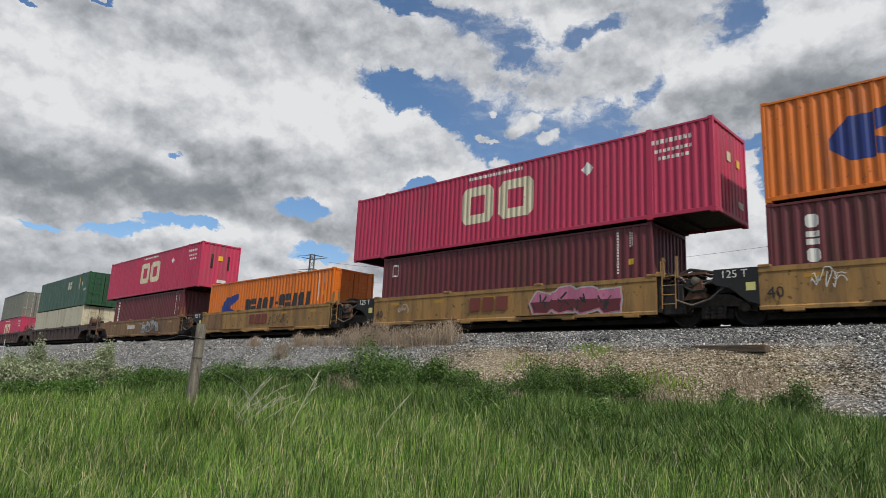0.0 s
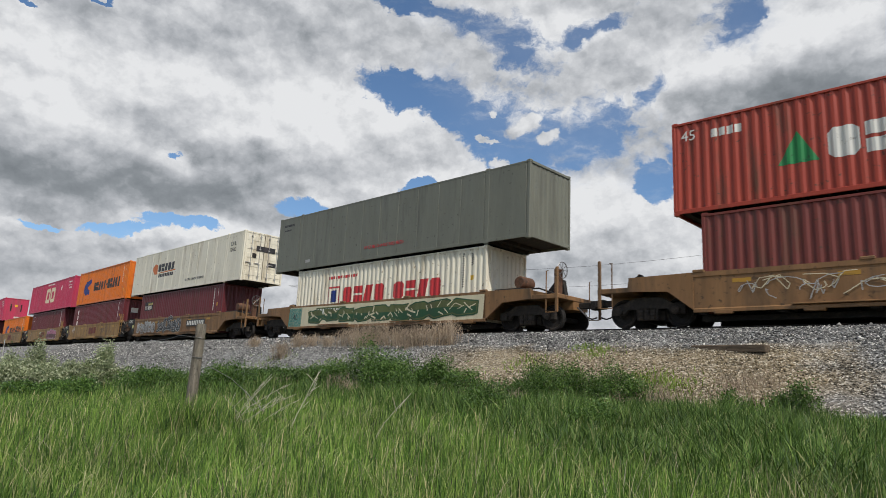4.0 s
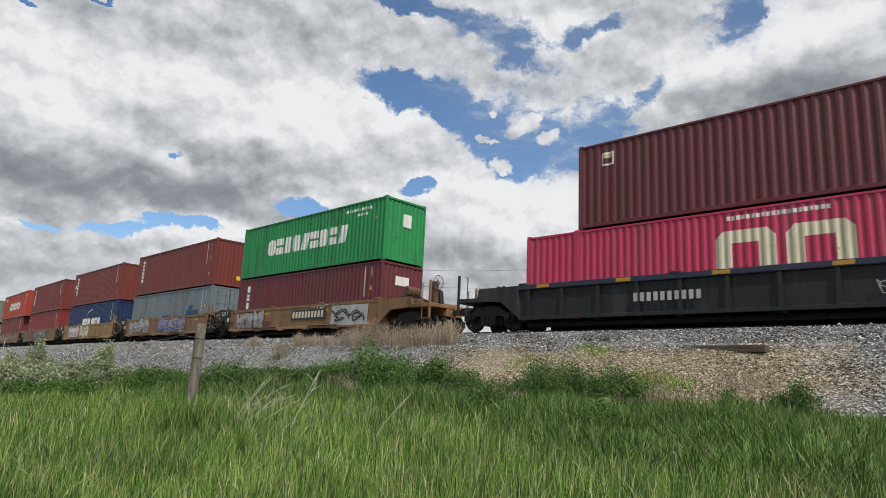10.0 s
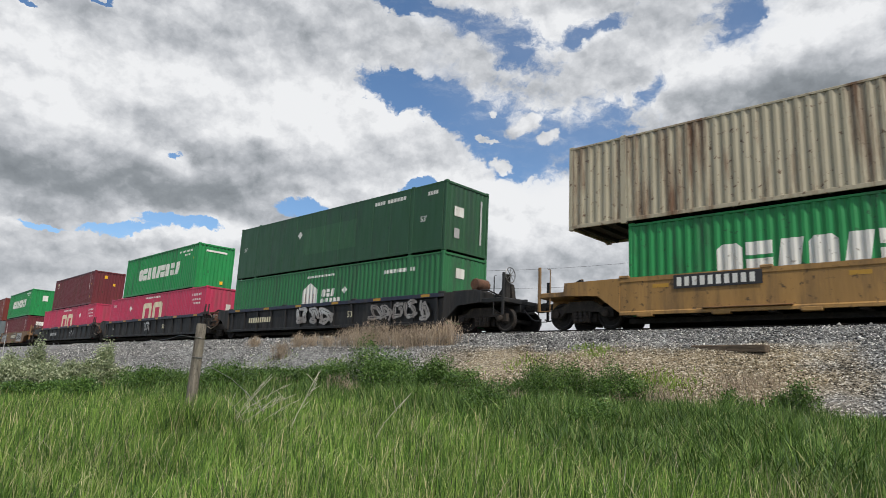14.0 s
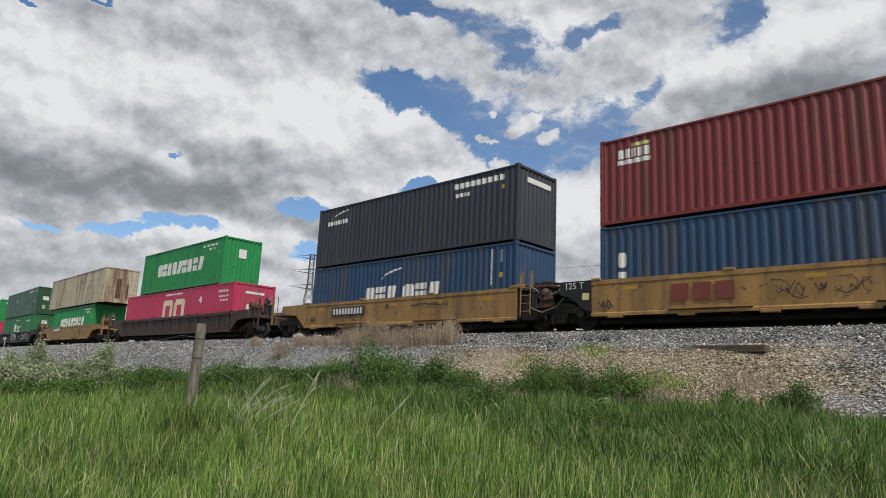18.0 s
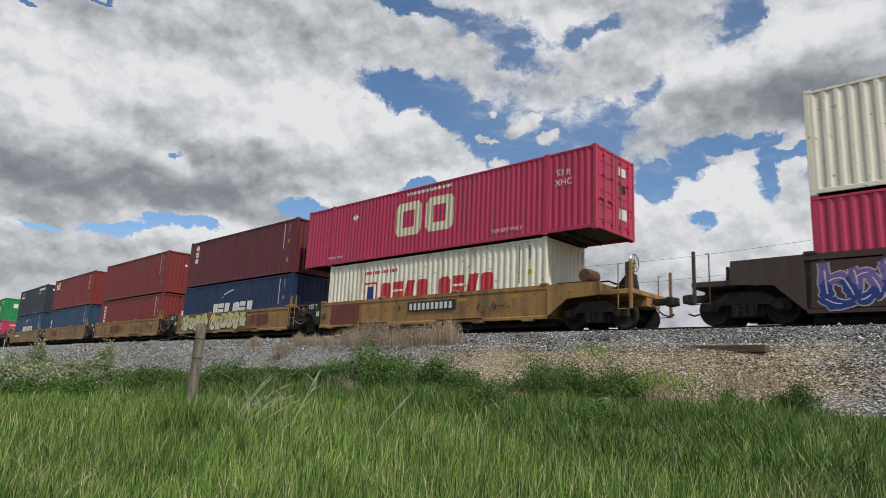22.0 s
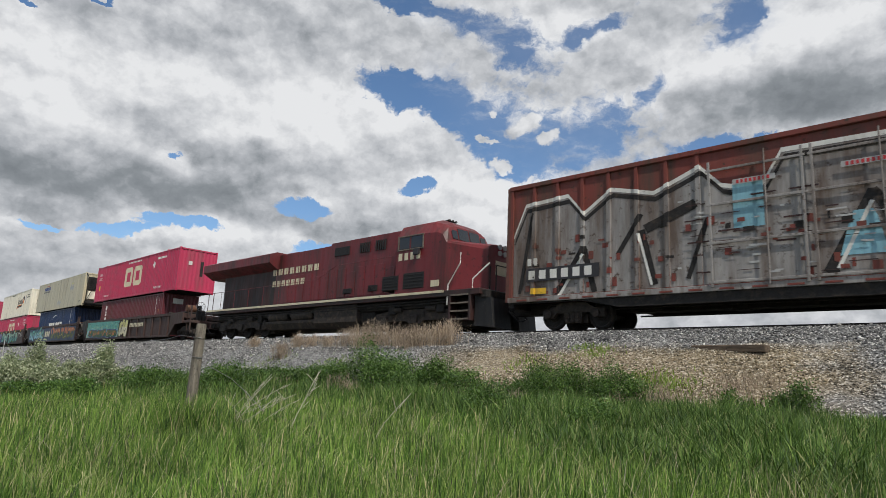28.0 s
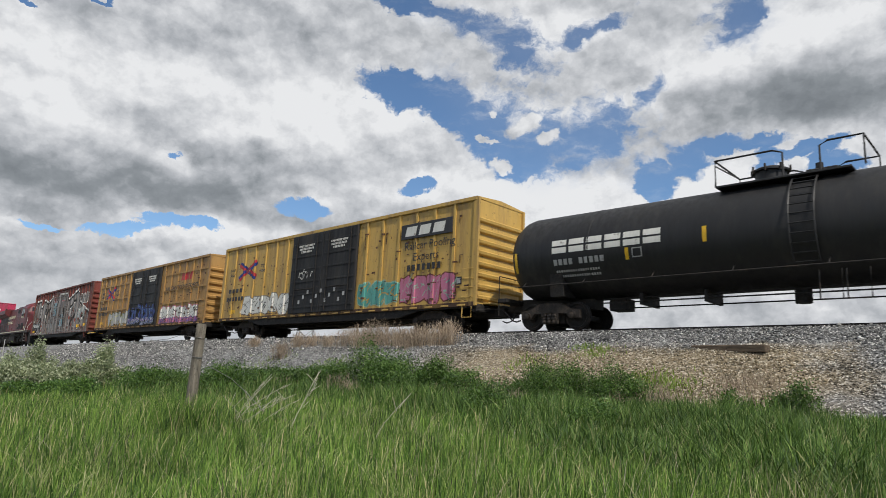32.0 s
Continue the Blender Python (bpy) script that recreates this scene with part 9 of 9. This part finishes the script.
def grass_tufts():
    """Tufts that rock in the wind, each on its own foot."""
    rng = np.random.default_rng(51)
    made = []
    for k in range(4):
        n = 70
        a, r = rng.uniform(0, 2 * math.pi, n), 0.16 * np.sqrt(rng.uniform(0, 1, n))
        v, q, t = blades(rng, np.cos(a) * r, np.sin(a) * r, np.full(n, -0.04), rng.uniform(0.2, 0.42, n), rng.uniform(0.004, 0.009, n), rng.uniform(0.1, 0.8, n), 0.2)
        made.append(sheet("grass_tuft", v, q, t, PALE if k == 3 else GRASS))
    for i in range(72):
        az, r = radians(YAW + rng.uniform(-36, 36)), 2.7 + 6.5 * rng.uniform() ** 1.4
        x, y = -math.sin(az) * r, math.cos(az) * r
        ob = tagged(new("grass_tuft", made[i % 4]), "green grass tuft rocking in the wind" if i % 4 < 3 else "pale green grass tuft rocking in the wind", "grass", "grass tufts in the field")
        SWAYING.append((ob, pose(x, y, ground_height(x, y), 0, 0, rng.uniform(0, 360)), rng.uniform(0, 6.28), rng.uniform(0.9, 1.4)))


def bank_tufts():
    """Sparse growth on the gravel."""
    rng = np.random.default_rng(8)
    xs, ys = [], []
    for az, d0, n, r in ((35.2, 4.3, 150, 0.35), (29.6, 3.6, 260, 0.3), (30.4, 3.3, 90, 0.2), (25.0, 5.3, 420, 0.45), (26.4, 5.0, 120, 0.25), (22.8, 5.2, 140, 0.35), (37.0, 4.6, 60, 0.3), (52.0, 4.6, 200, 0.6), (58.0, 4.8, 300, 0.9)):
        y0 = TRACK_Y - d0
        for _ in range(3):
            x0 = -math.tan(radians(az)) * y0
            y0 = TRACK_Y + BEND * x0 * x0 - d0
        xs.append(x0 + rng.normal(0, r, n))
        ys.append(y0 + rng.normal(0, r * 0.7, n))
    x, y = np.concatenate(xs), np.concatenate(ys)
    z, d = ground_at(x, y)
    v, q, t = blades(rng, x, y, z, rng.uniform(0.05, 0.15, len(x)), rng.uniform(0.015, 0.03, len(x)), rng.uniform(0.2, 0.9, len(x)))
    tagged(new("gravel_tufts", sheet("gravel_tufts", v, q, t, WEED)), "low bright green tufts on the gravel bank", "weeds", "", "stuff")


def at_bearing(az, d):
    """The place at a bearing from the lens and a distance in front of the track."""
    y = TRACK_Y - d
    for _ in range(8):
        x = -math.tan(radians(az)) * y
        c = max(x, -122.0)
        y = TRACK_Y + BEND * c * c + 2 * BEND * c * (x - c) - d
    return -math.tan(radians(az)) * y, y


def shrub(x0, y0, wide, high, mat, label, seed, leaf=0.05, count=1500, name="shrub", flat=0.5):
    """A bush: stems from one foot and a crown of single leaves in uneven clumps."""
    z0 = ground_height(x0, y0)
    rng = np.random.default_rng(seed)
    root = new(name)
    root.empty_display_size = 0.2
    root.matrix_basis = pose(x0, y0, z0)
    tagged(root, label, "shrub", "shrubs along the bank")
    n_c = max(8, int(16 * wide))
    cx = rng.normal(0, wide * 0.27, n_c)
    cy = rng.normal(0, wide * 0.2, n_c)
    fall = np.exp(-(cx ** 2 + cy ** 2) / (2 * (wide * 0.38) ** 2))
    cz = high * (0.15 + 0.68 * fall * rng.uniform(0.45, 1.0, n_c))
    bm = bmesh.new()
    for i in range(n_c):
        tube(bm, [(cx[i] * 0.15, cy[i] * 0.15, -0.05), (cx[i] * 0.6, cy[i] * 0.6, cz[i] * 0.55), (cx[i], cy[i], cz[i])], 0.008, 4)
    part("branchwork", bm, WOOD, root, "thin woody stems")
    k = rng.integers(0, n_c, count)
    s = 0.07 + 0.07 * wide * flat
    px, py = cx[k] + rng.normal(0, s, count), cy[k] + rng.normal(0, s, count)
    pz = np.maximum(cz[k] + rng.normal(0, high * 0.14, count), 0.02)
    low = rng.uniform(0, 1, count) < 0.3
    pz[low] *= rng.uniform(0.1, 0.8, low.sum())
    u = rng.normal(0, 1, (count, 3))
    u /= np.linalg.norm(u, axis=1)[:, None]
    w = rng.normal(0, 1, (count, 3))
    w = np.cross(u, w)
    w /= np.linalg.norm(w, axis=1)[:, None]
    ln = leaf * rng.uniform(0.6, 1.3, count)[:, None]
    p = np.stack([px, py, pz], 1)
    v = np.stack([p - u * ln, p - w * ln * 0.42, p + u * ln, p + w * ln * 0.42], 1).reshape(-1, 3)
    q = (np.arange(count) * 4)[:, None] + np.array([[0, 1, 2, 3]])
    ob = new("foliage", sheet("foliage", v, q, np.zeros((0, 3), dtype=np.int32), mat))
    ob.parent = root
    return root


def shrubs():
    # place, width, height: at the foot of the bank, in the ditch, and along the fence
    rows = [(-15.41, 13.39, 1.06, 1.38), (-14.41, 13.4, 1.37, 0.99), (-13.32, 13.37, 1.31, 0.79), (-12.51, 13.44, 1.12, 0.73), (-11.73, 13.49, 0.93, 0.62), (-14.52, 12.95, 1.52, 0.85), (-13.34, 13.07, 1.46, 0.73),
            (-18.24, 13.58, 1.38, 0.59), (-16.93, 13.51, 1.13, 0.64), (-19.04, 13.47, 1.22, 0.53), (-19.85, 13.34, 1.25, 0.5), (-18.87, 10.11, 1.12, 0.95), (-18.07, 10.4, 1.09, 0.85), (-20.29, 12.62, 1.14, 0.75),
            (-20.46, 13.28, 1.06, 0.64), (-21.94, 12.26, 1.31, 0.92), (-22.95, 11.09, 1.11, 0.84), (-22.13, 10.1, 1.27, 0.8), (-21.33, 8.94, 1.21, 0.85), (-23.38, 9.21, 1.09, 0.45), (-19.62, 8.56, 1.12, 0.7),
            (-19.52, 6.13, 1.07, 0.5), (-18.48, 6.34, 0.85, 0.48), (-20.98, 6.36, 0.95, 0.45), (-20.02, 5.35, 1.08, 0.38), (-8.59, 13.31, 1.1, 0.83), (-8.07, 13.2, 0.94, 0.9), (-9.11, 13.25, 0.84, 0.59), (-9.5, 12.99, 0.84, 0.5),
            (-7.6, 13.25, 0.8, 0.62), (-7.03, 13.22, 0.78, 0.64), (-6.57, 13.21, 0.64, 0.56), (-8.1, 9.68, 0.66, 0.52), (-7.9, 10.02, 0.67, 0.5), (-5.17, 8.78, 0.53, 0.42), (-5.19, 9.22, 0.46, 0.4), (-5.87, 9.11, 0.47, 0.36),
            (-3.34, 12.91, 0.53, 0.5), (-3.6, 13.01, 0.47, 0.35), (-4.55, 13.08, 0.48, 0.34)]
    rnd = random.Random(5)
    for i, (x, y, w, h) in enumerate(rows):
        h *= rnd.uniform(0.8, 1.2)
        far = math.hypot(x, y) > 17
        shrub(x, y, w * 1.15, h * (1.15 if far else 1.4), LEAF, "low green leafy shrub at the foot of the bank", 20 + i, 0.036 if far else 0.026, int((3600 if far else 5200) * w))
    for i, (x, y, w, h) in enumerate([(-23.67, 8.68, 0.6, 1.9), (-23.5, 8.75, 0.5, 1.5), (-24.65, 6.94, 0.7, 1.8), (-24.94, 6.38, 0.9, 1.3), (-24.11, 7.87, 1.3, 0.95), (-23.88, 8.32, 0.9, 1.0), (-23.46, 9.06, 0.9, 0.9), (-24.36, 7.44, 1.1, 1.0), (-22.98, 6.11, 1.2, 1.0), (-21.71, 6.36, 0.9, 0.85), (-22.3, 5.6, 1.0, 0.95)]):
        shrub(x, y, w, h, SILVER, "silvery-leaved willow shrub beside the fence", 70 + i, 0.046, int(3000 * w * (h + 0.3)), "willow_shrub", 0.2)


def dry_weed(az, d, wide, high, seed, stalks=150):
    x0, y0 = at_bearing(az, d)
    rng = np.random.default_rng(seed)
    n = stalks
    x, y = rng.normal(0, wide * 0.3, n), rng.normal(0, wide * 0.22, n)
    z = np.array([ground_height(x0 + a, y0 + b) for a, b in zip(x, y)]) - ground_height(x0, y0)
    h = high * rng.uniform(0.5, 1.05, n)
    v, q, t = blades(rng, x, y, z, h, np.full(n, 0.010), rng.uniform(0.0, 0.35, n))
    k = rng.integers(0, n, n * 4)
    f = rng.uniform(0.35, 0.95, n * 4)
    vb, qb, tb = blades(rng, x[k] + rng.normal(0, 0.03, n * 4), y[k] + rng.normal(0, 0.03, n * 4), z[k] + h[k] * f, rng.uniform(0.08, 0.22, n * 4), np.full(n * 4, 0.012), rng.uniform(0.3, 1.0, n * 4))
    off = len(v)
    ob = new("dry_weed", sheet("dry_weed", np.concatenate([v, vb]), np.concatenate([q, qb + off]), np.concatenate([t, tb + off]), DRY))
    ob.matrix_basis = pose(x0, y0, ground_height(x0, y0))
    tagged(ob, "clump of dry tan weed stalks on the ballast", "weeds", "dry weeds beside the track")


def dry_weeds():
    for i, (az, d, w, h) in enumerate([(51.0, 2.95, 0.9, 0.75), (50.0, 2.9, 1.0, 0.9), (49.0, 2.95, 1.0, 0.95), (48.0, 2.9, 1.0, 0.9), (47.0, 3.0, 0.9, 0.75), (46.0, 2.95, 0.9, 0.7), (45.0, 2.9, 0.9, 0.75), (44.0, 2.95, 0.9, 0.75), (43.0, 2.9, 0.9, 0.85), (42.1, 2.9, 0.8, 0.85), (49.5, 3.2, 0.9, 0.6), (54.0, 3.0, 0.8, 0.5), (52.6, 3.0, 0.7, 0.45), (56.5, 4.2, 0.7, 0.7), (58.8, 3.1, 0.6, 0.5), (45.6, 3.3, 0.8, 0.4), (55.2, 3.1, 0.5, 0.6), (27.8, 6.5, 0.8, 0.4), (36.0, 6.8, 0.5, 0.4), (19.0, 5.5, 0.9, 0.3), (17.6, 5.3, 0.8, 0.28), (24.4, 6.5, 0.6, 0.55), (25.6, 6.0, 0.8, 0.35), (51.3, 7.2, 0.7, 0.75), (50.6, 7.6, 0.5, 0.6), (56.2, 6.8, 0.8, 0.5)]):
        dry_weed(az, d, w, h, 200 + i, 120 if d < 4.5 else 38)


def ballast():
    """Loose stones on the bed and the bank."""
    rng = np.random.default_rng(11)
    n = 105000
    u = rng.uniform(0, 1, n)
    x = 3.0 - 62.0 * u ** 1.6
    d = np.where(rng.uniform(0, 1, n) < 0.6, rng.uniform(1.3, 3.6, n), rng.uniform(3.0, 6.9, n))
    y = TRACK_Y + BEND * x * x - d
    z, _ = ground_at(x, y)
    size = rng.uniform(0.016, 0.036, n) * np.where(d > 3.4, 0.85, 1.0) * np.interp(x, (-60, -25, 0), (1.9, 1.25, 1.0))
    big = rng.uniform(0, 1, n) < 0.006
    size[big] *= rng.uniform(1.6, 3.0, big.sum())
    corner = np.array([(1, 0, 0), (0, 1, 0), (-1, 0, 0), (0, -1, 0), (0, 0, 1), (0, 0, -1)], dtype=np.float32)
    a = rng.uniform(0, 2 * math.pi, n)
    c, s = np.cos(a), np.sin(a)
    v = corner[None] * (size[:, None, None] * rng.uniform(0.65, 1.35, (n, 6, 1)))
    v[:, :, 2] *= 0.75
    vx = v[:, :, 0] * c[:, None] - v[:, :, 1] * s[:, None] + rng.normal(0, 0.25, (n, 6)) * size[:, None]
    vy = v[:, :, 0] * s[:, None] + v[:, :, 1] * c[:, None] + rng.normal(0, 0.25, (n, 6)) * size[:, None]
    vz = v[:, :, 2]
    p = np.stack([vx + x[:, None], vy + y[:, None], vz + z[:, None] + size[:, None] * 0.3], 2).reshape(-1, 3)
    tri = np.array([(0, 1, 4), (1, 2, 4), (2, 3, 4), (3, 0, 4), (1, 0, 5), (2, 1, 5), (3, 2, 5), (0, 3, 5)])
    t = ((np.arange(n) * 6)[:, None, None] + tri[None]).reshape(-1, 3)
    tagged(new("ballast_stones", sheet("ballast_stones", p, np.zeros((0, 4), dtype=np.int32), t, STONE)), "loose grey and brown crushed stone of the ballast bed", "gravel", "", "stuff")


def small_things():
    # fence post with its wire
    az, r = 63.2, 11.0
    x0, y0 = -math.sin(radians(az)) * r, math.cos(radians(az)) * r
    z0 = ground_height(x0, y0)
    post = new("fence_post")
    post.empty_display_size = 0.2
    post.matrix_basis = pose(x0, y0, z0, 0, 1.5, 20)
    tagged(post, "weathered grey wooden fence post with loose wire", "fence post")
    bm = bmesh.new()
    top = 2.03 - z0
    rings = [(-0.2, 0.088), (0.2, 0.086), (0.6, 0.083), (1.0, 0.080), (top - 0.03, 0.076), (top, 0.066)]
    lathe(bm, rings, "z", (0, 0, 0), 14)
    part("post", bm, WOOD, post, "split grey wooden post", True)
    for z in (top - 0.22, top - 0.52):
        bm = bmesh.new()
        tube(bm, [(0.09 * math.cos(a), 0.09 * math.sin(a), z + 0.004 * math.sin(3 * a)) for a in np.linspace(0, 6.28, 13)], 0.005, 5)
        part("wire_wrap", bm, M["steel"], post, "loop of galvanised wire")
    bm = bmesh.new()
    tube(bm, [(0.02, -0.09, top - 0.52), (0.45, -0.15, top - 0.66), (0.9, -0.2, top - 0.8), (1.3, -0.3, top - 0.98), (1.7, -0.4, top - 1.2)], 0.005, 5)
    part("wire", bm, M["steel"], post, "slack galvanised fence wire")
    bm = bmesh.new()
    tube(bm, [(0.0, -0.09, top - 0.22), (-0.3, -0.1, top - 0.2), (-0.6, -0.05, top - 0.27), (-1.2, 0.1, top - 0.32), (-3.0, 0.5, top - 0.5), (-5.0, 1.0, top - 0.6)], 0.004, 5)
    part("wire", bm, M["steel"], post, "slack galvanised fence wire")
    # a thin marker pole far along the bank
    x1, y1 = at_bearing(76.4, 6.0)
    bm = bmesh.new()
    tube(bm, [(0, 0, -0.1), (0, 0, 2.1)], 0.03, 8)
    quad_box(bm, -0.06, 0.06, -0.02, 0.02, 1.6, 2.1, 0.005)
    pole = new("marker_pole", finish(bm, "marker_pole"))
    pole.data.materials.append(M["m_silver"])
    pole.matrix_basis = pose(x1, y1, ground_height(x1, y1))
    tagged(pole, "thin pale marker pole on the bank", "pole")
    # an old tie left on the slope
    xa, ya = at_bearing(21.85, 3.3)
    xb, yb = at_bearing(16.4, 3.62)
    za, zb = ground_height(xa, ya) - 0.12, ground_height(xb, yb) + 0.03
    L_ = math.dist((xa, ya, za), (xb, yb, zb))
    bm = bmesh.new()
    quad_box(bm, -L_ / 2, L_ / 2, -0.11, 0.11, -0.07, 0.10, 0.015)
    tie = new("loose_tie", finish(bm, "loose_tie"))
    tie.data.materials.append(TIE)
    tie.matrix_basis = Matrix.Translation(((xa + xb) / 2, (ya + yb) / 2, (za + zb) / 2 + 0.04)) @ Vector((xb - xa, yb - ya, zb - za)).to_track_quat("X", "Z").to_matrix().to_4x4()
    tagged(tie, "old weathered timber tie lying on the gravel bank", "railway tie")
    # straw stalks fallen by the post: bearing, distance, lean across, height
    rng = np.random.default_rng(41)
    for az, r2, lean, high in ((60.4, 10.6, 0.6, 0.78), (60.2, 10.8, 0.85, 0.7), (59.8, 10.4, 0.4, 0.75), (59.6, 10.9, 0.9, 0.55), (59.2, 10.7, 0.55, 0.52), (58.6, 10.5, -0.4, 0.5), (58.0, 11.0, 0.6, 0.42), (55.6, 9.2, 0.42, 0.95), (55.4, 9.3, 0.3, 0.7), (48.6, 8.2, 0.42, 0.62), (61.1, 10.8, 1.0, 0.5)):
        px, py = -math.sin(radians(az)) * r2, math.cos(radians(az)) * r2
        bm = bmesh.new()
        mid = rng.uniform(0.3, 0.5)
        tube(bm, [(0, 0, 0), (lean * mid, 0.05, high * 0.5), (lean * 0.8, 0.08, high * 0.85), (lean, 0.1, high)], 0.0038, 5)
        for k in range(3):
            f = rng.uniform(0.4, 0.95)
            sx = rng.choice([-1, 1])
            tube(bm, [(lean * f, 0.06, high * f), (lean * f + sx * rng.uniform(0.05, 0.16), 0.1, high * f + rng.uniform(0.06, 0.2))], 0.0035, 4)
        ob = new("bleached_stalk", finish(bm, "bleached_stalk"))
        ob.data.materials.append(BONE)
        ob.matrix_basis = pose(px, py, ground_height(px, py) + 0.05, 0, 0, az)
        tagged(ob, "bleached broken weed stalk leaning over the grass", "stalk", "bleached stalks")


def ties():
    """Timber ties under the rails."""
    def one(bm):
        quad_box(bm, -0.115, 0.115, -1.3, 1.3, -0.36, -0.165, 0.012)
    me = shared("tie", one)
    me.materials.append(TIE)
    bed = tagged(new("railway_ties"), "row of dark timber ties bedded in ballast", "railway ties", "", "structure")
    for i in range(120):
        x = 4.0 - i * 0.55
        y, z, turn = track_point(x)
        ob = new("tie", me)
        ob.parent = bed
        ob.matrix_basis = pose(x, y, z, 0, 0, turn)


def power_line():
    """A lattice tower beyond the track, its wires running on to the right."""
    az, r = 54.6, 250.0
    x0, y0 = -math.sin(radians(az)) * r, math.cos(radians(az)) * r
    root = new("transmission_tower")
    root.matrix_basis = pose(x0, y0, 0, 0, 0, az - 8)
    tagged(root, "distant steel lattice transmission tower", "pylon")
    H = 47.0
    bm = bmesh.new()
    w = lambda z: 4.5 - 3.6 * min(z / 36.0, 1.0)
    for sx in (-1, 1):
        for sy in (-1, 1):
            tube(bm, [(sx * w(0), sy * w(0), 0), (sx * w(36), sy * w(36), 36), (sx * 0.8, sy * 0.8, H)], 0.16, 4)
    part("legs", bm, M["steel"], root, "tapering lattice legs")
    zs = [0, 7, 13, 18, 22, 26, 29, 32, 34.5, 37, 39.5, 42, 44.5, H]
    for za, zb in zip(zs, zs[1:]):
        bm = bmesh.new()
        a, b = w(za), w(zb)
        for s in (-1, 1):
            tube(bm, [(-a, s * a, za), (b, s * b, zb)], 0.09, 4)
            tube(bm, [(a, s * a, za), (-b, s * b, zb)], 0.09, 4)
        part("brace", bm, M["steel"], root)
    for z, half in ((H - 1.0, 6.2), (H - 6.5, 7.2), (H - 12.5, 8.0)):
        bm = bmesh.new()
        for s in (-1, 1):
            tube(bm, [(0, 0.7 * s, z - 0.9), (half, 0, z), (0, 0.7 * s, z + 0.9)], 0.12, 4)
            tube(bm, [(0, 0.7 * s, z - 0.9), (-half, 0, z), (0, 0.7 * s, z + 0.9)], 0.12, 4)
        part("crossarm", bm, M["steel"], root)
    for k, (z, half) in enumerate(((H - 1.0, 6.2), (H - 6.5, 7.2))):
        bm = bmesh.new()
        a = toward(54.6 - half * 0.22, 0)
        p0 = Vector((a.x * 250, a.y * 250, z - 1.5))
        b = toward(-6, 0)
        p1 = Vector((b.x * 165, b.y * 165, z - 3.0))
        pts = [p0.lerp(p1, i / 24) - Vector((0, 0, 9.0 * (1 - (2 * i / 24 - 1) ** 2))) for i in range(25)]
        tube(bm, pts, 0.035, 4)
        wire = new("power_line", finish(bm, "power_line"))
        wire.data.materials.append(M["iron"])
        tagged(wire, "thin sagging power line against the clouds", "cable", "power lines")


field_grass()
grass_tufts()
bank_tufts()
shrubs()
dry_weeds()
ballast()
small_things()
ties()
power_line()

all_containers()
all_wagons()
locomotive()
sprayed_boxcar(169.18)
yellow_boxcar(190.4, True)
yellow_boxcar(211.6, False)
tank_car(232.05)


def spin_rows(radius, x_ref, place):
    """Rows of a wheelset that rolls while it is before the lens: one to a frame."""
    t_in = t_out = None
    for k in range(961):
        x = x_ref - travelled(k / 30)
        if -95.0 < x < 6.0:
            t_in = k if t_in is None else t_in
            t_out = k
    if t_in is None:
        return []
    first = travelled(t_in / 30)
    turned = lambda k: math.degrees((travelled(min(max(k, t_in), t_out) / 30) - first) / radius)
    x, y, z = place
    frames = sorted({0, 960} | set(range(t_in, t_out + 1)))
    return [(k / 30, pose(x, y, z, 0, -turned(k), 0)) for k in frames]


def motions():
    """The whole train runs away along the track to the left of the lens, wheels rolling."""
    for ob, base, phase, rate in SWAYING:
        walk(ob, [(k / 2, base @ pose(0, 0, 0, 3.5 * math.sin(phase + rate * 3.1 * k / 2), 2.5 + 4.0 * math.sin(phase * 1.7 + rate * 2.3 * k / 2), 0)) for k in range(65)])
    for ob, ref, dz in MOVERS:
        rows = []
        for k in range(33):
            x = ref - travelled(float(k))
            y, z, turn = track_point(x)
            rows.append((float(k), pose(x, y, z + dz, 0, 0, turn)))
        walk(ob, rows)
        for part_ob in ob.children:
            if part_ob.name.startswith("truck"):
                for w in part_ob.children:
                    if w.name.startswith("wheelset"):
                        at = w.matrix_basis.translation.copy()
                        rows = spin_rows(at.z, ref + part_ob.matrix_basis.translation.x + at.x, at)
                        if rows:
                            walk(w, rows)


motions()
